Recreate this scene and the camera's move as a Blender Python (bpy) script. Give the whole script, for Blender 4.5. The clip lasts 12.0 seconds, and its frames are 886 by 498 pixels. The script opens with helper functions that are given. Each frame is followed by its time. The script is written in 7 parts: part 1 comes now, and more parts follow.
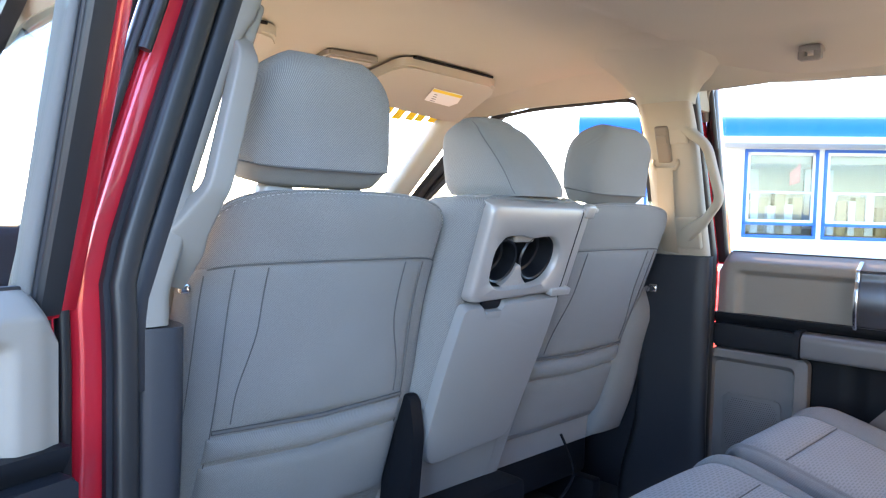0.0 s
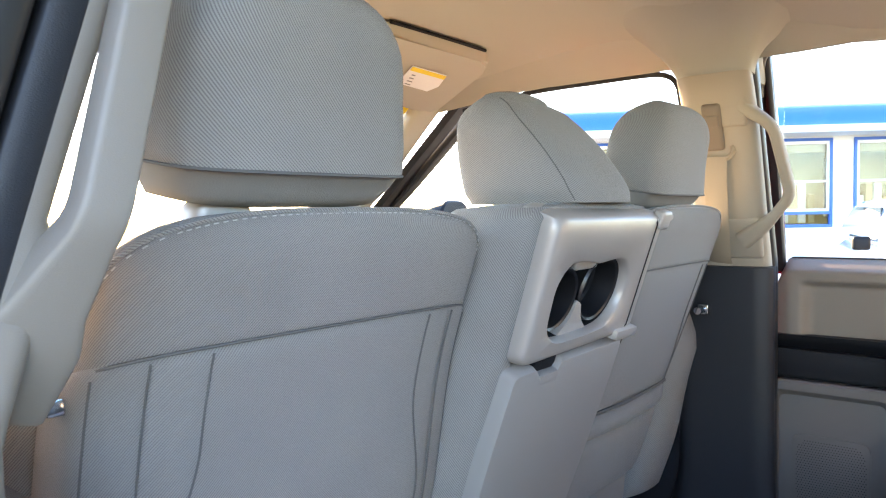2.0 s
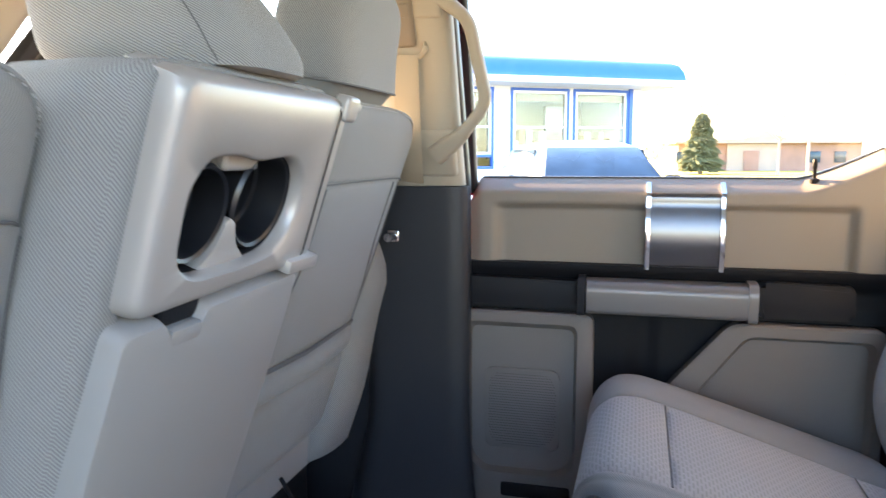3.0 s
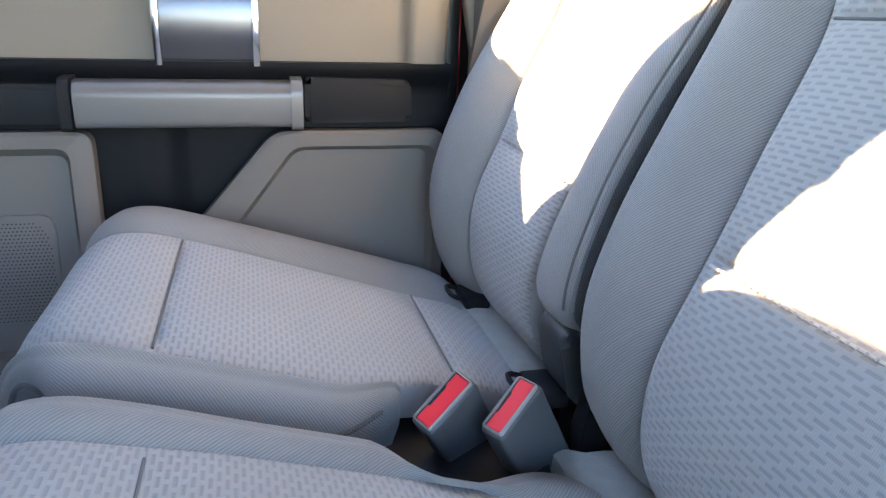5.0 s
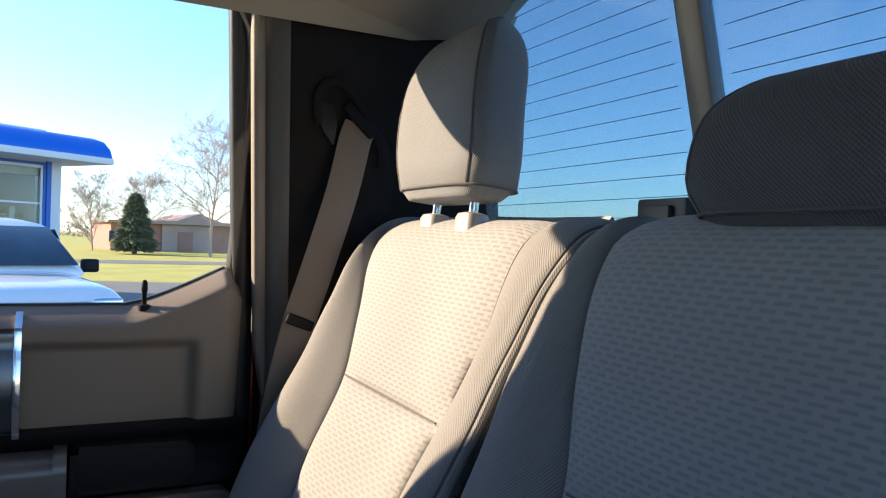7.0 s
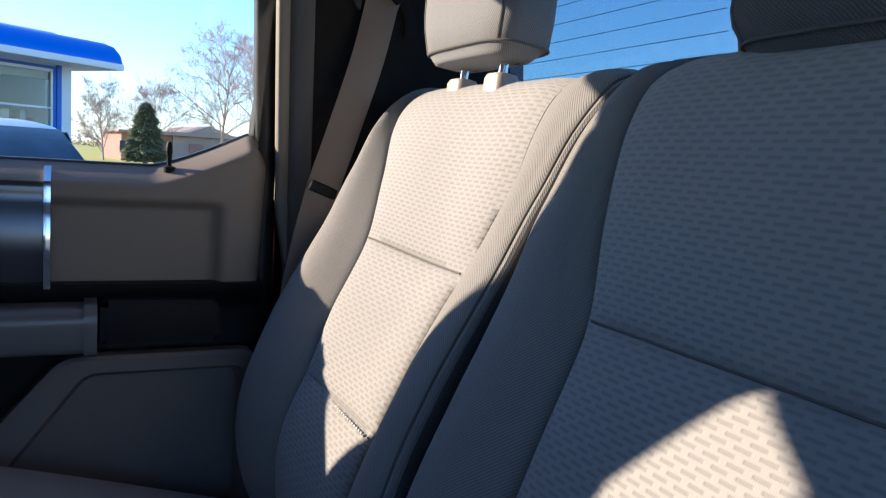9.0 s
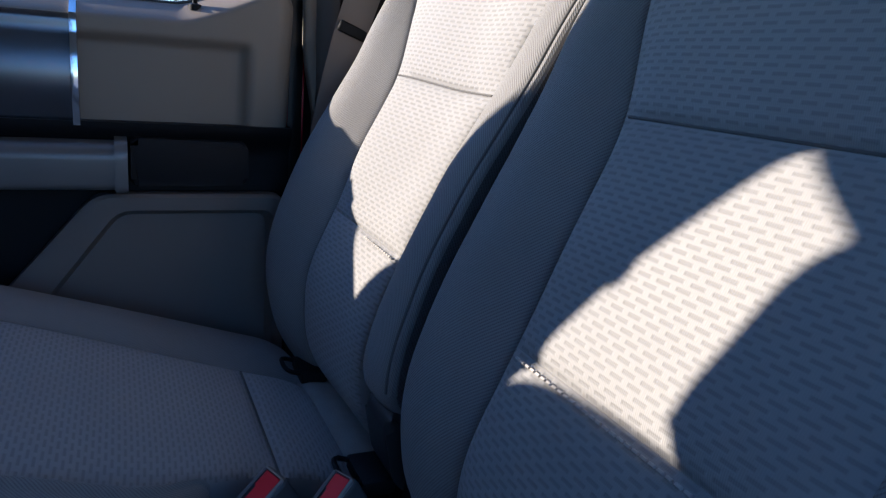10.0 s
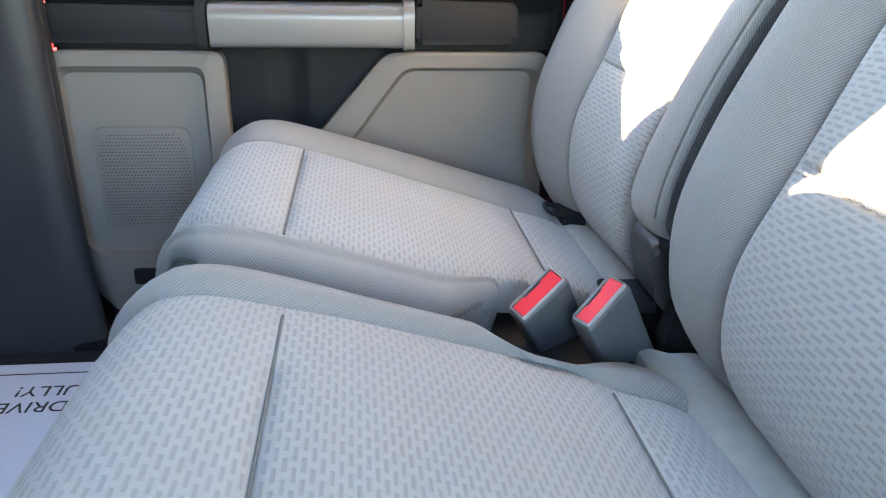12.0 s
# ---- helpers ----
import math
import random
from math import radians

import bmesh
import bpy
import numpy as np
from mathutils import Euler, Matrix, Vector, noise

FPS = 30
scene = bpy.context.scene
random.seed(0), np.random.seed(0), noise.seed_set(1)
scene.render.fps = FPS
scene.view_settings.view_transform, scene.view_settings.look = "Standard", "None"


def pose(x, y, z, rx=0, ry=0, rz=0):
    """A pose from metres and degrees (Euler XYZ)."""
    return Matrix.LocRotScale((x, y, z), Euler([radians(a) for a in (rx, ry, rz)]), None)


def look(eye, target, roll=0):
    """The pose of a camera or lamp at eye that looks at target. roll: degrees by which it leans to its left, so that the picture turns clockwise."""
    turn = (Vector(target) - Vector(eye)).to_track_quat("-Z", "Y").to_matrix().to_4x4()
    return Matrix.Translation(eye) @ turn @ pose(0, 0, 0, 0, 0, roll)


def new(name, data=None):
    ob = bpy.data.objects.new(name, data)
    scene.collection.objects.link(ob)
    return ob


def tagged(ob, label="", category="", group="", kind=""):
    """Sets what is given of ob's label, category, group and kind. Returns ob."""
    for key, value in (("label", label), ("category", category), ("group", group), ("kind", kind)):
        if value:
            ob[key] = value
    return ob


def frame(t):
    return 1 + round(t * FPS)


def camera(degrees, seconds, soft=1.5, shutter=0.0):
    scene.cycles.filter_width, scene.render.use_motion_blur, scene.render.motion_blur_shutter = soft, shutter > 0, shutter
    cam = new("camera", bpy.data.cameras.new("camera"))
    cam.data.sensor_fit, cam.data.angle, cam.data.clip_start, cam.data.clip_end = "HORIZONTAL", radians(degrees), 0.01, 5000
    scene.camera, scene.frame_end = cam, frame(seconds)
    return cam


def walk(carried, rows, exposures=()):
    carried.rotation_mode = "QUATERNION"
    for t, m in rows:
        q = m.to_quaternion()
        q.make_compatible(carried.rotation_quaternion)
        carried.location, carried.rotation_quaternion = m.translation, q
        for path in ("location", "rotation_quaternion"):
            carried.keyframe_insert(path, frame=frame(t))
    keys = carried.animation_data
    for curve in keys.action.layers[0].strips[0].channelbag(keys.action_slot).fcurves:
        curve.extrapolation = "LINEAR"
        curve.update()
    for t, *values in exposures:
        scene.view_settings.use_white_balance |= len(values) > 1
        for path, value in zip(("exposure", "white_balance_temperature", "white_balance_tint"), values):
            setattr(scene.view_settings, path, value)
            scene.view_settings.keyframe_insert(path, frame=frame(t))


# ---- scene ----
cam = camera(62.2, 12.0, soft=1.15, shutter=0.14)
PATH = [
    (0, (-1.135, 0.115, 1.524), (0.292, 1.512, 1.416), 1.5),
    (0.5, (-1.094, 0.199, 1.522), (0.316, 1.616, 1.44), 0.8),
    (1, (-1.047, 0.327, 1.528), (0.41, 1.694, 1.43), 0.2),
    (1.5, (-0.979, 0.423, 1.542), (0.528, 1.733, 1.419), 0.2),
    (2, (-0.889, 0.522, 1.543), (0.657, 1.787, 1.444), -1.0),
    (2.5, (-0.769, 0.604, 1.524), (0.96, 1.6, 1.386), -1.1),
    (3, (-0.611, 0.643, 1.48), (1.304, 1.158, 1.22), -0.2),
    (3.5, (-0.492, 0.601, 1.399), (1.45, 0.805, 0.967), 0.5),
    (5.3, (-0.294, 0.479, 1.346), (1.539, -0.097, 0.792), 2.0),
    (5.5, (-0.291, 0.466, 1.38), (1.546, -0.164, 0.9), 2.2),
    (6, (-0.295, 0.467, 1.466), (1.522, -0.329, 1.215), 3.1),
    (6.5, (-0.298, 0.456, 1.518), (1.485, -0.445, 1.437), 2.8),
    (6.7, (-0.291, 0.441, 1.533), (1.493, -0.464, 1.504), 2.5),
    (8.3, (-0.289, 0.431, 1.541), (1.499, -0.464, 1.496), 0.8),
    (8.5, (-0.297, 0.449, 1.514), (1.484, -0.458, 1.432), 2.0),
    (9, (-0.291, 0.454, 1.464), (1.489, -0.427, 1.229), 3.8),
    (9.5, (-0.295, 0.458, 1.42), (1.476, -0.396, 1.051), 4.6),
    (10, (-0.294, 0.447, 1.376), (1.473, -0.355, 0.89), 4.5),
    (10.5, (-0.307, 0.454, 1.346), (1.444, -0.281, 0.718), 3.5),
    (11, (-0.319, 0.475, 1.333), (1.433, -0.141, 0.591), 3.0),
    (11.5, (-0.325, 0.506, 1.313), (1.457, 0.084, 0.509), 2.8),
    (12, (-0.373, 0.519, 1.334), (1.457, 0.305, 0.555), 1.2),
]
EXPOSURES = [  # seconds, stops, kelvin, tint
    (0.0, 3.87, 6500, 19), (0.6, 3.9, 6850, 20), (1.5, 3.9, 7400, 20), (2.5, 3.85, 7700, 19), (3.0, 4.05, 7800, 19), (3.5, 4.65, 7200, 17), (5.5, 4.5, 7250, 15), (6.0, 3.25, 6700, 15),
    (6.5, 2.2, 6450, 15), (6.7, 1.85, 6080, 14), (8.3, 1.27, 5430, 14), (9.0, 1.4, 5250, 15), (9.5, 1.42, 5080, 15), (10.0, 1.52, 4820, 15), (10.5, 2.2, 4980, 15), (11.0, 3.9, 6500, 12), (11.5, 4.85, 7800, 11.5), (12.0, 5.05, 8000, 10.5),
]
walk(cam, [(t, look(eye, target, roll)) for t, eye, target, roll in PATH], EXPOSURES)
# world: x to the truck's right, y to its front, z up; ground at 0
# ---------------------------------------------------------------- sun, sky
SUN_DIR = Vector((0.432, 0.725, 0.317)).normalized()
world = bpy.data.worlds.new("sky")
scene.world = world
world.use_nodes = True
sky = world.node_tree.nodes.new("ShaderNodeTexSky")
sky.sky_type, sky.sun_disc = "NISHITA", False
sky.sun_elevation, sky.sun_rotation = math.asin(SUN_DIR.z), math.atan2(SUN_DIR.x, SUN_DIR.y)
sky.air_density, sky.dust_density, sky.ozone_density = 1.0, 0.3, 3.6
back = world.node_tree.nodes["Background"]
back.inputs["Strength"].default_value = 0.145
world.node_tree.links.new(sky.outputs[0], back.inputs["Color"])
sun = new("sun", bpy.data.lights.new("sun", "SUN"))
sun.data.energy, sun.data.angle, sun.data.color = 5.0, radians(0.53), (1.0, 0.72, 0.41)
sun.matrix_world = look(SUN_DIR * 30, (0, 0, 0))


# ---------------------------------------------------------------- materials
def mat(name, color, rough=0.6, metal=0.0, vary=0.12, vscale=6.0, grain=0.0, gscale=900.0, spec=0.5, coat=0.0, sheen=0.0, tint=None):
    """A plain surface with broad unevenness of tone and fine grain relief."""
    m = bpy.data.materials.new(name)
    m.use_nodes = True
    nt, p = m.node_tree, m.node_tree.nodes["Principled BSDF"]
    tc = nt.nodes.new("ShaderNodeTexCoord")
    n1 = nt.nodes.new("ShaderNodeTexNoise")
    n1.inputs["Scale"].default_value, n1.inputs["Detail"].default_value = vscale, 5
    nt.links.new(tc.outputs["Object"], n1.inputs["Vector"])
    mix = nt.nodes.new("ShaderNodeMix")
    mix.data_type = "RGBA"
    lo = [c * (1 - vary) for c in color]
    hi = [min(1, c * (1 + vary)) for c in (tint or color)]
    mix.inputs[6].default_value, mix.inputs[7].default_value = (*lo, 1), (*hi, 1)
    nt.links.new(n1.outputs["Fac"], mix.inputs[0])
    nt.links.new(mix.outputs[2], p.inputs["Base Color"])
    p.inputs["Roughness"].default_value, p.inputs["Metallic"].default_value = rough, metal
    p.inputs["Specular IOR Level"].default_value = spec
    p.inputs["Coat Weight"].default_value = coat
    p.inputs["Coat Roughness"].default_value = 0.05
    if sheen:
        p.inputs["Sheen Weight"].default_value, p.inputs["Sheen Roughness"].default_value = sheen, 0.5
    if grain:
        n2 = nt.nodes.new("ShaderNodeTexNoise")
        n2.inputs["Scale"].default_value, n2.inputs["Detail"].default_value = gscale, 3
        nt.links.new(tc.outputs["Object"], n2.inputs["Vector"])
        b = nt.nodes.new("ShaderNodeBump")
        b.inputs["Strength"].default_value, b.inputs["Distance"].default_value = grain, 0.001
        nt.links.new(n2.outputs["Fac"], b.inputs["Height"])
        nt.links.new(b.outputs["Normal"], p.inputs["Normal"])
    return m


def math_node(nt, op, a, b=None, c=None):
    n = nt.nodes.new("ShaderNodeMath")
    n.operation = op
    for k, v in enumerate((a, b, c)):
        if v is None:
            continue
        if isinstance(v, (int, float)):
            n.inputs[k].default_value = v
        else:
            nt.links.new(v, n.inputs[k])
    return n.outputs[0]


def cloth(name, color, dark, kind, rough=0.9):
    """Seat fabric on metric UVs. kind 'dash': staggered woven dashes; 'mesh': small diamond knit."""
    m = bpy.data.materials.new(name)
    m.use_nodes = True
    nt, p = m.node_tree, m.node_tree.nodes["Principled BSDF"]
    tc = nt.nodes.new("ShaderNodeTexCoord")
    sep = nt.nodes.new("ShaderNodeSeparateXYZ")
    nt.links.new(tc.outputs["UV"], sep.inputs[0])
    u, v = sep.outputs[0], sep.outputs[1]
    if kind == "dash":
        v1 = math_node(nt, "DIVIDE", v, 0.0052)
        row = math_node(nt, "FLOOR", v1)
        odd = math_node(nt, "MULTIPLY", math_node(nt, "MODULO", row, 2.0), 0.5)
        fu = math_node(nt, "FRACT", math_node(nt, "ADD", math_node(nt, "DIVIDE", u, 0.0175), odd))
        fv = math_node(nt, "FRACT", v1)
        du = math_node(nt, "ABSOLUTE", math_node(nt, "SUBTRACT", fu, 0.5))
        dv = math_node(nt, "ABSOLUTE", math_node(nt, "SUBTRACT", fv, 0.5))
        mu = nt.nodes.new("ShaderNodeMapRange")
        mu.interpolation_type = "SMOOTHSTEP"
        nt.links.new(du, mu.inputs[0])
        for k, val in ((1, 0.28), (2, 0.40), (3, 1.0), (4, 0.0)):
            mu.inputs[k].default_value = val
        mv = nt.nodes.new("ShaderNodeMapRange")
        mv.interpolation_type = "SMOOTHSTEP"
        nt.links.new(dv, mv.inputs[0])
        for k, val in ((1, 0.10), (2, 0.36), (3, 1.0), (4, 0.0)):
            mv.inputs[k].default_value = val
        mask = math_node(nt, "MULTIPLY", mu.outputs[0], mv.outputs[0])
        thread = math_node(nt, "SINE", math_node(nt, "MULTIPLY", u, 2 * math.pi / 0.0016))
        height = math_node(nt, "ADD", math_node(nt, "MULTIPLY", mask, -1.0), math_node(nt, "MULTIPLY", thread, 0.08))
        dist, strength = 0.0012, 0.45
    elif kind == "twill":
        a = math_node(nt, "SINE", math_node(nt, "MULTIPLY", math_node(nt, "MULTIPLY_ADD", v, 0.9, u), 2 * math.pi / 0.0031))
        b = math_node(nt, "SINE", math_node(nt, "MULTIPLY", math_node(nt, "SUBTRACT", u, v), 2 * math.pi / 0.0024))
        mr = nt.nodes.new("ShaderNodeMapRange")
        nt.links.new(math_node(nt, "MULTIPLY_ADD", b, 0.25, math_node(nt, "MULTIPLY", a, 0.75)), mr.inputs[0])
        for k, val in ((1, -0.2), (2, 0.9), (3, 0.0), (4, 0.8)):
            mr.inputs[k].default_value = val
        mask = mr.outputs[0]
        height = math_node(nt, "MULTIPLY", mask, -1.0)
        dist, strength = 0.0008, 0.7
    else:
        a = math_node(nt, "SINE", math_node(nt, "MULTIPLY", math_node(nt, "ADD", u, v), 2 * math.pi / 0.0036))
        b = math_node(nt, "SINE", math_node(nt, "MULTIPLY", math_node(nt, "SUBTRACT", u, v), 2 * math.pi / 0.0036))
        prod = math_node(nt, "ADD", math_node(nt, "MULTIPLY", a, 0.62), math_node(nt, "MULTIPLY", b, 0.30))
        mr = nt.nodes.new("ShaderNodeMapRange")
        nt.links.new(prod, mr.inputs[0])
        for k, val in ((1, -0.1), (2, 0.8), (3, 0.0), (4, 0.75)):
            mr.inputs[k].default_value = val
        mask = mr.outputs[0]
        height = math_node(nt, "MULTIPLY", mask, -1.0)
        dist, strength = 0.0013, 0.9
    noise_n = nt.nodes.new("ShaderNodeTexNoise")
    noise_n.inputs["Scale"].default_value, noise_n.inputs["Detail"].default_value = 9.0, 6
    nt.links.new(tc.outputs["Object"], noise_n.inputs["Vector"])
    base = nt.nodes.new("ShaderNodeMix")
    base.data_type = "RGBA"
    base.inputs[6].default_value = (*[c * 0.9 for c in color], 1)
    base.inputs[7].default_value = (*[c * 1.1 for c in color], 1)
    nt.links.new(noise_n.outputs["Fac"], base.inputs[0])
    mix = nt.nodes.new("ShaderNodeMix")
    mix.data_type = "RGBA"
    mix.inputs[7].default_value = (*dark, 1)
    nt.links.new(mask, mix.inputs[0])
    nt.links.new(base.outputs[2], mix.inputs[6])
    nt.links.new(mix.outputs[2], p.inputs["Base Color"])
    p.inputs["Roughness"].default_value, p.inputs["Specular IOR Level"].default_value = rough, 0.25
    p.inputs["Sheen Weight"].default_value, p.inputs["Sheen Roughness"].default_value = 0.15, 0.5
    bump = nt.nodes.new("ShaderNodeBump")
    bump.inputs["Strength"].default_value, bump.inputs["Distance"].default_value = strength, dist
    nt.links.new(height, bump.inputs["Height"])
    nt.links.new(bump.outputs["Normal"], p.inputs["Normal"])
    return m


def glass(name, tint=(1, 1, 1), dust=0.0):
    """Thin automotive glass: clear, with a Fresnel gloss and a film of dust that scatters sunlight."""
    m = bpy.data.materials.new(name)
    m.use_nodes = True
    nt = m.node_tree
    nt.nodes.remove(nt.nodes["Principled BSDF"])
    out = nt.nodes["Material Output"]
    clear, gloss, fres, mix = (nt.nodes.new(k) for k in ("ShaderNodeBsdfTransparent", "ShaderNodeBsdfGlossy", "ShaderNodeLayerWeight", "ShaderNodeMixShader"))
    clear.inputs[0].default_value = (*tint, 1)
    gloss.inputs["Roughness"].default_value = 0.02
    rise = math_node(nt, "POWER", fres.outputs["Facing"], 5.0)
    nt.links.new(math_node(nt, "MULTIPLY_ADD", rise, 0.6, 0.03), mix.inputs[0])
    nt.links.new(clear.outputs[0], mix.inputs[1])
    nt.links.new(gloss.outputs[0], mix.inputs[2])
    last = mix
    if dust:
        dif, mix2 = nt.nodes.new("ShaderNodeBsdfTranslucent"), nt.nodes.new("ShaderNodeMixShader")
        dif2, both = nt.nodes.new("ShaderNodeBsdfDiffuse"), nt.nodes.new("ShaderNodeMixShader")
        dif.inputs[0].default_value = dif2.inputs[0].default_value = (0.85, 0.86, 0.88, 1)
        nt.links.new(dif.outputs[0], both.inputs[1])
        nt.links.new(dif2.outputs[0], both.inputs[2])
        tc, nz, mr = nt.nodes.new("ShaderNodeTexCoord"), nt.nodes.new("ShaderNodeTexNoise"), nt.nodes.new("ShaderNodeMapRange")
        nz.inputs["Scale"].default_value, nz.inputs["Detail"].default_value = 7.0, 6
        nt.links.new(tc.outputs["Object"], nz.inputs["Vector"])
        nt.links.new(nz.outputs["Fac"], mr.inputs[0])
        mr.inputs[3].default_value, mr.inputs[4].default_value = dust * 0.7, dust * 1.3
        nt.links.new(mr.outputs[0], mix2.inputs[0])
        nt.links.new(mix.outputs[0], mix2.inputs[1])
        nt.links.new(both.outputs[0], mix2.inputs[2])
        last = mix2
    nt.links.new(last.outputs[0], out.inputs["Surface"])
    return m


M_DASH = cloth("dash_woven_cloth", (0.288, 0.292, 0.298), (0.226, 0.230, 0.236), "dash")
M_KNIT = cloth("twill_cloth", (0.265, 0.260, 0.252), (0.088, 0.087, 0.085), "twill")
M_REST = cloth("headrest_twill_cloth", (0.218, 0.230, 0.250), (0.098, 0.105, 0.117), "twill")
M_BOLSTER = cloth("bolster_twill_cloth", (0.232, 0.234, 0.238), (0.135, 0.137, 0.140), "twill")
M_FINE = cloth("fine_knit_cloth", (0.245, 0.242, 0.236), (0.130, 0.129, 0.127), "twill")
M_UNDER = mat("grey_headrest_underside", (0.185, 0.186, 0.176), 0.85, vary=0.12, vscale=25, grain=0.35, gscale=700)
# the grey seat knit with shade put into its colour
M_KNIT_DARK = cloth("shade_darkened_knit_cloth", (0.108, 0.112, 0.118), (0.046, 0.048, 0.052), "mesh")
M_STRIP = mat("grey_pillar_strip", (0.095, 0.094, 0.092), 0.6, vary=0.1, grain=0.4, gscale=900)
M_BOOT = mat("charcoal_vinyl_boot", (0.026, 0.027, 0.030), 0.45, vary=0.08, grain=0.2, gscale=1200)
M_BUCKLE = mat("dark_grey_buckle_plastic", (0.075, 0.08, 0.086), 0.5, vary=0.06, grain=0.15, gscale=1500)
M_BEZEL = mat("pale_buckle_rim", (0.30, 0.29, 0.29), 0.45, vary=0.15, vscale=40)
M_VINYL = mat("grey_vinyl", (0.25, 0.245, 0.24), 0.62, vary=0.05, grain=0.25, gscale=1500)
M_FLEECE = mat("grey_fleece", (0.235, 0.24, 0.232), 0.95, vary=0.22, vscale=60, grain=0.7, gscale=500, sheen=0.2)
M_THREAD = mat("seam_thread", (0.10, 0.10, 0.10), 0.8)
M_STITCH = mat("pale_stitch", (0.42, 0.412, 0.40), 0.8)
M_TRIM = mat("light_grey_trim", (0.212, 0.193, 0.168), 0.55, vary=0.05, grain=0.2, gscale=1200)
# same plastic as M_TRIM, with the right side's warmer light put into its colour
M_TRIM_LIT = mat("warm_lit_pillar_trim", (0.33, 0.285, 0.22), 0.6, vary=0.05, grain=0.25, gscale=1200)
M_DOOR = mat("warm_grey_door_plastic", (0.232, 0.203, 0.170), 0.55, vary=0.05, grain=0.25, gscale=1300)
M_DOORLOW = mat("grey_lower_door_plastic", (0.150, 0.138, 0.130), 0.58, vary=0.06, grain=0.25, gscale=1300)
M_HEAD = mat("beige_headliner", (0.40, 0.376, 0.308), 0.95, vary=0.06, vscale=3, grain=0.35, gscale=700)
M_BLACK = mat("black_plastic", (0.0085, 0.0095, 0.012), 0.52, spec=0.16, vary=0.2, grain=0.2, gscale=1000)
M_CHARCOAL = mat("charcoal_plastic", (0.018, 0.019, 0.0225), 0.55, spec=0.14, vary=0.15, grain=0.25, gscale=900)
M_PILLAR = mat("dark_slate_plastic", (0.021, 0.023, 0.028), 0.45, spec=0.35, vary=0.15, grain=0.25, gscale=900)
M_RUBBER = mat("black_rubber_seal", (0.015, 0.015, 0.016), 0.45, vary=0.2)
M_CARPET = mat("black_carpet", (0.015, 0.015, 0.017), 0.98, vary=0.4, vscale=80, grain=0.9, gscale=400)
M_CUP = mat("glossy_black_plastic", (0.009, 0.0098, 0.012), 0.36, spec=0.5, vary=0.2)
M_SILVER = mat("silver_paint_plastic", (0.385, 0.365, 0.342), 0.42, metal=0.35, vary=0.04, grain=0.06, gscale=2500)
M_ARM = mat("pewter_grab_handle", (0.17, 0.17, 0.175), 0.38, metal=0.3, vary=0.05)
M_GLOSS = mat("smoked_metal_accent", (0.13, 0.135, 0.15), 0.25, metal=0.8, vary=0.05)
M_CHROME = mat("chrome", (0.75, 0.75, 0.76), 0.12, metal=1.0, vary=0.03)
M_RED = mat("candy_red_paint", (0.55, 0.016, 0.03), 0.22, metal=0.2, vary=0.08, coat=1.0)
M_BUTTON = mat("red_button", (0.75, 0.03, 0.05), 0.35, vary=0.05)
M_BELT = mat("taupe_belt_webbing", (0.20, 0.165, 0.138), 0.7, vary=0.06, grain=0.4, gscale=1500)
M_BELT_F = mat("beige_belt_webbing", (0.30, 0.245, 0.175), 0.7, vary=0.06, grain=0.4, gscale=1500)
M_TAUPE = mat("taupe_adjuster_plastic", (0.17, 0.132, 0.095), 0.5, vary=0.06, grain=0.2, gscale=1200)
M_CPIL = mat("charcoal_felt_trim", (0.019, 0.019, 0.020), 0.95, spec=0.15, vary=0.3, vscale=30, grain=0.5, gscale=600)
M_PAPER = mat("pale_paper", (0.72, 0.74, 0.86), 0.8, vary=0.03)
M_INK = mat("black_ink", (0.03, 0.03, 0.035), 0.8)
M_WHITE = mat("white_label", (0.8, 0.8, 0.78), 0.7, vary=0.03)
M_YELLOW = mat("yellow_window_marker", (0.85, 0.62, 0.02), 0.6, vary=0.1)
M_GLASS = glass("clear_glass", (0.93, 0.96, 0.95))
M_REARGLASS = glass("dusty_rear_glass", (0.50, 0.61, 0.65), 0.12)


PANES = (M_GLASS, M_REARGLASS)


# ---------------------------------------------------------------- mesh helpers
def thing(name, at=(0, 0, 0), label="", category="", group="", kind=""):
    e = new(name)
    e.empty_display_size = 0.05
    e.location = at
    return tagged(e, label, category, group, kind)


def root_of(ob):
    p = Vector((0, 0, 0))
    while ob:
        p = p + ob.location
        ob = ob.parent
    return p


def part(name, bm, material, parent=None, label="", sharp=38, smooth=True):
    """Links a bmesh, in world coordinates, as one mesh object under parent."""
    bmesh.ops.recalc_face_normals(bm, faces=bm.faces)
    me = bpy.data.meshes.new(name)
    bm.to_mesh(me)
    bm.free()
    me.materials.append(material)
    if smooth:
        me.polygons.foreach_set("use_smooth", [True] * len(me.polygons))
        me.set_sharp_from_angle(angle=radians(sharp))
    ob = new(name, me)
    if parent:
        ob.parent = parent
        ob.location = -root_of(parent)
    if material in PANES:
        ob.visible_shadow = False
    return tagged(ob, label)


def struct(name, bm, material, label, category, sharp=38):
    return tagged(part(name, bm, material, sharp=sharp), label, category, kind="structure")


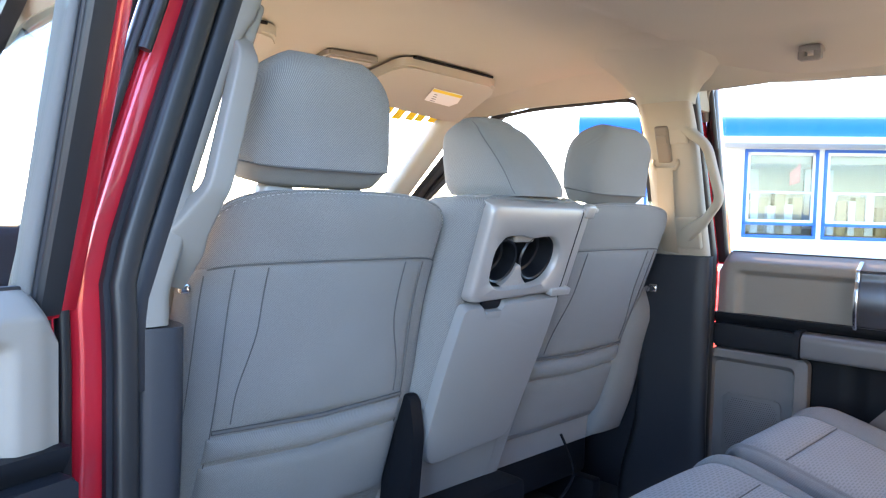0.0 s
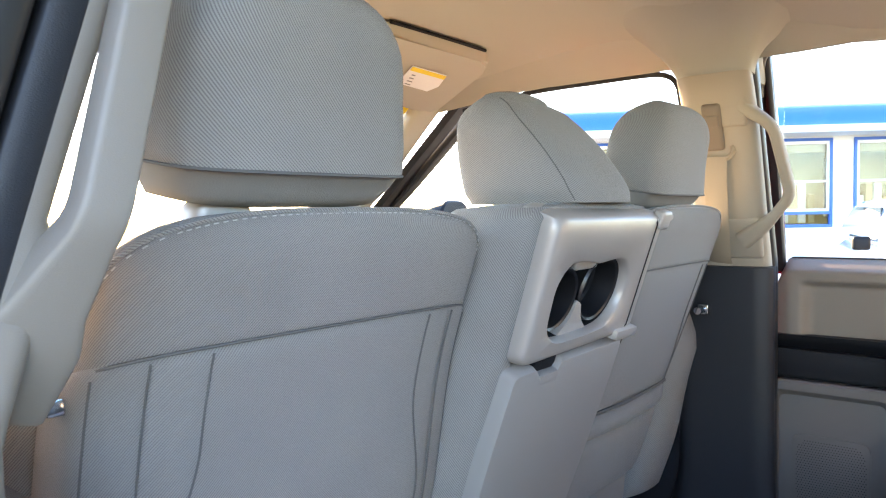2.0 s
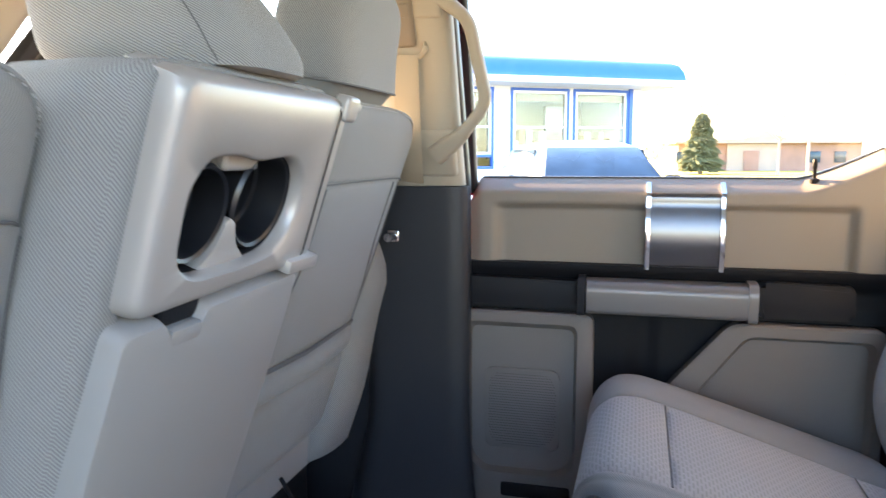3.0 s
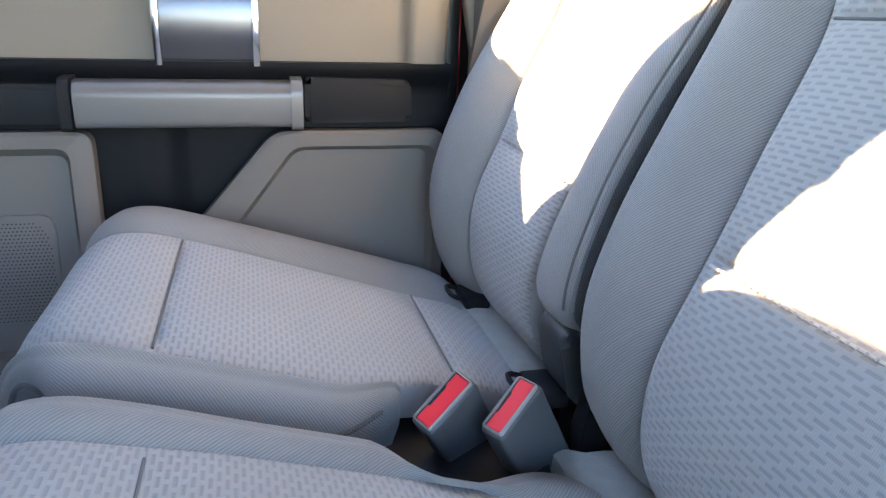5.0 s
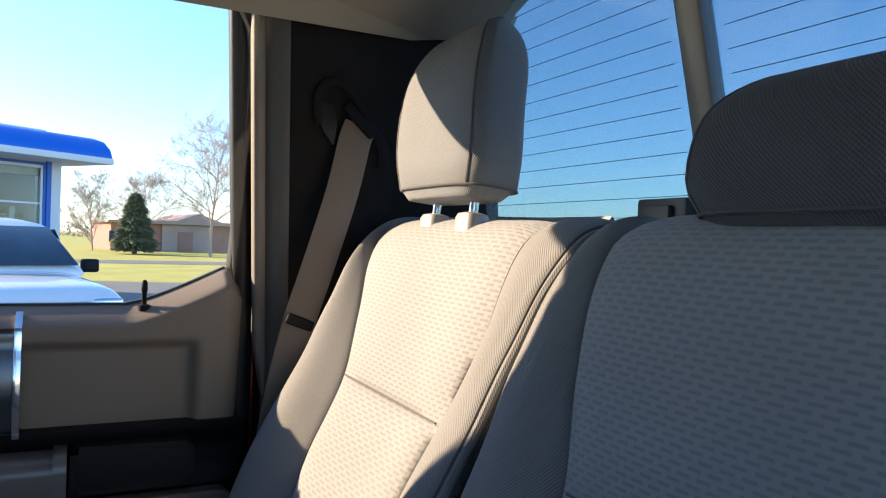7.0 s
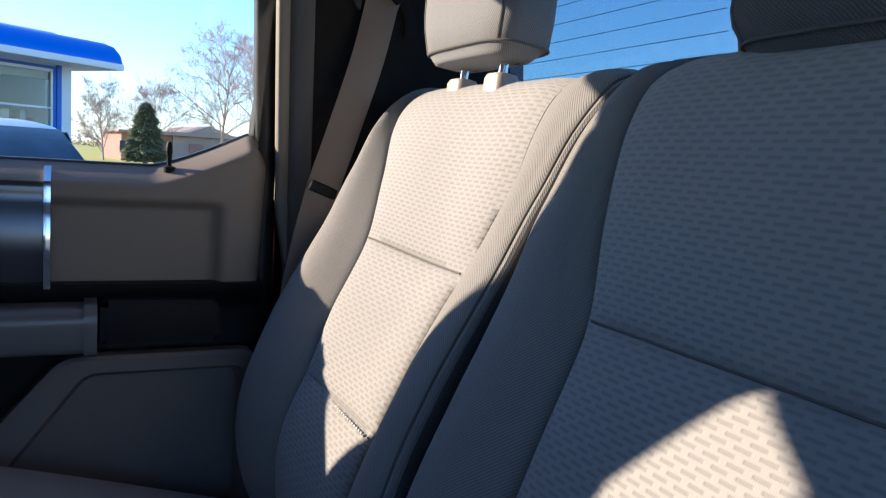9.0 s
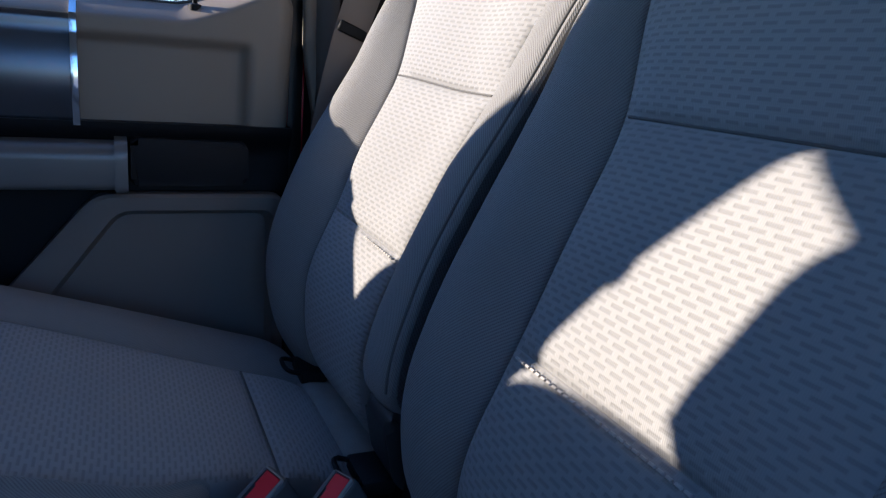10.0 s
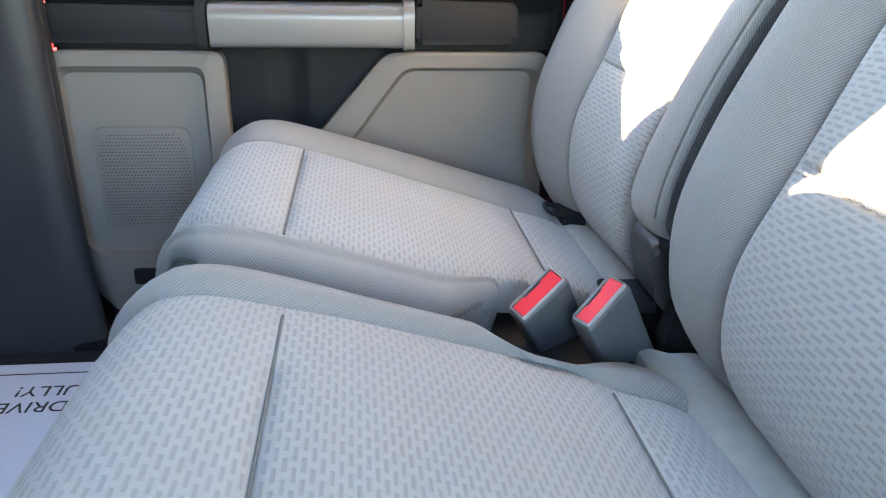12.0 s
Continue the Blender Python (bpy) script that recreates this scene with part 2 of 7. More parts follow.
def spline(pts, n, closed=False):
    """Evenly spaced points along a smooth curve through pts."""
    P = [Vector(p) for p in pts]
    k = len(P)
    out = []
    for i in range(k if closed else k - 1):
        a, b, c, d = (P[(i + j) % k] if closed else P[min(max(i + j, 0), k - 1)] for j in (-1, 0, 1, 2))
        for q in range(12):
            t = q / 12
            out.append(0.5 * ((2 * b) + (c - a) * t + (2 * a - 5 * b + 4 * c - d) * t * t + (3 * b - a - 3 * c + d) * t ** 3))
    out.append(P[0].copy() if closed else P[-1].copy())
    d = [0.0]
    for a, b in zip(out, out[1:]):
        d.append(d[-1] + (b - a).length)
    res, j = [], 0
    for i in range(n):
        s = d[-1] * i / (n if closed else n - 1)
        while j < len(d) - 2 and d[j + 1] < s:
            j += 1
        f = (s - d[j]) / max(d[j + 1] - d[j], 1e-9)
        res.append(out[j].lerp(out[j + 1], min(max(f, 0), 1)))
    return res


def set_uv(bm, face, uvs):
    layer = bm.loops.layers.uv.verify()
    for loop, uv in zip(face.loops, uvs):
        loop[layer].uv = uv


def loft(bm, rings, cap=True, ring_closed=True):
    """Joins rings of equally many points by quads, with metric UVs."""
    vs = [[bm.verts.new(p) for p in r] for r in rings]
    n = len(rings[0])
    m = n if ring_closed else n - 1
    mid = rings[len(rings) // 2]
    us = [0.0]
    for k in range(m):
        us.append(us[-1] + (Vector(mid[(k + 1) % n]) - Vector(mid[k])).length)
    v = 0.0
    for i in range(len(rings) - 1):
        c0 = sum((Vector(p) for p in rings[i]), Vector()) / n
        c1 = sum((Vector(p) for p in rings[i + 1]), Vector()) / n
        v2 = v + max((c1 - c0).length, 0.3 * (Vector(rings[i + 1][0]) - Vector(rings[i][0])).length)
        for k in range(m):
            f = bm.faces.new((vs[i][k], vs[i][(k + 1) % n], vs[i + 1][(k + 1) % n], vs[i + 1][k]))
            set_uv(bm, f, ((us[k], v), (us[k + 1], v), (us[k + 1], v2), (us[k], v2)))
        v = v2
    if cap and ring_closed:
        bm.faces.new(vs[0])
        bm.faces.new(vs[-1])
    return vs


def sring(c, ux, uy, a, b, n=2.0, count=28):
    """A superellipse ring with half axes a, b along ux, uy."""
    out = []
    for k in range(count):
        t = 2 * math.pi * k / count
        ct, st = math.cos(t), math.sin(t)
        out.append(Vector(c) + Vector(ux) * a * math.copysign(abs(ct) ** (2 / n), ct) + Vector(uy) * b * math.copysign(abs(st) ** (2 / n), st))
    return out


def tube(bm, pts, r, seg=6, closed=False, flat=None):
    """A tube along pts; r a radius or (half width, half thickness) with flat the direction of the width."""
    P = [Vector(p) for p in pts]
    rings = []
    up = Vector(flat) if flat else Vector((0.13, 0.21, 0.97))
    for i, p in enumerate(P):
        a = P[i - 1] if (i or closed) else P[0]
        b = P[(i + 1) % len(P)] if (closed or i < len(P) - 1) else P[-1]
        t = (b - a).normalized()
        s = (up - t * up.dot(t))
        s = s.normalized() if s.length > 1e-4 else t.orthogonal().normalized()
        w = t.cross(s)
        ra, rb = r if isinstance(r, tuple) else (r, r)
        rings.append(sring(p, s, w, ra, rb, 2.0 if ra == rb else 4.0, seg))
    if closed:
        rings.append(rings[0])
        loft(bm, rings, cap=False)
        bmesh.ops.remove_doubles(bm, verts=bm.verts, dist=1e-6)
    else:
        loft(bm, rings)
    return bm


def rbox(bm, lo, hi, bevel=0.004, seg=2, m=None):
    """A box with rounded edges between two corners, turned by the matrix m."""
    lo, hi = Vector(lo), Vector(hi)
    geo = bmesh.ops.create_cube(bm, size=1.0, matrix=Matrix.Translation((lo + hi) / 2) @ Matrix.Diagonal((*(hi - lo), 1)))
    vs = geo["verts"]
    if bevel:
        es = list({e for v in vs for e in v.link_edges})
        r = bmesh.ops.bevel(bm, geom=es, offset=bevel, segments=seg, affect="EDGES", profile=0.6)
        vs = list({v for f in r["faces"] for v in f.verts} | {v for v in vs if v.is_valid})
    if m is not None:
        bmesh.ops.transform(bm, matrix=m, verts=vs)
    return vs


def prism(bm, pts, axis, a, b, bevel=0.0, seg=2):
    """A polygon in the plane across axis ('x','y','z'), from a to b along it, with rounded rims."""
    def to(p, h):
        return {"x": (h, p[0], p[1]), "y": (p[0], h, p[1]), "z": (p[0], p[1], h)}[axis]
    lo, hi = [bm.verts.new(to(p, a)) for p in pts], [bm.verts.new(to(p, b)) for p in pts]
    n = len(pts)
    fs = [bm.faces.new(lo), bm.faces.new(hi)]
    for k in range(n):
        fs.append(bm.faces.new((lo[k], lo[(k + 1) % n], hi[(k + 1) % n], hi[k])))
    if bevel:
        es = list(set(fs[0].edges) | set(fs[1].edges))
        bmesh.ops.bevel(bm, geom=es, offset=bevel, segments=seg, affect="EDGES", profile=0.6)
    return bm


def bent(pts, r, seg=5, between=3):
    """An open path of straight runs with rounded bends of reach r."""
    P = [Vector(p) for p in pts]
    out = [P[0]]
    for a, p, b in zip(P, P[1:], P[2:]):
        q = min(r, (a - p).length * 0.45, (b - p).length * 0.45)
        s, e = p + (a - p).normalized() * q, p + (b - p).normalized() * q
        out.extend(s * (1 - t) ** 2 + p * 2 * t * (1 - t) + e * t * t for t in [k / seg for k in range(seg + 1)])
    return out + [P[-1]]


def bar(bm, pts, ux, size, n=3.4, seg=24):
    """A moulded bar along pts; size(f) gives its half axes along ux and across it, f from 0 to 1."""
    P = [Vector(p) for p in pts]
    run = [0.0]
    for a, b in zip(P, P[1:]):
        run.append(run[-1] + (b - a).length)
    rings = []
    for i, p in enumerate(P):
        t = (P[min(i + 1, len(P) - 1)] - P[max(i - 1, 0)]).normalized()
        s = (Vector(ux) - t * Vector(ux).dot(t)).normalized()
        a, b = size(run[i] / run[-1])
        rings.append(sring(p, s, t.cross(s), a, b, n, seg))
    loft(bm, rings)
    return bm


def rpoly(corners, r, seg=4):
    """A polygon whose corners are rounded with radius r (or one radius a corner)."""
    out = []
    n = len(corners)
    for i, p in enumerate(corners):
        p, a, b = Vector(p), Vector(corners[i - 1]), Vector(corners[(i + 1) % n])
        rr = r[i] if isinstance(r, (list, tuple)) else r
        d1, d2 = (a - p), (b - p)
        q = min(rr, d1.length * 0.45, d2.length * 0.45)
        s, e = p + d1.normalized() * q, p + d2.normalized() * q
        for k in range(seg + 1):
            t = k / seg
            out.append(s * (1 - t) ** 2 + p * 2 * t * (1 - t) + e * t * t)
    return out


def lin(a, b, t):
    return a + (b - a) * t


def table(rows):
    """A smooth function through (height, value) rows in rising order of height."""
    def at(z):
        if z <= rows[0][0]:
            return rows[0][1]
        for (a, p), (b, q) in zip(rows, rows[1:]):
            if z <= b:
                return lin(p, q, (z - a) / (b - a))
        return rows[-1][1]
    return lambda z: (at(z - 0.02) + at(z - 0.01) + at(z) + at(z + 0.01) + at(z + 0.02)) / 5


def sm(a, b, x):
    t = min(max((x - a) / (b - a), 0.0), 1.0)
    return t * t * (3 - 2 * t)


def pillow(bm, S, out, nu=16, nv=16, puff=0.012, back=0.03, ex=6.0, ey=6.0, wob=0.0):
    """A stuffed panel over the surface S(u, v), bulging along out's side by puff, with sunk seams at its rim."""
    P = [[Vector(S(i / nu, j / nv)) for i in range(nu + 1)] for j in range(nv + 1)]
    F, B = [], []
    for j in range(nv + 1):
        fr, br = [], []
        for i in range(nu + 1):
            du = P[j][min(i + 1, nu)] - P[j][max(i - 1, 0)]
            dv = P[min(j + 1, nv)][i] - P[max(j - 1, 0)][i]
            n = du.cross(dv)
            n = n.normalized() if n.length > 1e-9 else Vector(out)
            o = Vector(out(P[j][i]) if callable(out) else out)
            if n.dot(o) < 0:
                n = -n
            u, v = i / nu, j / nv
            h = (1 - abs(2 * u - 1) ** ex) * (1 - abs(2 * v - 1) ** ey)
            w = wob * noise.noise(P[j][i] * 9.0) if wob else 0.0
            fr.append(bm.verts.new(P[j][i] + n * ((puff(v) if callable(puff) else puff) * h + w * h)))
            br.append(bm.verts.new(P[j][i] - n * back))
        F.append(fr)
        B.append(br)
    us, vs = [0.0], [0.0]
    mj, mi = nv // 2, nu // 2
    for i in range(nu):
        us.append(us[-1] + (P[mj][i + 1] - P[mj][i]).length)
    for j in range(nv):
        vs.append(vs[-1] + (P[j + 1][mi] - P[j][mi]).length)
    x0, z0 = P[0][0].x, P[0][0].z
    for j in range(nv):
        for i in range(nu):
            f = bm.faces.new((F[j][i], F[j][i + 1], F[j + 1][i + 1], F[j + 1][i]))
            set_uv(bm, f, ((us[i] + x0, vs[j] + z0), (us[i + 1] + x0, vs[j] + z0), (us[i + 1] + x0, vs[j + 1] + z0), (us[i] + x0, vs[j + 1] + z0)))
            bm.faces.new((B[j][i], B[j + 1][i], B[j + 1][i + 1], B[j][i + 1]))
    for j in range(nv):
        bm.faces.new((F[j][0], F[j + 1][0], B[j + 1][0], B[j][0]))
        bm.faces.new((F[j][nu], B[j][nu], B[j + 1][nu], F[j + 1][nu]))
    for i in range(nu):
        bm.faces.new((F[0][i], B[0][i], B[0][i + 1], F[0][i + 1]))
        bm.faces.new((F[nv][i], F[nv][i + 1], B[nv][i + 1], B[nv][i]))
    return bm


def sheet(bm, S, nu, nv, thick):
    """A slab over the surface S(u, v), thick metres along the vector thick."""
    t = Vector(thick)
    F = [[bm.verts.new(Vector(S(i / nu, j / nv))) for i in range(nu + 1)] for j in range(nv + 1)]
    B = [[bm.verts.new(v.co + t) for v in r] for r in F]
    for j in range(nv):
        for i in range(nu):
            bm.faces.new((F[j][i], F[j][i + 1], F[j + 1][i + 1], F[j + 1][i]))
            bm.faces.new((B[j][i], B[j + 1][i], B[j + 1][i + 1], B[j][i + 1]))
    for j in range(nv):
        bm.faces.new((F[j][0], F[j + 1][0], B[j + 1][0], B[j][0]))
        bm.faces.new((F[j][nu], B[j][nu], B[j + 1][nu], F[j + 1][nu]))
    for i in range(nu):
        bm.faces.new((F[0][i], B[0][i], B[0][i + 1], F[0][i + 1]))
        bm.faces.new((F[nv][i], F[nv][i + 1], B[nv][i + 1], B[nv][i]))
    return bm


def B():
    return bmesh.new()


def tumble(z):
    """How far the cab's side leans in above the belt line."""
    return 0.36 * max(z - 1.42, 0.0)


def lean(z, s):
    """As tumble, for one side: the left pillar stands a little steeper."""
    return tumble(z) if s > 0 else 0.31 * max(z - 1.42, 0.0) - 0.012 * sm(1.35, 1.5, z)


def mir(bm, s):
    if s < 0:
        bmesh.ops.scale(bm, vec=(-1, 1, 1), verts=bm.verts)
    return bm


def back_off(bm, s):
    if s < 0:
        for v in bm.verts:
            v.co.y -= 0.13 * sm(-0.05, 0.15, v.co.y)
    return bm


def mirp(bm, s, out=0.025):
    """As mir, for the pillar trim, which sits a little further out on the left."""
    mir(bm, s)
    if s < 0:
        bmesh.ops.translate(bm, vec=(-out, 0.008, 0), verts=bm.verts)
    return bm


# ---------------------------------------------------------------- cab: floor, roof, pillars, rear wall
bm = B()
prism(bm, [(-0.84, -0.16), (0.84, -0.16), (0.84, 2.5), (-0.84, 2.5)], "z", 0.62, 0.715)
struct("floor", bm, M_CARPET, "black carpeted cab floor", "floor")


def roof_z(x, y):
    side = min(abs(x) / 0.70, 1.0)
    z = 1.925 - 0.018 * side ** 2 - 0.055 * sm(0.62, 1.0, side) * (1 - 0.4 * sm(1.12, 1.24, y))
    z -= 0.045 * sm(1.25, 1.80, y) + 0.03 * sm(0.25, -0.12, y)
    z += 0.026 * sm(0.93, 1.0, y) * sm(1.45, 1.2, y) * (1 - sm(0.35, 0.55, abs(x)))
    return z


bm = sheet(B(), lambda u, v: ((u - 0.5) * 1.34, -0.10 + 1.93 * v, roof_z((u - 0.5) * 1.34, -0.10 + 1.93 * v)), 60, 70, (0, 0, 0.018))
struct("ceiling", bm, M_HEAD, "soft beige fabric headliner of the cab", "headliner", 60)
bm = sheet(B(), lambda u, v: ((u - 0.5) * 1.50, -0.16 + 2.02 * v, roof_z((u - 0.5) * 1.40, -0.16 + 2.02 * v) + 0.075 - 0.030 * abs(2 * u - 1) ** 6), 30, 20, (0, 0, 0.006))
struct("roof_panel", bm, M_RED, "red painted metal cab roof", "roof", 60)

COVER_X = table([(1.416, 0.698), (1.533, 0.657), (1.597, 0.637), (1.70, 0.604), (1.755, 0.580), (1.79, 0.560), (1.84, 0.532)])

for s in (-1, 1):
    side = "right" if s > 0 else "left"
    # roof side rail above the doors
    bm = B()
    rings = []
    for y in np.linspace(-0.14, 1.86, 30):
        dz = -0.03 * sm(1.45, 1.86, y) - 0.015 * sm(0.60, 0.45, y)
        g = sm(0.68, 0.92, y)
        rear = ((0.636, 1.885), (0.642, 1.878), (0.648, 1.872), (0.672, 1.850), (0.692, 1.842), (0.735, 1.882), (0.772, 1.91), (0.72, 1.930), (0.66, 1.905))
        fore = ((0.555, roof_z(0.555, y) + 0.003 - dz), (0.600, 0.6 * roof_z(0.600, y) + 0.4 * (1.846 + dz) - dz), (0.626, 1.848), (0.640, 1.836), (0.662, 1.851), (0.735, 1.912), (0.760, 1.925), (0.72, 1.935), (0.64, 1.905))
        rings.append([(lin(u, p, g), y, lin(v, q, g) + dz) for (u, v), (p, q) in zip(rear, fore)])
    loft(bm, rings)
    struct("side_rail", mir(bm, s), M_HEAD, "beige trimmed roof rail above the doors", "roof rail", 60)

    bm = B()
    tube(bm, spline([(0.646, 1.70, 1.807), (0.646, 1.50, 1.830), (0.646, 1.30, 1.8335), (0.646, 1.20, 1.8335), (0.640, 1.15, 1.826), (0.628, 1.120, 1.80), (0.630, 1.112, 1.75), (0.655, 1.112, 1.66), (0.682, 1.112, 1.56)], 50), (0.005, 0.006), 8, flat=(1, 0, 0))
    struct("headliner_edge", mir(bm, s), M_RUBBER, "thin black edge of the headliner above the front door", "door seal", 60)

    # B pillar: painted jamb, seal, lower charcoal cover, upper light cover
    bm = B()
    rings = []
    ZJ = np.linspace(0.66, 1.795 if s > 0 else 1.87, 24)
    for z in ZJ:
        t = lean(z, s)
        o = 0.835 - t + 0.01 * sm(1.3, 0.9, z)
        a, b = (o - 0.075, o + 0.03) if s > 0 else (o - 0.034, o + 0.004)
        rings.append(rpoly([(a, 0.985), (b - 0.010, 0.985), (b, 0.995), (b, 1.10), (a, 1.10)], 0.007, 3))
    rings = [[(p[0], p[1], z) for p in r] for r, z in zip(rings, ZJ)]
    loft(bm, rings)
    struct("pillar_jamb", mir(bm, s), M_RED, "glossy candy red painted door jamb pillar", "door jamb", 60)
    if s > 0:
        bm = B()
        rbox(bm, (0.60, 0.965, 1.79), (0.735, 1.10, 1.915), 0.01)
        struct("pillar_cap", bm, M_HEAD, "beige trim closing the head of the pillar", "pillar trim")
    if s < 0:
        # ribbed seals in the hinge gap of the open door
        for dx, r in ((0.011, 0.007), (0.030, 0.008), (0.050, 0.010), (-0.052, 0.021)):
            bm = B()
            tube(bm, [(0.835 - lean(z, s) + dx, 0.990 + 0.25 * max(dx, 0), z) for z in np.linspace(0.66, 1.86, 26)], (r, 0.010), 10, flat=(1, 0, 0))
            struct("door_seal", mir(bm, s), M_RUBBER, "black rubber seal in the door gap", "door seal", 60)
    sx = 0.0 if s > 0 else 0.030
    bm = B()
    tube(bm, [(0.757 + sx - lean(z, s), 0.968, z) for z in np.linspace(0.66, 1.86, 26)], (0.014, 0.012), 10, flat=(1, 0, 0))
    struct("pillar_seal", mir(bm, s), M_RUBBER, "black rubber door seal along the pillar", "door seal", 60)
    bm = B()
    tube(bm, [(0.772 + sx - lean(z, s), 0.978, z) for z in np.linspace(0.66, 1.86, 26)], (0.006, 0.008), 8, flat=(1, 0, 0))
    struct("pillar_lip", mir(bm, s), M_CHARCOAL, "grey plastic lip beside the door seal", "door seal", 60)
    bm = B()
    rings = []
    for z in np.linspace(0.70, 1.4186 if s > 0 else 1.3735, 20):
        g = sm(1.0, 0.72, z)
        f = 1.16 + 0.05 * g
        i = 0.70 - 0.012 * sm(0.9, 1.3, z)
        r = rpoly([(0.752, 0.958), (i + 0.012, 0.945 - 0.02 * g), (i, 0.975), (i, f - 0.03), (i + 0.03, f), (0.80, f)], 0.018, 4)
        rings.append([(p[0], p[1], z) for p in r])
    loft(bm, rings)
    struct("pillar_cover_lower", mirp(bm, s, 0.022), M_PILLAR, "charcoal plastic lower pillar cover", "pillar trim", 50)
    bm = B()
    rings = []
    for z in np.linspace(1.42 if s > 0 else 1.375, 1.803, 24):
        i = COVER_X(z) if s > 0 else 0.70 - 0.33 * max(z - 1.416, 0.0)
        g = 0.075 * sm(1.535, 1.505, z) * (s > 0)
        rr = 0.958
        k = 0.042 if s > 0 else 0.046
        if s < 0:  # the cover is waisted behind the handle
            w = 0.012 * sm(1.515, 1.545, z) * sm(1.765, 1.735, z)
            i, k = i + w, k - w
        r = rpoly([(i + k, rr), (i + 0.010, rr), (i, rr + 0.025), (i, 1.075 + g), (i + 0.025, 1.105 + g), (i + k, 1.105 + g)], 0.012, 4)
        rings.append([(p[0], p[1], z) for p in r])
    loft(bm, rings)
    # one plastic on both sides; the two colours carry the difference in light
    struct("pillar_cover_upper", mirp(bm, s), M_TRIM_LIT if s > 0 else M_TRIM, "light grey-beige plastic upper pillar cover", "pillar trim", 50)
    bm = B()
    tube(bm, [(0.707 - 0.33 * (z - 1.80), 0.962, z) for z in np.linspace(1.70, 1.85, 8)], 0.008, 8)
    struct("corner_seal", mirp(bm, s), M_RUBBER, "black rubber seal at the head of the pillar", "door seal", 60)
    if s < 0:
        bm = B()
        tube(bm, [(0.750 - 0.32 * max(z - 1.40, 0.0), 0.966, z) for z in np.linspace(1.30, 1.83, 20)], (0.013, 0.010), 12, flat=(1, 0, 0))
        struct("pillar_strip", mirp(bm, s), M_PILLAR, "dark slate plastic strip beside the pillar cover", "pillar trim", 60)
    # the headliner sweeps down over the head of the pillar
    bm = B()
    rings = []
    for f in np.linspace(0, 1, 16):
        c = 1 - math.cos(f * math.pi / 2)
        i = (0.556 if s > 0 else 0.574) - 0.170 * c
        rr, ff = 0.957 - 0.100 * c, 1.106 + 0.100 * f ** 1.3
        r = rpoly([(0.61, rr), (i + 0.012 + 0.05 * c, rr), (i, rr + 0.026 + 0.05 * c), (i, ff - 0.030 - 0.05 * c), (i + 0.026 + 0.05 * c, ff), (0.61 if s < 0 else 0.652, ff)], 0.012 + 0.03 * c, 5)
        rings.append([(p[0], p[1], lin(1.800, roof_z(p[0], p[1]) + 0.004, math.sin(f * math.pi / 2))) for p in r])
    loft(bm, rings)
    struct("pillar_head", mirp(bm, s), M_HEAD, "beige headliner sweeping down to the pillar", "headliner", 60)

    # A pillar
    bm = B()
    rings = []
    for k in range(14):
        f = k / 13
        c = Vector((0.60 + 0.13 * f, 1.74 + 0.66 * f, 1.875 - 0.50 * f))
        rings.append(sring(c, Vector((0.8, -0.35, 0.3)).normalized(), Vector((-0.2, -0.6, -0.76)).normalized(), 0.055, 0.03, 3.0, 14))
    loft(bm, rings)
    struct("front_pillar", mir(bm, s), M_HEAD, "beige windscreen pillar trim", "pillar trim", 50)
    bm = B()
    tube(bm, [(0.665 + 0.13 * f, 1.70 + 0.70 * f, 1.845 - 0.50 * f) for f in np.linspace(0, 1, 10)], (0.022, 0.014), 8, flat=(1, 0, 0))
    struct("front_door_seal", mir(bm, s), M_RUBBER, "black seal along the front door opening", "door seal", 50)

    # C pillar and rear corner
    bm = B()
    rings = []
    for z in np.linspace(0.70, 1.90, 22):
        t = 0.25 * max(z - 1.42, 0)
        i = 0.815 - t
        yq = -0.12 + 0.25 * (z - 1.7)
        w = 0.088 * max(z - 1.42, 0)
        r = rpoly([(i + 0.07, 0.176 + w), (i + 0.022, 0.170 + w), (i, 0.145 + w), (i - 0.01, 0.05), (i - 0.035, yq + 0.035), (i - 0.045, yq - 0.03), (i + 0.10, yq - 0.05), (i + 0.12, 0.17 + w)], 0.012, 3)
        rings.append([(p[0], p[1], z) for p in r])
    loft(bm, rings)
    struct("rear_pillar", back_off(mir(bm, s), s), M_CPIL, "black felt-covered rear pillar trim", "pillar trim", 45)
    bm = B()
    tube(bm, [(0.873 - 0.25 * max(z - 1.42, 0), 0.198 + 0.085 * max(z - 1.42, 0), z) for z in np.linspace(0.70, 1.86, 26)], (0.013, 0.016), 10, flat=(1, 0, 0))
    struct("rear_door_seal", back_off(mir(bm, s), s), M_RUBBER, "black rubber seal round the rear door opening", "door seal", 60)
    bm = B()
    rings = []
    for z in np.linspace(1.00, 1.86, 34):
        i, w = 0.815 - 0.25 * max(z - 1.42, 0), 0.088 * max(z - 1.42, 0)
        rings.append([(p[0], p[1] + w, z) for p in rpoly([(i - 0.004, 0.140), (i - 0.002, 0.153), (i + 0.006, 0.166), (i + 0.019, 0.1755), (i + 0.026, 0.172), (i + 0.012, 0.145)], 0.004, 3)])
    loft(bm, rings)
    struct("rear_pillar_strip", back_off(mir(bm, s), s), M_STRIP, "slate grey grained strip beside the rear door seal", "trim strip", 60)
    bm = B()
    tube(bm, [(0.838 - 0.25 * max(z - 1.42, 0), 0.180 + 0.088 * max(z - 1.42, 0) - 0.02 * sm(1.40, 1.25, z), z) for z in np.linspace(1.00, 1.86, 34)], (0.011, 0.0095), 12, flat=(1, 0, 0))
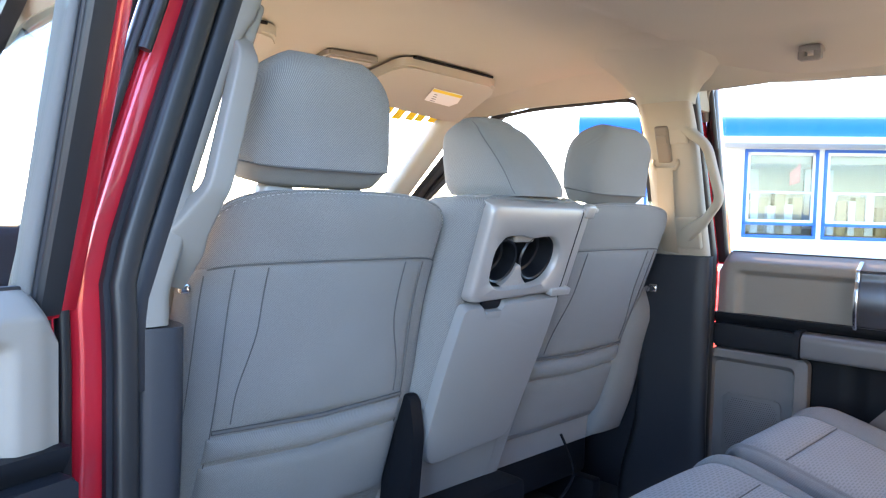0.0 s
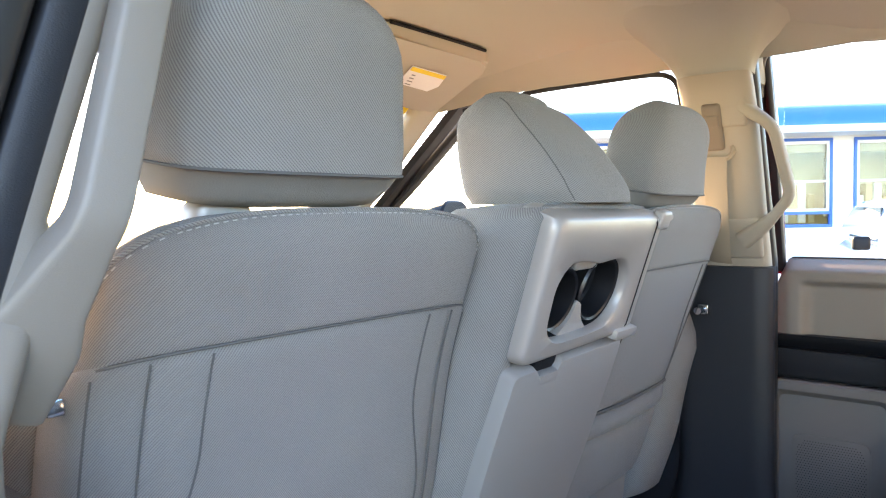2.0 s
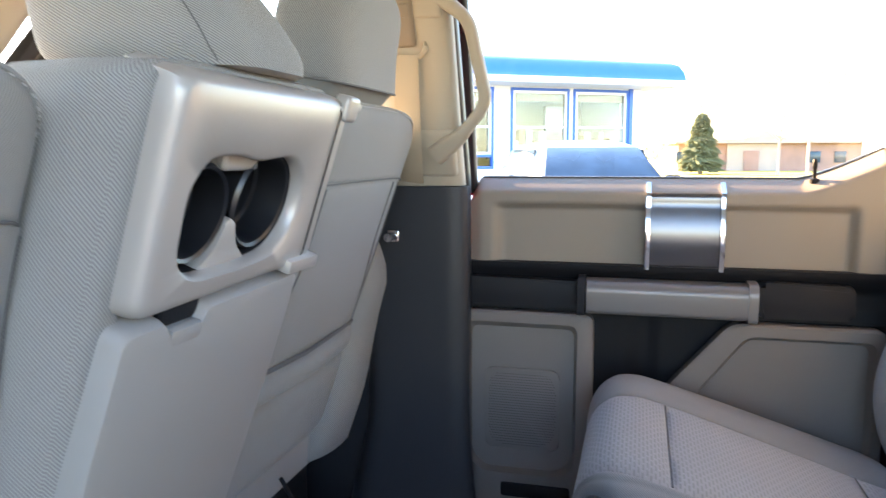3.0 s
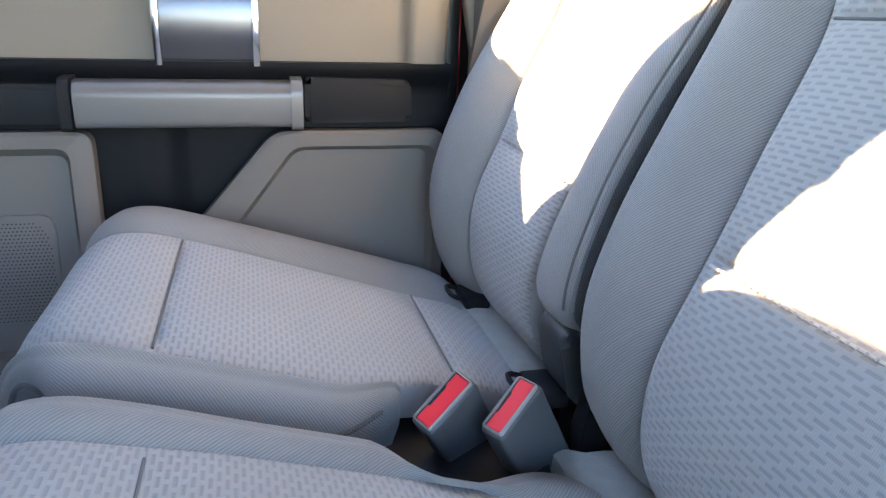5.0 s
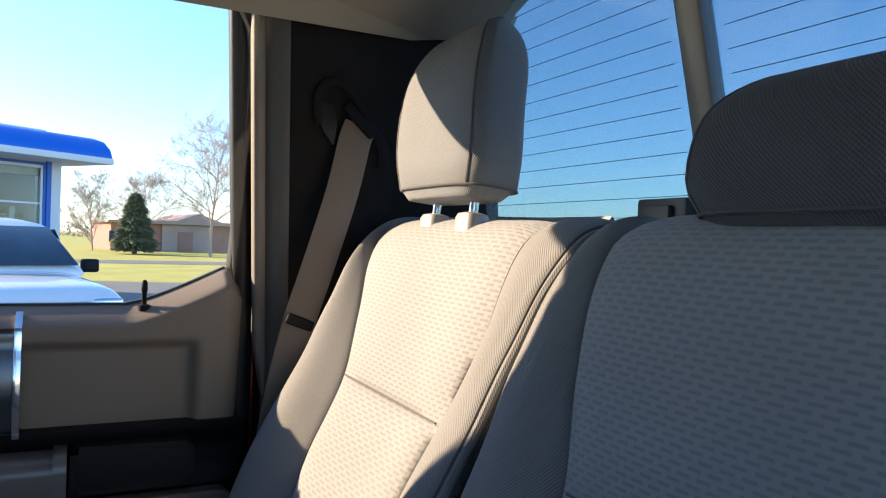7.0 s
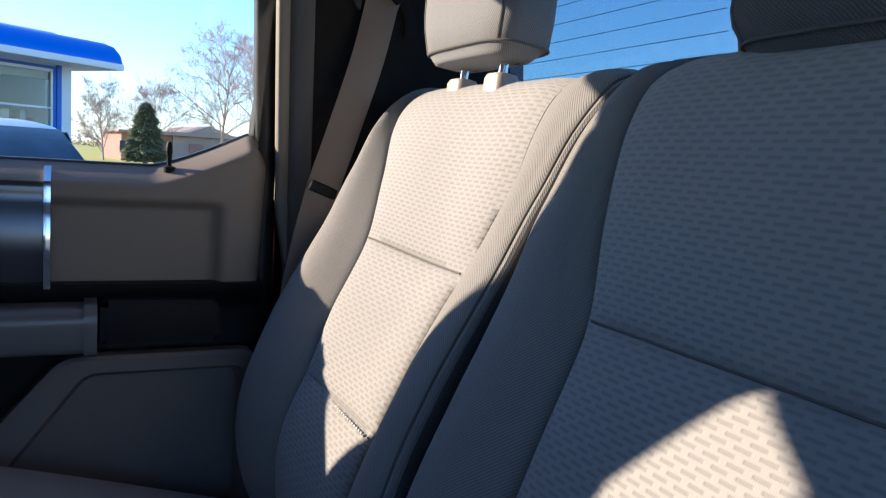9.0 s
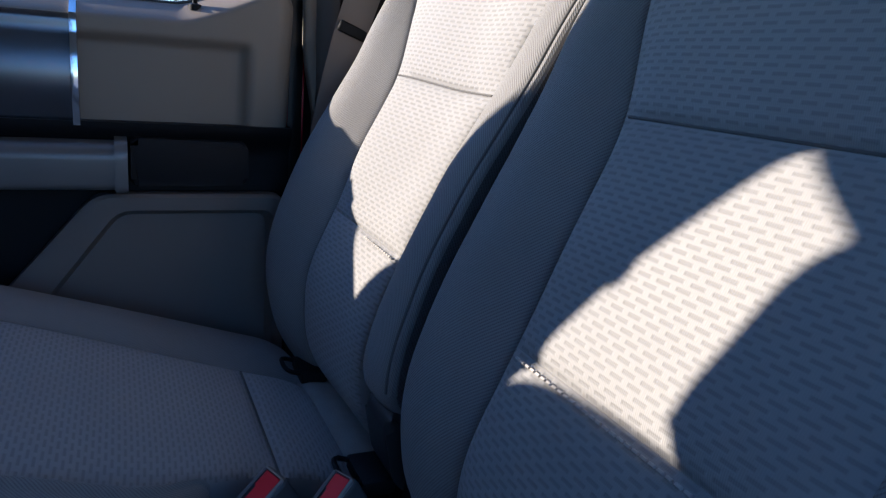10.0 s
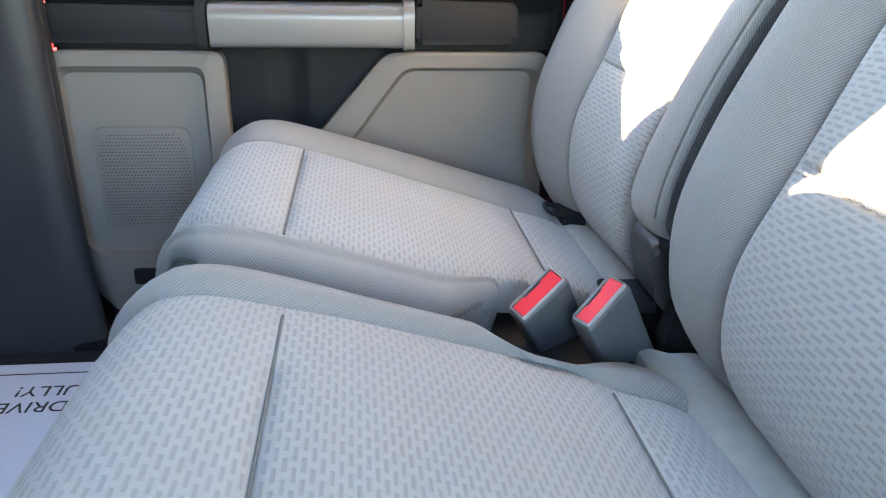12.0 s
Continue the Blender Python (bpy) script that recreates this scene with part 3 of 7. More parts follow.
    struct("rear_pillar_welt", back_off(mir(bm, s), s), M_TRIM, "beige-grey welt along the rear door opening", "trim strip", 60)
    # outer red quarter behind the rear door, rocker below
    bm = B()
    prism(bm, [(-0.20, 0.55), (0.195, 0.55), (0.195, 1.42), (-0.20, 1.42)], "x", 0.885, 0.93, 0.01)
    struct("cab_corner", back_off(mir(bm, s), s), M_RED, "red painted rear corner of the cab", "body panel")
    bm = B()
    rbox(bm, (0.78, -0.2, 0.52), (0.92, 2.5, 0.705), 0.02)
    struct("rocker", mir(bm, s), M_RED, "red painted rocker panel below the doors", "body panel")
    bm = B()
    rbox(bm, (0.70, 0.2, 0.705), (0.86, 0.99, 0.73), 0.008)
    struct("sill_plate", mir(bm, s), M_BLACK, "black plastic door sill plate", "sill")

    # front door: inner panel and window frame
    fd = thing("front_door", (s * 0.85, 1.7, 0.6), "closed red front door with dark inner panel", "door")
    bm = B()
    prism(bm, rpoly([(1.115, 0.62), (2.45, 0.62), (2.45, 1.45), (1.115, 1.492)], 0.03), "x", 0.775, 0.93, 0.012)
    part("door_panel", mir(bm, s), M_CHARCOAL, fd)
    bm = B()
    tube(bm, spline([(0.855, 1.135, 1.42), (0.775, 1.135, 1.66), (0.728, 1.14, 1.835), (0.735, 1.19, 1.918), (0.735, 1.45, 1.918), (0.725, 1.66, 1.855), (0.76, 2.02, 1.60), (0.83, 2.36, 1.40)], 60), (0.018, 0.014), 8, flat=(1, 0, 0))
    part("window_frame", mir(bm, s), M_RUBBER, fd)
    bm = B()
    rings = [[(0.86 - tumble(z) + 0.006, 1.12, z), (0.86 - tumble(z) + 0.006, y2, z), (0.86 - tumble(z) + 0.010, y2, z), (0.86 - tumble(z) + 0.010, 1.12, z)] for z, y2 in ((1.40, 2.38), (1.5, 2.22), (1.6, 2.04), (1.7, 1.87), (1.8, 1.70), (1.84, 1.55))]
    loft(bm, rings)
    part("pane", mir(bm, s), M_GLASS, fd)
    bm = B()
    loft(bm, [sring((1.09, 2.10 + dy, 1.50), (1, 0.25, 0), (0, 0, 1), 0.115 * k, 0.085 * k, 3.2, 24) for dy, k in ((-0.02, 0.93), (-0.012, 1.0), (0.03, 0.98), (0.08, 0.82), (0.11, 0.5))])
    rbox(bm, (0.90, 2.10, 1.42), (1.05, 2.16, 1.47), 0.015, 2)
    part("outside_mirror", mir(bm, s), M_BLACK, fd, "black outside mirror housing")

# windscreen with header, and dash
bm = sheet(B(), lambda u, v: ((u - 0.5) * (1.30 + 0.20 * v), 1.80 + 0.72 * v - 0.25 * (2 * u - 1) ** 2 * 0.35, 1.885 - 0.52 * v), 24, 10, (0, 0.004, 0.004))
struct("windscreen", bm, M_GLASS, "clear laminated windscreen", "windscreen", 60)
bm = sheet(B(), lambda u, v: ((u - 0.5) * 1.66, 2.0 + 0.6 * v, 1.30 + 0.09 * sm(0.0, 0.25, v) - 0.02 * (2 * u - 1) ** 2), 20, 14, (0, 0, -0.35))
struct("dashboard", bm, M_CHARCOAL, "charcoal plastic dashboard", "dashboard", 50)
bm = B()
prism(bm, [(-0.9, 2.62), (0.9, 2.62), (0.9, 3.9), (-0.9, 3.9)], "z", 0.7, 1.28, 0.08, 4)
struct("bonnet", bm, M_RED, "red painted engine bonnet", "bonnet")
bm = B()
prism(bm, [(-0.9, 2.5), (0.9, 2.5), (0.9, 2.7), (-0.9, 2.7)], "z", 0.6, 1.33, 0.03)
struct("firewall", bm, M_BLACK, "black cowl below the windscreen", "cowl")

# yellow marker strokes on the inside top of the windscreen (unreadable, as plain bars)
mk = thing("marker_writing", (0.48, 1.83, 1.84), "yellow marker strokes on the windscreen top", "window writing")
for k in range(9):
    x = 0.29 + 0.043 * k
    bm = B()
    tube(bm, [(x + 0.006 * math.sin(k * 2.1), 1.806 + 0.090 * f - 0.0875 * (2 * x / 1.33) ** 2, 1.872 - 0.066 * f) for f in np.linspace(0, 1, 5)], (0.018, 0.002), 6, flat=(1, 0, 0))
    part("bar", bm, M_YELLOW, mk)

# rear wall, rear window
bm = B()
prism(bm, [(-0.80, 0.62), (0.80, 0.62), (0.80, 1.535), (-0.80, 1.535)], "y", -0.20, -0.155, 0.006)
struct("wall_rear", bm, M_CPIL, "black felt-covered rear cab wall", "wall")


def rwy(z):
    return -0.12 + 0.25 * (z - 1.7)


win = tagged(thing("window_rear", (0, rwy(1.54), 1.54)), "tinted sliding rear window with heater lines", "window", kind="structure")
WX = [(-0.72, -0.262), (-0.232, 0.232), (0.262, 0.72)]
for a, b in WX:
    bm = B()
    loft(bm, [[(a, rwy(z), z), (b, rwy(z), z), (b, rwy(z) - 0.004, z), (a, rwy(z) - 0.004, z)] for z in (1.535, 1.65, 1.77, 1.89)])
    part("pane", bm, M_REARGLASS, win)
for x in (-0.247, 0.247):
    bm = B()
    loft(bm, [[(p[0], p[1], z) for p in rpoly([(x - 0.017, rwy(z) - 0.008), (x + 0.017, rwy(z) - 0.008), (x + 0.017, rwy(z) + 0.012), (x - 0.017, rwy(z) + 0.012)], 0.004, 2)] for z in (1.535, 1.7, 1.89)])
    part("divider", bm, M_ARM, win, "grey aluminium divider bar")
bm = B()
rbox(bm, (-0.75, -0.185, 1.50), (0.75, -0.13, 1.548), 0.006)
part("sill", bm, M_BLACK, win)
bm = B()
rbox(bm, (0.263, -0.16, 1.545), (0.335, -0.115, 1.590), 0.004)
rbox(bm, (0.280, -0.117, 1.555), (0.318, -0.108, 1.582), 0.002)
part("latch", bm, M_BUCKLE, win, "grey slider latch block")
for k in range(14):
    z = 1.572 + 0.0222 * k
    for a, b in WX:
        bm = B()
        tube(bm, [(a + 0.02, rwy(z) + 0.002, z), (b - 0.02, rwy(z) + 0.002, z)], 0.0004, 4)
        part("heater_line", bm, M_RUBBER, win)

# ---------------------------------------------------------------- visors, overhead lamp, coat hook
for s in (-1, 1):
    v = thing("sun_visor", (s * 0.23, 1.6, 1.88), "beige fabric sun visor folded against the headliner", "sun visor", "sun visors")
    bm = B()
    c = rpoly([(0.095, 1.475), (0.462, 1.475), (0.60, 1.775), (0.12, 1.765)] if s > 0 else [(0.265, 1.46), (0.56, 1.46), (0.60, 1.75), (0.17, 1.75)], 0.045, 6)
    lo = [(p[0], p[1], roof_z(p[0], p[1]) - 0.006 - 0.012 * (p[1] - 1.44) / 0.3) for p in c]
    hi = [(x, y, z - 0.026) for x, y, z in lo]
    loft(bm, [lo, [(x, y, z - 0.004) for x, y, z in lo], hi])
    bmesh.ops.bevel(bm, geom=[e for e in bm.edges if all(abs(w.co.z - (roof_z(w.co.x, w.co.y) - 0.032 - 0.012 * (w.co.y - 1.44) / 0.3)) < 1e-4 for w in e.verts) and len(e.link_faces) == 2], offset=0.006, segments=2, affect="EDGES")
    part("panel", mir(bm, s), M_HEAD, v, sharp=55)
    # black tube drawn in place of the shadow between visor and headliner
    bm = B()
    tube(bm, [((0.13 if s > 0 else 0.30) + (0.30 if s > 0 else 0.22) * f, 1.472 if s > 0 else 1.457, roof_z((0.13 if s > 0 else 0.30) + 0.3 * f, 1.47) - 0.008) for f in np.linspace(0, 1, 14)], 0.004, 6)
    part("shadow_gap", mir(bm, s), M_BLACK, v, "black strip standing in for the shadow at the visor's edge")
    bm = B()
    loft(bm, [[(x, y, roof_z(x, y) - 0.032 - 0.012 * (y - 1.44) / 0.3 - d) for x, y in ((0.295, 1.565), (0.415, 1.57), (0.50, 1.69), (0.375, 1.70))] for d in (0.0015, 0.0035)])
    lab = part("warning_label", mir(bm, s), M_WHITE, v, "white printed warning label")
    bm = B()
    loft(bm, [[(x, y, roof_z(x, y) - 0.032 - 0.012 * (y - 1.44) / 0.3 - d) for x, y in ((0.295, 1.565), (0.415, 1.57), (0.428, 1.588), (0.306, 1.583))] for d in (0.004, 0.0045)])
    part("warning_band", mir(bm, s), M_YELLOW, lab, "yellow heading band")
    for k in range(5):
        bm = B()
        y = 1.600 + 0.017 * k
        loft(bm, [[(x, yy, roof_z(x, yy) - 0.032 - 0.012 * (yy - 1.44) / 0.3 - d) for x, yy in ((0.332 + 0.011 * k, y), (0.425 + 0.011 * k, y + 0.003), (0.428 + 0.011 * k, y + 0.008), (0.335 + 0.011 * k, y + 0.005))] for d in (0.004, 0.0043)])
        part("text_bar", mir(bm, s), M_ARM, lab)

oc = thing("overhead_lamp", (-0.06, 1.52, 1.9), "beige framed overhead map lamp in the headliner", "map lamp")
bm = B()
z0 = roof_z(0.0, 1.60)
prism(bm, rpoly([(-0.080, 1.54), (0.065, 1.525), (0.085, 1.655), (-0.055, 1.67)], 0.015), "z", z0 - 0.010, z0 + 0.002, 0.003)
part("frame", bm, M_TRIM, oc)
bm = B()
prism(bm, rpoly([(-0.068, 1.553), (0.055, 1.54), (0.073, 1.643), (-0.044, 1.656)], 0.01), "z", z0 - 0.013, z0 - 0.009, 0.001)
part("lens", bm, M_DOOR, oc)

hook = thing("coat_hook", (0.552, 0.675, 1.90), "small beige plastic coat hook on the headliner", "coat hook")
hz = roof_z(0.552, 0.675)
bm = B()
rbox(bm, (0.534, 0.652, hz - 0.010), (0.570, 0.698, hz + 0.004), 0.005)
part("base", bm, M_TRIM, hook)
bm = B()
for dy in (-0.016, 0.016):
    rbox(bm, (0.535, 0.672 + dy - 0.005, hz - 0.027), (0.554, 0.678 + dy + 0.005, hz - 0.007), 0.004)
rbox(bm, (0.534, 0.655, hz - 0.030), (0.548, 0.695, hz - 0.020), 0.004)
part("loop", bm, M_TRIM, hook)

# ---------------------------------------------------------------- grab handles and front belts on the middle pillars
for s in (-1, 1):
    g = thing("grab_handle", (s * 0.62, 0.93, 1.62), "light grey plastic grab handle on the pillar", "grab handle", "grab handles")
    pts = bent([(0.600, 1.012, 1.765), (0.608, 0.925, 1.698), (0.646, 0.902, 1.565), (0.668, 0.950, 1.512), (0.684, 1.002, 1.478)] if s > 0 else [(0.604, 1.03, 1.768), (0.617, 0.950, 1.706), (0.664, 0.932, 1.545), (0.686, 0.972, 1.485), (0.704, 1.02, 1.440)], 0.022 if s > 0 else 0.013)
    bm = B()
    k, e = (1.0, 0.7) if s > 0 else (1.2, 1.9)
    bar(bm, pts, (1, 0, 0.3), lambda f: (0.0125 * k * (1 + 0.5 * sm(0.22, 0.02, f) + e * sm(0.72, 0.95, f)), 0.0105 * k * (1 + 0.6 * sm(0.20, 0.02, f) + 0.9 * sm(0.76, 0.98, f))), 3.4 if s > 0 else 7.0)
    # right handle and mounts take the copy coloured for warmer light
    part("bar", mirp(bm, s, 0.024), M_TRIM_LIT if s > 0 else M_TRIM, g)
    for z, y in ((1.745, 1.0), (1.480, 0.995)) if s > 0 else ((1.745, 1.0),):
        bm = B()
        i = 0.70 - 0.33 * (z - 1.416)
        rbox(bm, (i - 0.006, y - 0.03, z - (0.045 if s > 0 else 0.022)), (i + 0.012, y + 0.045, z + 0.045), 0.008, 3, m=Matrix.Translation((i, y, z)) @ Matrix.Rotation(-0.32, 4, "Y") @ Matrix.Translation((-i, -y, -z)))
        part("mount", mirp(bm, s, 0.026), M_TRIM_LIT if s > 0 else M_TRIM, g)
    sb = thing("front_seat_belt", (s * 0.62, 1.02, 1.5), "taupe front seat belt hanging on the pillar", "seat belt", "front seat belts")
    bm = B()
    m = Matrix.Translation((0.603 if s > 0 else 0.618, 1.037, 1.703)) @ Matrix.Rotation(-0.34, 4, "Y")
    rbox(bm, (-0.010, -0.019, -0.046), (0.012, 0.019, 0.050), 0.008, 3, m=m)
    part("height_adjuster", mirp(bm, s, 0.050), M_TAUPE, sb)
    bm = B()
    rbox(bm, (-0.0125, -0.014, 0.004), (-0.008, 0.014, 0.026), 0.002, 2, m=m)
    part("release_button", mirp(bm, s, 0.050), M_TAUPE, sb)
    bm = B()
    tube(bm, spline([(0.616, 1.037 + y, 1.650 + z) for y, z in ((-0.032, 0.016), (-0.034, 0.004), (-0.024, -0.008), (0.0, -0.011), (0.024, -0.008), (0.034, 0.004), (0.032, 0.016))], 24), 0.0048, 8)
    part("ring", mirp(bm, s, 0.050), M_BELT_F, sb)
    bm = B()
    tube(bm, spline([((0.611 if s > 0 else 0.620), 1.037, 1.645), (0.626, 1.040, 1.58), (0.660, 1.046, 1.48), (0.690, 1.052, 1.43), (0.735, 1.06, 1.405)], 20), (0.023, 0.0012), 8, flat=(0, 1, 0.1))
    part("webbing", mirp(bm, s, 0.050), M_BELT_F, sb)

# rear outer belts with slot covers on the rear pillars
for s in (-1, 1):
    rb = thing("rear_seat_belt", (s * 0.74, 0.06, 1.6), "taupe rear seat belt coming from the pillar slot", "seat belt", "rear seat belts")
    bm = B()
    tube(bm, spline([(0.725, 0.066, 1.702), (0.727, 0.072, 1.685), (0.735, 0.088, 1.60), (0.745, 0.121, 1.48), (0.754, 0.140, 1.41), (0.758, 0.163, 1.30), (0.760, 0.185, 1.15), (0.760, 0.20, 1.0)], 30), (0.024, 0.0012), 8, flat=(0.10, 1, 0.45))
    part("webbing", mir(bm, s), M_BELT, rb)
    bm = B()
    arch = [(0.738, 0.124, 1.700), (0.730, 0.131, 1.732), (0.726, 0.124, 1.752), (0.724, 0.108, 1.761), (0.724, 0.090, 1.755), (0.727, 0.068, 1.730), (0.733, 0.044, 1.698), (0.738, 0.024, 1.668), (0.745, 0.020, 1.645)]
    bar(bm, spline(arch, 26), (1, 0, 0.2), lambda f: (0.005, 0.0065 + 0.004 * sm(0.6, 0.95, f)), 3.0, 12)
    part("slot_cover", mir(bm, s), M_CPIL, rb, "black plastic rim round the belt slot")
    bm = B()
    prism(bm, rpoly([(0.131, 1.731), (0.108, 1.738), (0.099, 1.704), (0.102, 1.668), (0.120, 1.690)], 0.006), "x", 0.733, 0.741, 0.002)
    part("slot_flap", mir(bm, s), M_PILLAR, rb, "dark slate flap beside the belt slot")
    bm = B()
    rbox(bm, (0.715, 0.038, 1.700), (0.727, 0.100, 1.716), 0.005, 2, m=Matrix.Translation((0.72, 0.07, 1.708)) @ Matrix.Rotation(0.75, 4, "X") @ Matrix.Translation((-0.72, -0.07, -1.708)))
    part("guide_ring", mir(bm, s), M_BLACK, rb)
    bm = B()
    rbox(bm, (0.749, 0.118, 1.404), (0.758, 0.160, 1.420), 0.002, 1, m=Matrix.Translation((0.753, 0.139, 1.412)) @ Matrix.Rotation(0.35, 4, "X") @ Matrix.Translation((-0.753, -0.139, -1.412)))
    part("stop_button", mir(bm, s), M_BLACK, rb)


# ---------------------------------------------------------------- rear doors
def rear_door(s, opened):
    d = thing("rear_door", (s * 0.87, 0.985, 0.62), "red rear door with warm grey and charcoal inner panel" + (", swung open" if opened else ", closed"), "door", "rear doors")

    def add(name, bm, material, parent=d, label="", sharp=40):
        return part(name, mir(bm, s), material, parent, label, sharp)

    # outer red shell and window surround
    bm = B()
    prism(bm, rpoly([(0.215, 0.66), (0.97, 0.66), (0.98, 1.385), (0.965, 1.40), (0.24, 1.405), (0.205, 1.40)], 0.02), "x", 0.855, 0.925, 0.012, 3)
    add("shell", bm, M_RED)
    bm = B()
    welt = spline([(0.866, 0.985, 1.40), (0.800, 0.975, 1.60), (0.738, 0.962, 1.77), (0.718, 0.945, 1.828), (0.712, 0.90, 1.848), (0.708, 0.60, 1.856), (0.710, 0.30, 1.850), (0.716, 0.225, 1.832), (0.735, 0.205, 1.78), (0.80, 0.205, 1.60), (0.853, 0.21, 1.45)], 70)
    path = spline([(0.866, 0.985, 1.40), (0.800, 0.980, 1.60), (0.748, 0.980, 1.79), (0.744, 0.985, 1.88), (0.738, 0.955, 1.915), (0.726, 0.60, 1.900), (0.726, 0.30, 1.886), (0.738, 0.225, 1.860), (0.768, 0.200, 1.79), (0.830, 0.200, 1.60), (0.870, 0.205, 1.45)], 70)
    tube(bm, [p + Vector((0.012, 0, 0)) for p in path], (0.022, 0.016), 10, flat=(1, 0, 0.3))
    add("window_frame", bm, M_RED, label="red painted window frame")
    bm = B()
    tube(bm, [p + Vector((-0.012 + (0.0 if opened else 0.014 * sm(0.30, 0.22, p.y)), (0.59 - p.y) * 0.018, (1.55 - p.z) * 0.02)) for p in path], (0.012, 0.015), 10, flat=(1, 0, 0.3))
    add("window_seal", bm, M_RUBBER, label="thick black window seal")
    if opened:
        mid = Vector((0.0, 0.59, 1.60))
        for nm, lo, hi, x0, x1, m, lab in (("frame_flange", -0.038, -0.006, -0.004, 0.030, M_RED, "red painted frame flange"), ("inner_frame", -0.008, 0.024, -0.016, 0.020, M_PILLAR, "dark slate inner window frame"), ("glass_run", 0.022, 0.033, -0.012, 0.016, M_STRIP, "grey rubber glass run")):
            bm = B()
            rings = []
            for i in range(0, len(path) - 14):
                p = path[i]
                t = (path[min(i + 1, len(path) - 1)] - path[max(i - 1, 0)]).normalized()
                w = t.cross(Vector((1, 0, 0.3))).normalized()
                w = w if w.dot(mid - p) > 0 else -w
                rings.append([p + w * a + Vector((b, 0, 0)) for a, b in ((lo, x0 + 0.004), (lo + 0.004, x0), (hi - 0.004, x0), (hi, x0 + 0.004), (hi, x1), (lo, x1))])
            loft(bm, rings)
            add(nm, bm, m, label=lab, sharp=50)
    if not opened:
        bm = B()
        tube(bm, [p + Vector((-0.034, (p.y - 0.59) * 0.045, (p.z - 1.55) * 0.09)) for p in welt[16:52]], (0.008, 0.009), 10, flat=(1, 0, 0.3))
        struct("opening_trim", bm, M_TRIM, "beige trim welt round the rear door opening", "door trim", 60)
    bm = B()
    rings = []
    for z in (1.39, 1.5, 1.6, 1.7, 1.8, 1.845):
        x = 0.866 - tumble(z)
        rings.append([(x, 0.215, z), (x, 0.975 - 0.10 * max(z - 1.42, 0), z), (x + 0.004, 0.975 - 0.10 * max(z - 1.42, 0), z), (x + 0.004, 0.215, z)])
    loft(bm, rings)
    pane = add("pane", bm, M_GLASS)
    # upper trim with its raised rear corner and two shallow recesses

    def ztop(y):
        return 1.430 + 0.055 * min(max((0.365 - y) / 0.135, 0.0), 1.0) ** 1.25 - 0.022 * sm(0.226, 0.207, y) - 0.03 * sm(0.955, 0.975, y)

    def upper(u, v):
        y = 0.972 - (0.757 + 0.008 * v) * u
        z = 1.266 + (ztop(y) - 1.266) * v
        r1 = sm(0.925, 0.905, y) * sm(0.60, 0.62, y)
        r2 = sm(0.268, 0.283, y) * sm(0.53, 0.51, y)
        rec = (r1 + r2) * sm(1.385, 1.37, z) * 0.018
        x = 0.812 + rec + 0.040 * min(max(0.0, 1.0 - (ztop(y) - z) / 0.027), 1.0) ** 1.2 + 0.008 * sm(0.945, 0.972, y) + 0.012 * sm(0.228, 0.207, y)
        return (x, y, z)

    bm = sheet(B(), upper, 110, 44, (0.03, 0, 0))
    add("upper_trim", bm, M_DOOR, sharp=70)
    bm = B()
    tube(bm, [(0.858, y, ztop(y) - 0.0005) for y in np.linspace(0.968, 0.212, 40)], (0.007, 0.004), 8, flat=(1, 0, 0))
    add("belt_seal", bm, M_RUBBER)
    # smoked accent with chrome edges
    bm = B()
    sheet(bm, lambda u, v: (0.809 - 0.010 * math.sin(math.pi * min(v / 0.75, 1.0)) + 0.03 * sm(0.86, 1.0, v), 0.627 - 0.130 * u, 1.262 + 0.160 * v), 8, 24, (0.02, 0, 0))
    acc = add("accent_panel", bm, M_GLOSS, label="smoked brushed metal accent panel", sharp=60)
    for y in (0.628, 0.4965):
        bm = B()
        tube(bm, [(0.803 - 0.010 * math.sin(math.pi * min(v / 0.75, 1.0)) + 0.03 * sm(0.86, 1.0, v), y, 1.262 + 0.160 * v) for v in np.linspace(0, 1, 18)], (0.005, 0.003), 8, flat=(0, 1, 0))
        add("chrome_edge", bm, M_CHROME, acc, "chrome edge strip")
    # charcoal middle band
    bm = B()
    sheet(bm, lambda u, v: (0.822 - 0.02 * sm(0.55, 0.95, v) - 0.006 * sm(0.3, 0.0, v), 0.975 - 0.765 * u, 1.172 + 0.095 * v), 30, 14, (0.03, 0, 0))
    add("middle_band", bm, M_BLACK, sharp=60)
    bm = B()
    prism(bm, rpoly([(0.975, 1.182), (0.745, 1.182), (0.745, 1.235), (0.975, 1.238)], 0.008), "x", 0.79, 0.83, 0.008)
    add("band_block", bm, M_CHARCOAL)
    bm = B()
    prism(bm, rpoly([(0.432, 1.182), (0.274, 1.184), (0.276, 1.245), (0.432, 1.248)], 0.010), "x", 0.785, 0.83, 0.010)
    add("band_block", bm, M_CHARCOAL)
    # grab handle / armrest
    bm = B()
    rings = []
    for y in np.linspace(0.748, 0.438, 24):
        e = sm(0.748, 0.735, y) * sm(0.438, 0.452, y)
        w = 0.006 + 0.049 * e
        rings.append([(p[0], y, p[1]) for p in rpoly([(0.815, 1.178), (0.815 - w, 1.180), (0.812 - w, 1.228), (0.822 - w, 1.241), (0.815, 1.243)], 0.010, 4)])
    loft(bm, rings)
    add("armrest", bm, M_ARM, label="pewter painted armrest and pull", sharp=50)
    bm = B()
    rings = []
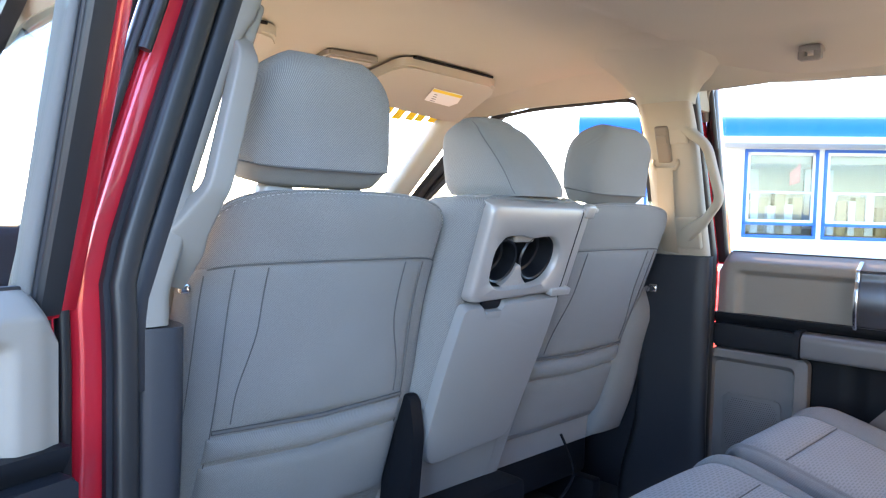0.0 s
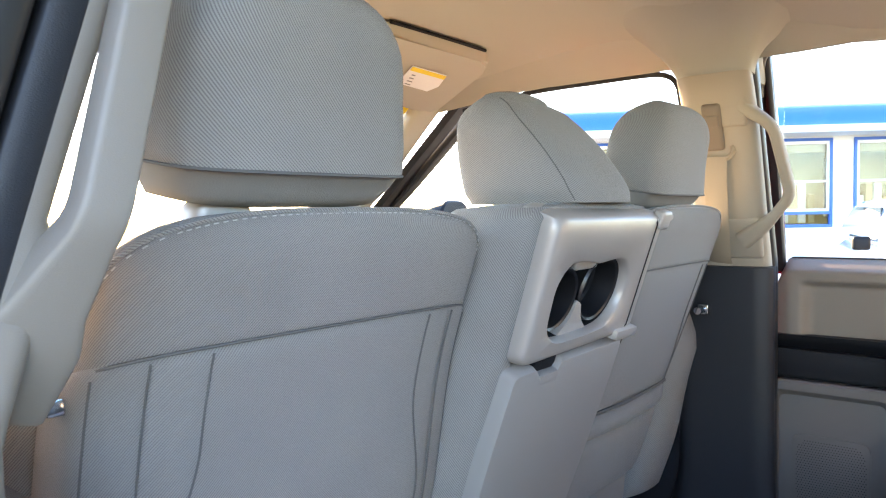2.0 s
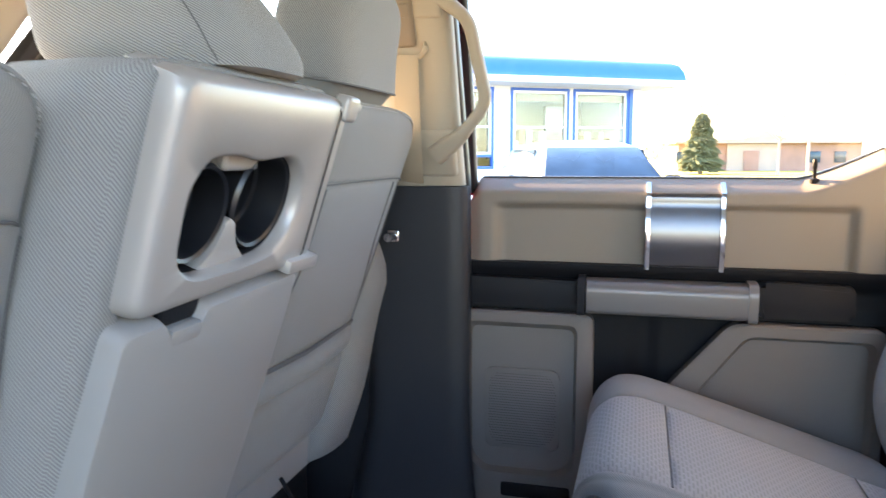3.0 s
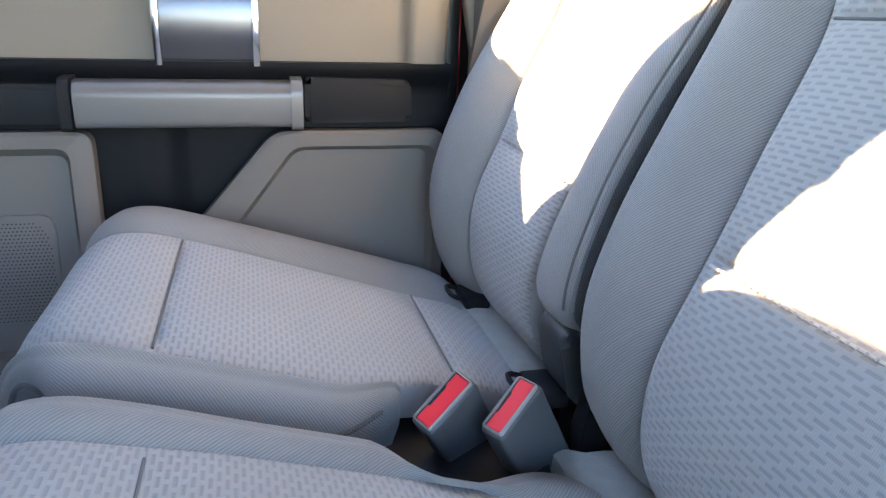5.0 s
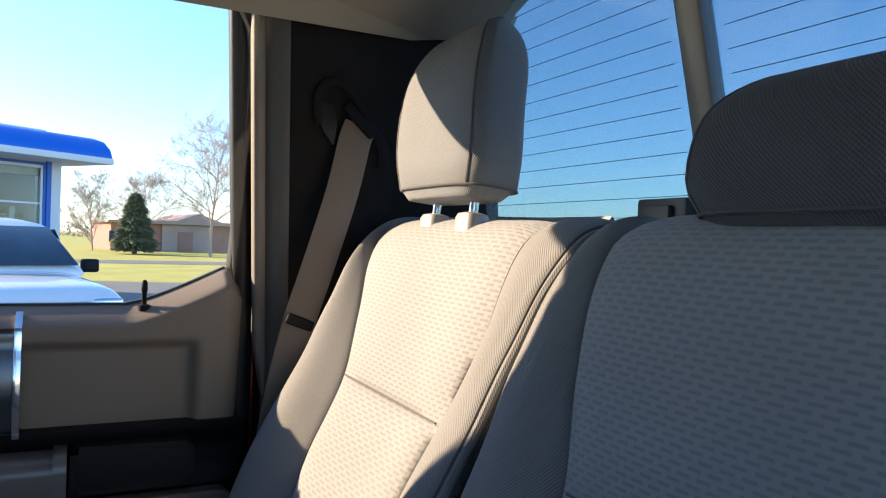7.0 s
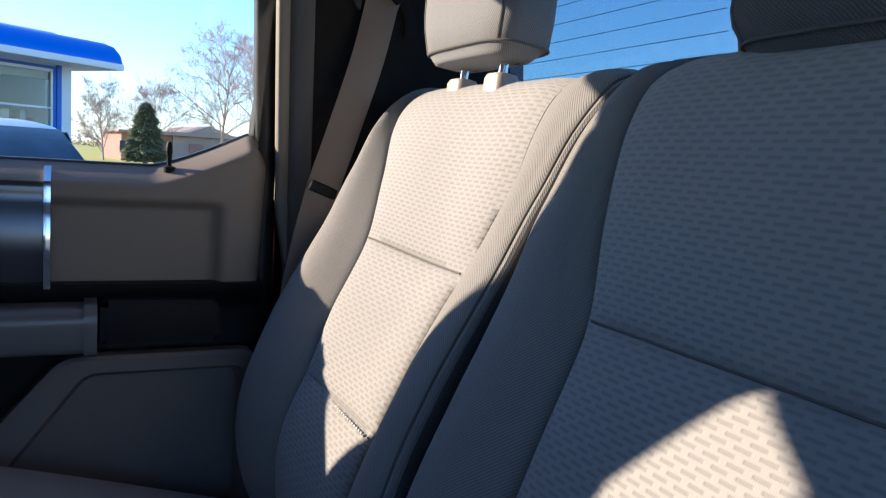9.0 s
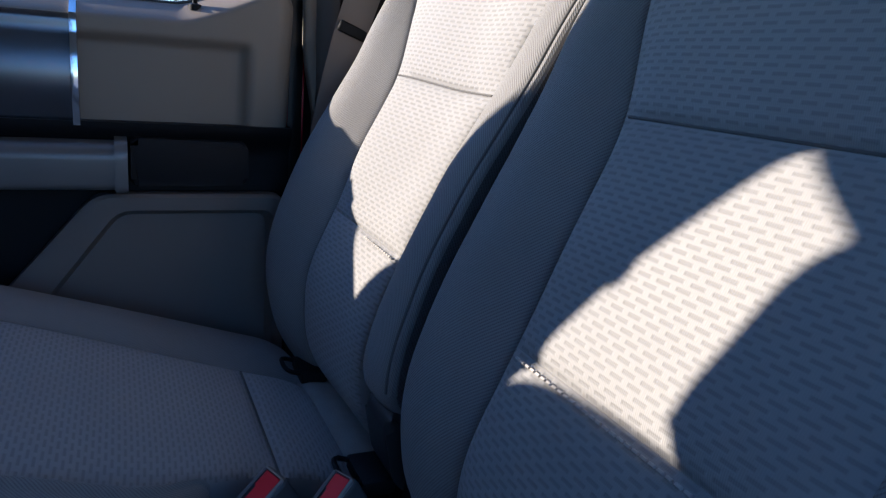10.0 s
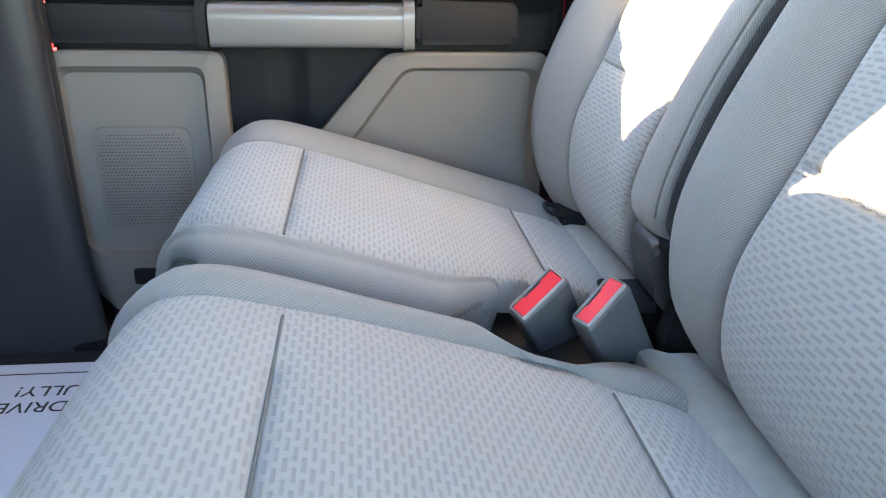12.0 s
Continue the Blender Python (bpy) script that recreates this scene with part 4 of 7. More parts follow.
    for y in np.linspace(0.752, 0.738, 5):
        rings.append([(p[0], y, p[1]) for p in rpoly([(0.815, 1.174), (0.758, 1.176), (0.756, 1.23), (0.765, 1.246), (0.815, 1.248)], 0.010, 4)])
    loft(bm, rings)
    add("armrest_cap", bm, M_CHARCOAL)
    bm = B()
    rings = []
    for y in np.linspace(0.452, 0.436, 5):
        rings.append([(p[0], y, p[1]) for p in rpoly([(0.815, 1.174), (0.757, 1.176), (0.755, 1.23), (0.764, 1.246), (0.815, 1.248)], 0.010, 4)])
    loft(bm, rings)
    add("armrest_cap", bm, M_ARM)
    # dark lower centre with grooves
    bm = B()
    sheet(bm, lambda u, v: (0.828 - 0.012 * sm(0.53, 0.50, v) + 0.006 * (abs(u - 0.45) < 0.03), 0.975 - 0.765 * u, 0.72 + 0.455 * v), 60, 40, (0.03, 0, 0))
    add("lower_panel", bm, M_BLACK, sharp=60)
    # front speaker panel
    def frame_sheet(corners, inner, depth, x0, name):
        bm = B()
        out_ = rpoly(corners, 0.022, 5)
        in_ = rpoly(inner, 0.018, 5)
        in2 = [p.lerp(sum(in_, Vector((0, 0))) / len(in_), 0.06) for p in in_]
        rings = [[(x0 + 0.03, p.x, p.y) for p in out_], [(x0 + 0.004, p.x, p.y) for p in out_], [(x0, p.x + (q.x - p.x) * 0.18, p.y + (q.y - p.y) * 0.18) for p, q in zip(out_, in_)], [(x0, p.x, p.y) for p in in_], [(x0 + depth, p.x, p.y) for p in in2]]
        loft(bm, rings, cap=True)
        return add(name, bm, M_DOORLOW, sharp=35)

    sp = frame_sheet([(0.978, 1.172), (0.722, 1.172), (0.722, 0.80), (0.80, 0.735), (0.93, 0.735), (0.978, 0.80)], [(0.968, 1.150), (0.752, 1.150), (0.752, 0.86), (0.79, 0.84), (0.94, 0.84), (0.968, 0.87)], 0.016, 0.782, "speaker_panel")
    bm = B()
    ring_o = rpoly([(0.935, 1.055), (0.785, 1.055), (0.785, 0.888), (0.935, 0.888)], 0.02, 5)
    prism(bm, ring_o, "x", 0.793, 0.800, 0.003)
    gr = add("speaker_grille", bm, M_DOORLOW, sp, "perforated speaker grille")
    bm = B()
    for iy in range(26):
        for iz in range(28):
            y, z = 0.793 + 0.0054 * (iy + 0.5 * (iz % 2)), 0.897 + 0.0054 * iz
            if ((y - 0.86) / 0.068) ** 4 + ((z - 0.972) / 0.077) ** 4 > 1:
                continue
            bm.faces.new([bm.verts.new((0.7928, y + 0.0011 * math.cos(a), z + 0.0011 * math.sin(a))) for a in np.linspace(0, 2 * math.pi, 7)[:-1]])
    holes = add("perforation", bm, M_BLACK, gr)
    tagged(holes, kind="stuff")
    bm = B()
    rbox(bm, (0.776, 0.76, 0.792), (0.79, 0.90, 0.822), 0.008)
    add("pocket_slot", bm, M_BLACK, sp, "dark open pocket slot")
    # rear trapezoid panel
    frame_sheet([(0.478, 1.172), (0.222, 1.172), (0.222, 0.88), (0.725, 0.88)], [(0.450, 1.150), (0.240, 1.150), (0.240, 0.90), (0.640, 0.90)], 0.014, 0.775, "rear_pocket_panel")
    # lock pin
    lp = Vector((0.838, 0.343, ztop(0.343) - 0.007))
    bm = B()
    loft(bm, [sring(lp + Vector((0, 0, h)), (1, 0, 0), (0, 1, 0), r, r, 2, 12) for h, r in ((-0.006, 0.0085), (0.002, 0.0085), (0.004, 0.0035), (0.020, 0.0033), (0.022, 0.0045), (0.034, 0.0042), (0.038, 0.0025))])
    add("lock_pin", bm, M_BLACK)
    return d


rear_door(1, False)
ld = rear_door(-1, True)
ld.rotation_euler = (0, 0, radians(-76))

# ---------------------------------------------------------------- rear bench
BACK = spline([(0, 0.140, 0.93), (0, 0.186, 0.965), (0, 0.214, 1.01), (0, 0.220, 1.06), (0, 0.214, 1.11), (0, 0.192, 1.165), (0, 0.148, 1.25), (0, 0.098, 1.346), (0, 0.070, 1.43), (0, 0.050, 1.50), (0, 0.020, 1.545), (0, -0.025, 1.556), (0, -0.065, 1.54), (0, -0.08, 1.49)], 160)
CUSH = spline([(0, 0.225, 0.90), (0, 0.232, 0.945), (0, 0.262, 0.970), (0, 0.315, 0.988), (0, 0.45, 1.030), (0, 0.60, 1.074), (0, 0.650, 1.083), (0, 0.682, 1.075), (0, 0.706, 1.045), (0, 0.712, 0.98), (0, 0.698, 0.90)], 160)


def at_curve(curve, f):
    k = min(max(f, 0.0), 1.0) * (len(curve) - 1)
    i = min(int(k), len(curve) - 2)
    return curve[i].lerp(curve[i + 1], k - i)


def where_curve(curve, test):
    return next(i for i, p in enumerate(curve) if test(p)) / (len(curve) - 1)


B_LOW = where_curve(BACK, lambda p: p.z > 1.178)
B_MID = where_curve(BACK, lambda p: p.z > 1.346)
C_REAR = where_curve(CUSH, lambda p: p.y > 0.316)
C_FRONT = where_curve(CUSH, lambda p: p.y > 0.593)
C_FRONT_D = where_curve(CUSH, lambda p: p.y > 0.580)
C_NOTCH = where_curve(CUSH, lambda p: p.y > 0.375)


def panel(curve, f0, f1, xl, xr, out, puff, name, material, parent, nu=18, nv=24, ex=8.0, ey=10.0, wrap=0.0, wob=0.0012, label="", backd=0.035, drop=0.0, dish=None):
    """A stuffed seat section between two seams that follow the seat's profile curve."""
    def S(u, v):
        f = lin(f0, f1, v)
        p = at_curve(curve, f)
        xa, xb = (xl(f) if callable(xl) else xl), (xr(f) if callable(xr) else xr)
        q = Vector((lin(xa, xb, u), p.y, p.z))
        if dish:
            q += Vector(out) * dish(q.x, p)
        if drop:
            q -= Vector(out) * drop * max(0.0, 1 - v / 0.08) ** 2
        if wrap:
            e = u if wrap > 0 else 1 - u
            d = abs(wrap) * max(0.0, (e - 0.45) / 0.55) ** 2.2 * (1 - 0.8 * sm(0.42, 0.72, v) * (curve is BACK))
            q -= Vector(out) * d
        return q
    bm = pillow(B(), S, Vector(out), nu, nv, puff, backd, ex, ey, wob)
    return part(name, bm, material, parent, label, 70)


def bolster(curve, f0, f1, seam_x, edge_x, crest, roll, name, parent, side=1, deep=0.06, nu=20, nv=70, round_lo=0.0, round_hi=0.0, material=None, sag=0.0035, base=None, flank=None):
    """A side bolster: it rises from the panel's seam to a crest and rolls over its edge; side tells where the outward turn of the curve lies."""
    rings = []
    for j in range(nv + 1):
        f = lin(f0, f1, j / nv)
        p, a, b = at_curve(curve, f), at_curve(curve, f - 0.006), at_curve(curve, f + 0.006)
        n = Vector((0, (b - a).z, -(b - a).y)).normalized() * side
        xs, xe, h, r = (q(p) if callable(q) else q for q in (seam_x, edge_x, crest, roll))
        s = 1 if xe > xs else -1
        h0 = base(p) if base else 0.0
        e = min(j / nv / round_lo, 1.0) if round_lo else 1.0
        g = min((1 - j / nv) / round_hi, 1.0) if round_hi else 1.0
        sink = 0.03 * ((1 - math.sqrt(1 - (1 - e) ** 2)) + (1 - math.sqrt(1 - (1 - g) ** 2)))
        row = []
        for i in range(nu + 1):
            u = i / nu
            if u < 0.62:
                t = u / 0.62
                x = xs + s * (abs(xe - xs) - r) * t
                off = -sag * (1 - min(t / 0.10, 1.0)) ** 2 + h0 + (h - h0) * (0.55 * math.sin(t * math.pi / 2) + 0.45 * sm(0, 1, t)) + 0.006 * math.sin(math.pi * t)
            else:
                t = (u - 0.62) / 0.38 * math.pi / 2
                x = xe - s * r * (1 - math.sin(t))
                off = h - r * (1 - math.cos(t))
            row.append(Vector((x, p.y, p.z)) + n * (off - sink))
        row.append(Vector((xe - s * 0.002, p.y, p.z)) + n * (h - r - deep))
        row.append(Vector((xs, p.y, p.z)) - n * 0.035)
        rings.append(row)
    bm = B()
    loft(bm, rings)
    part(name, bm, material or M_BOLSTER, parent, "", 60)
    if flank:
        s = math.copysign(0.0012, rings[0][nu].x - rings[0][0].x)
        bm = B()
        loft(bm, [[row[k] + Vector((s * g, 0, 0)) for k, g in ((nu - 1, 0.5), (nu, 1), (nu + 1, 1), (nu + 1, -1))] for row in rings])
        part("flank", bm, flank, parent, "dark cloth flank", 60)
    return rings


OUTB, OUTC = (0, 0.86, 0.5), (0, -0.15, 0.98)


def TOP_FADE(h):
    """Bolsters stand proud low down and run out into the top roll."""
    return lambda v: h * (1 - 0.68 * sm(0.48, 0.76, v))


def seam(pts, parent, material=M_THREAD, r=0.0011):
    bm = B()
    tube(bm, pts, r, 5)
    return part("seam", bm, material, parent)


def stitches(pts, parent, pitch=0.0065, long=0.0036, r=0.0009):
    """Short pale thread ends, one after another along a path."""
    bm = B()
    P = [Vector(p) for p in pts]
    gap = 0.0
    for a, b in zip(P, P[1:]):
        L = (b - a).length
        d = (b - a) / L
        while gap < L:
            q = a + d * gap
            tube(bm, [q, q + d * long], r, 5)
            gap += pitch
        gap -= L
    return part("stitching", bm, M_STITCH, parent, "pale thread stitches")


def back_stitches(xa, xb, parent):
    """Stitches on the upper edge of a lower back panel."""
    f = B_LOW - 0.007
    stitches([at_curve(BACK, f) + Vector((x, 0, 0)) + Vector(OUTB) * 0.0058 for x in np.linspace(xa, xb, 8)], parent, 0.0070, 0.0044, 0.0013)


# the single seat on the right
rs = thing("rear_seat_single", (0.53, 0.30, 0.72), "light grey cloth rear single seat, sunlit backrest", "rear seat", "rear seats")


XPL = table([(1.04, 0.392), (1.10, 0.380), (1.19, 0.384), (1.295, 0.388), (1.341, 0.380), (1.385, 0.364), (1.434, 0.347), (1.487, 0.337), (1.545, 0.338)])
XPR = table([(1.00, 0.585), (1.10, 0.588), (1.19, 0.586), (1.25, 0.612), (1.347, 0.620), (1.42, 0.648), (1.48, 0.676), (1.54, 0.708)])


def by_z(fn):
    """A width that depends on the height of a point on the seat's profile; behind the top roll it stays."""
    return lambda p: fn(p.z if p.y > -0.02 else 1.556)


def on_back(fn):
    return lambda f: by_z(fn)(at_curve(BACK, f))


XP_L, XP_R = on_back(XPL), on_back(XPR)
DISH = by_z(table([(1.00, 0.016), (1.20, 0.020), (1.40, 0.020), (1.48, 0.014), (1.55, 0.006)]))


def dished(x, p):
    """The single back is hollowed: its panel comes forward towards the door."""
    return DISH(p) * sm(0.43, 0.62, x)


for nm, f0, f1 in (("back_lower_panel", 0.02, B_LOW), ("back_middle_panel", B_LOW, B_MID), ("back_upper_panel", B_MID, 0.97)):
    panel(BACK, f0, f1, XP_L, XP_R, OUTB, 0.008, nm, M_DASH, rs, 26, 30, dish=dished)
PIPE_X = by_z(table([(1.00, 0.283), (1.40, 0.284), (1.45, 0.278), (1.50, 0.265), (1.545, 0.250)]))
R_IN = bolster(BACK, where_curve(BACK, lambda p: p.z > 1.050), 0.97, by_z(XPL), PIPE_X, by_z(table([(1.05, 0.012), (1.13, 0.018), (1.20, 0.028), (1.27, 0.031), (1.34, 0.028), (1.40, 0.019), (1.46, 0.009), (1.52, 0.005)])), 0.016, "back_bolster", rs, round_lo=0.05, flank=M_KNIT_DARK)
bolster(BACK, 0.02, 0.97, by_z(XPR), by_z(table([(1.00, 0.728), (1.15, 0.736), (1.47, 0.738), (1.525, 0.738), (1.556, 0.730)])), by_z(table([(0.98, 0.030), (1.06, 0.044), (1.14, 0.054), (1.225, 0.062), (1.318, 0.060), (1.40, 0.053), (1.473, 0.038), (1.525, 0.024), (1.556, 0.008)])), by_z(table([(1.10, 0.045), (1.45, 0.040), (1.55, 0.020)])), "back_bolster", rs, base=DISH)
# welted edge along the inner flank, with its seam
for k, r, m in ((18, 0.0048, M_BOLSTER), (16, 0.0013, M_THREAD)):
    bm = B()
    tube(bm, [row[k] for row in R_IN[3:]], r, 8)
    part("piping", bm, m, rs)
bm = B()
loft(bm, [[(x, p.y - dy, p.z - dz) for x, dy, dz in ((0.290, 0.030, 0.014), (0.715, 0.055, 0.02), (0.715, 0.14, 0.05), (0.290, 0.13, 0.05))] for p in BACK[4:118:4]])
part("back_shell", bm, M_CHARCOAL, rs)

XC_L, XC_R = (lambda f: 0.272 + 0.052 * sm(0.46, 0.30, at_curve(CUSH, f).y) + 0.022 * sm(0.62, 0.69, at_curve(CUSH, f).y)), (lambda f: 0.572 + 0.02 * sm(C_REAR, C_FRONT, f))
for nm, f0, f1 in (("cushion_rear_panel", 0.06, C_REAR), ("cushion_panel", C_REAR, C_FRONT), ("cushion_front_panel", C_FRONT, 0.985)):
    panel(CUSH, f0, f1, XC_L, XC_R, OUTC if nm != "cushion_front_panel" else (0, 0.6, 0.8), 0.008, nm, M_DASH, rs, 24, 24)
def on_cush(fn):
    """A width along the cushion, told by how far forward a point lies."""
    return lambda p: fn(p.y)


bolster(CUSH, 0.06, 0.985, on_cush(lambda y: 0.572 + 0.02 * sm(0.316, 0.593, y)), 0.748, 0.006, 0.060, "cushion_bolster", rs, -1, 0.06)
R_CUSH = bolster(CUSH, C_NOTCH, 0.985, on_cush(lambda y: 0.272 + 0.052 * sm(0.46, 0.30, y) + 0.022 * sm(0.62, 0.69, y)), on_cush(lambda y: 0.226 + 0.062 * sm(0.455, 0.365, y) + 0.052 * sm(0.655, 0.710, y)), 0.004, on_cush(lambda y: 0.026 - 0.016 * sm(0.66, 0.71, y) - 0.016 * sm(0.45, 0.37, y)), "cushion_bolster", rs, -1, 0.07, round_lo=0.05)
bm = B()
rbox(bm, (0.215, 0.25, 0.74), (0.78, 0.72, 0.955), 0.02)
part("cushion_base", bm, M_CHARCOAL, rs)
bm = B()
tube(bm, [row[20] + Vector((-0.0005, 0, 0)) for row in R_CUSH[4:]], 0.0026, 8)
part("piping", bm, M_KNIT_DARK, rs)

# the double seat, middle and left
rd = thing("rear_seat_double", (-0.28, 0.30, 0.72), "light grey cloth rear double seat with split backrest", "rear seat", "rear seats")
XMR = table([(1.06, 0.146), (1.14, 0.138), (1.19, 0.141), (1.252, 0.151), (1.345, 0.162), (1.385, 0.177), (1.437, 0.192), (1.50, 0.197), (1.55, 0.202)])
XM_L, XM_R = -0.122, on_back(XMR)
for nm, f0, f1 in (("back_lower_panel", 0.02, B_LOW), ("back_middle_panel", B_LOW, B_MID), ("back_upper_panel", B_MID, 0.97)):
    panel(BACK, f0, f1, XM_L, XM_R, OUTB, 0.010, nm, M_DASH, rd, 26, 26)
    panel(BACK, f0, f1, -0.645, -0.375, OUTB, 0.010, nm, M_DASH, rd, 20, 20)
R_MID = bolster(BACK, 0.02, 0.97, by_z(XMR), by_z(table([(0.98, 0.262), (1.25, 0.270), (1.40, 0.274), (1.46, 0.264), (1.50, 0.252), (1.545, 0.240)])), by_z(table([(0.98, 0.004), (1.06, 0.012), (1.12, 0.017), (1.20, 0.024), (1.34, 0.027), (1.41, 0.020), (1.48, 0.010), (1.54, 0.005)])), by_z(table([(1.05, 0.034), (1.35, 0.030), (1.50, 0.012)])), "back_bolster", rd)
seam([row[19] for row in R_MID], rd)
panel(BACK, 0.02, 0.97, -0.375, XM_L, OUTB, TOP_FADE(0.016), "back_bolster", M_BOLSTER, rd, 16, 40, 2.6, 16)
panel(BACK, 0.02, 0.97, -0.79, -0.645, OUTB, TOP_FADE(0.026), "back_bolster", M_BOLSTER, rd, 16, 40, 2.6, 16, -0.07)
bm = B()
loft(bm, [[(x, p.y - dy, p.z - dz) for x, dy, dz in ((-0.785, 0.055, 0.02), (0.276, 0.014, 0.008), (0.276, 0.13, 0.05), (-0.785, 0.14, 0.05))] for p in BACK[4:118:4]])
part("back_shell", bm, M_CHARCOAL, rd)
XD_R = lambda f: 0.128 + 0.018 * sm(0.30, 0.36, at_curve(CUSH, f).y) - 0.006 * sm(0.52, 0.62, at_curve(CUSH, f).y)


for nm, f0, f1 in (("cushion_rear_panel", 0.06, C_REAR), ("cushion_panel", C_REAR, C_FRONT_D), ("cushion_front_panel", C_FRONT_D, 0.985)):
    panel(CUSH, f0, f1, -0.62, XD_R, OUTC if nm != "cushion_front_panel" else (0, 0.6, 0.8), 0.008, nm, M_DASH, rd, 40, 24)
bolster(CUSH, 0.06, 0.985, on_cush(lambda y: 0.128 + 0.018 * sm(0.30, 0.36, y) - 0.006 * sm(0.52, 0.62, y)), on_cush(lambda y: 0.208 - 0.040 * sm(0.43, 0.38, y) + 0.032 * sm(0.36, 0.28, y) - 0.03 * sm(0.67, 0.712, y)), on_cush(lambda y: 0.004 + 0.002 * sm(0.5, 0.6, y)), on_cush(lambda y: 0.030 - 0.010 * sm(0.30, 0.22, y)), "cushion_bolster", rd, -1, 0.07)
panel(CUSH, 0.06, 0.985, -0.79, -0.62, (0, 0.1, 0.98), 0.008, "cushion_bolster", M_BOLSTER, rd, 16, 40, 2.6, 14, -0.05)
bm = B()
rbox(bm, (-0.78, 0.25, 0.74), (0.150, 0.72, 0.955), 0.02)
part("cushion_base", bm, M_CHARCOAL, rd)

for th, f, curve, out, xa, xb in ((rs, C_FRONT, CUSH, OUTC, 0.285, 0.585), (rs, C_REAR, CUSH, OUTC, 0.325, 0.570), (rd, C_FRONT_D, CUSH, OUTC, -0.61, 0.128), (rd, C_REAR, CUSH, OUTC, -0.61, 0.122), (rd, B_MID, BACK, OUTB, -0.118, 0.160), (rd, B_MID, BACK, OUTB, -0.640, -0.380)):
    seam([at_curve(curve, f) + Vector((x, 0, 0)) + Vector(out) * 0.0006 for x in np.linspace(xa, xb, 12)], th, M_THREAD, 0.0013)
seam([at_curve(BACK, B_MID) + Vector((x, 0, 0)) + Vector(OUTB) * (0.0006 + dished(x, at_curve(BACK, B_MID))) for x in np.linspace(0.385, 0.618, 12)], rs, M_THREAD, 0.0013)
back_stitches(0.392, 0.575, rs)
back_stitches(-0.115, 0.128, rd)
back_stitches(-0.635, -0.385, rd)

# charcoal boot under the inner bolster, and the black pivot cover between the two backs
bm = B()
prism(bm, rpoly([(0.10, 0.955), (0.190, 0.962), (0.216, 0.985), (0.228, 1.045), (0.215, 1.058), (0.10, 1.055)], 0.012, 4), "x", 0.288, 0.352, 0.009, 3)
part("bolster_boot", bm, M_BOOT, rs, "charcoal vinyl boot under the bolster")
bm = B()
prism(bm, rpoly([(0.09, 0.88), (0.196, 0.88), (0.212, 0.95), (0.196, 1.012), (0.165, 1.03), (0.09, 1.03)], 0.018, 4), "x", 0.264, 0.287, 0.006, 3)
rbox(bm, (0.284, 0.15, 0.905), (0.330, 0.206, 0.955), 0.008, 2)
part("pivot_cover", bm, M_BLACK, rs, "black plastic pivot cover")

# fleece strip in the bight of both seats
for th, a, b in ((rs, 0.375, 0.64), (rd, -0.62, 0.245)):
    bm = pillow(B(), lambda u, v: (lin(a, b, u), lin(0.175, 0.250, v), lin(0.945, 0.957, v) + 0.004 * noise.noise((lin(a, b, u) * 20, v * 3, 0))), Vector((0, 0.3, 1)), 40, 8, 0.012, 0.02, 12, 2.5, 0.004)
    part("bight_lining", bm, M_FLEECE, th, "pale fleece lining between cushion and back", 70)

# child seat anchors peeping out of the bight
for x, th in ((0.60, rs), (0.335, rs)):
    bm = B()
    rbox(bm, (x - 0.03, 0.205, 0.962), (x + 0.03, 0.240, 0.978), 0.004)
    tube(bm, spline([(x - 0.02, 0.23, 0.972), (x - 0.02, 0.255, 0.98), (x + 0.02, 0.255, 0.98), (x + 0.02, 0.23, 0.972)], 14), 0.003, 6)
    part("anchor", bm, M_BLACK, th)


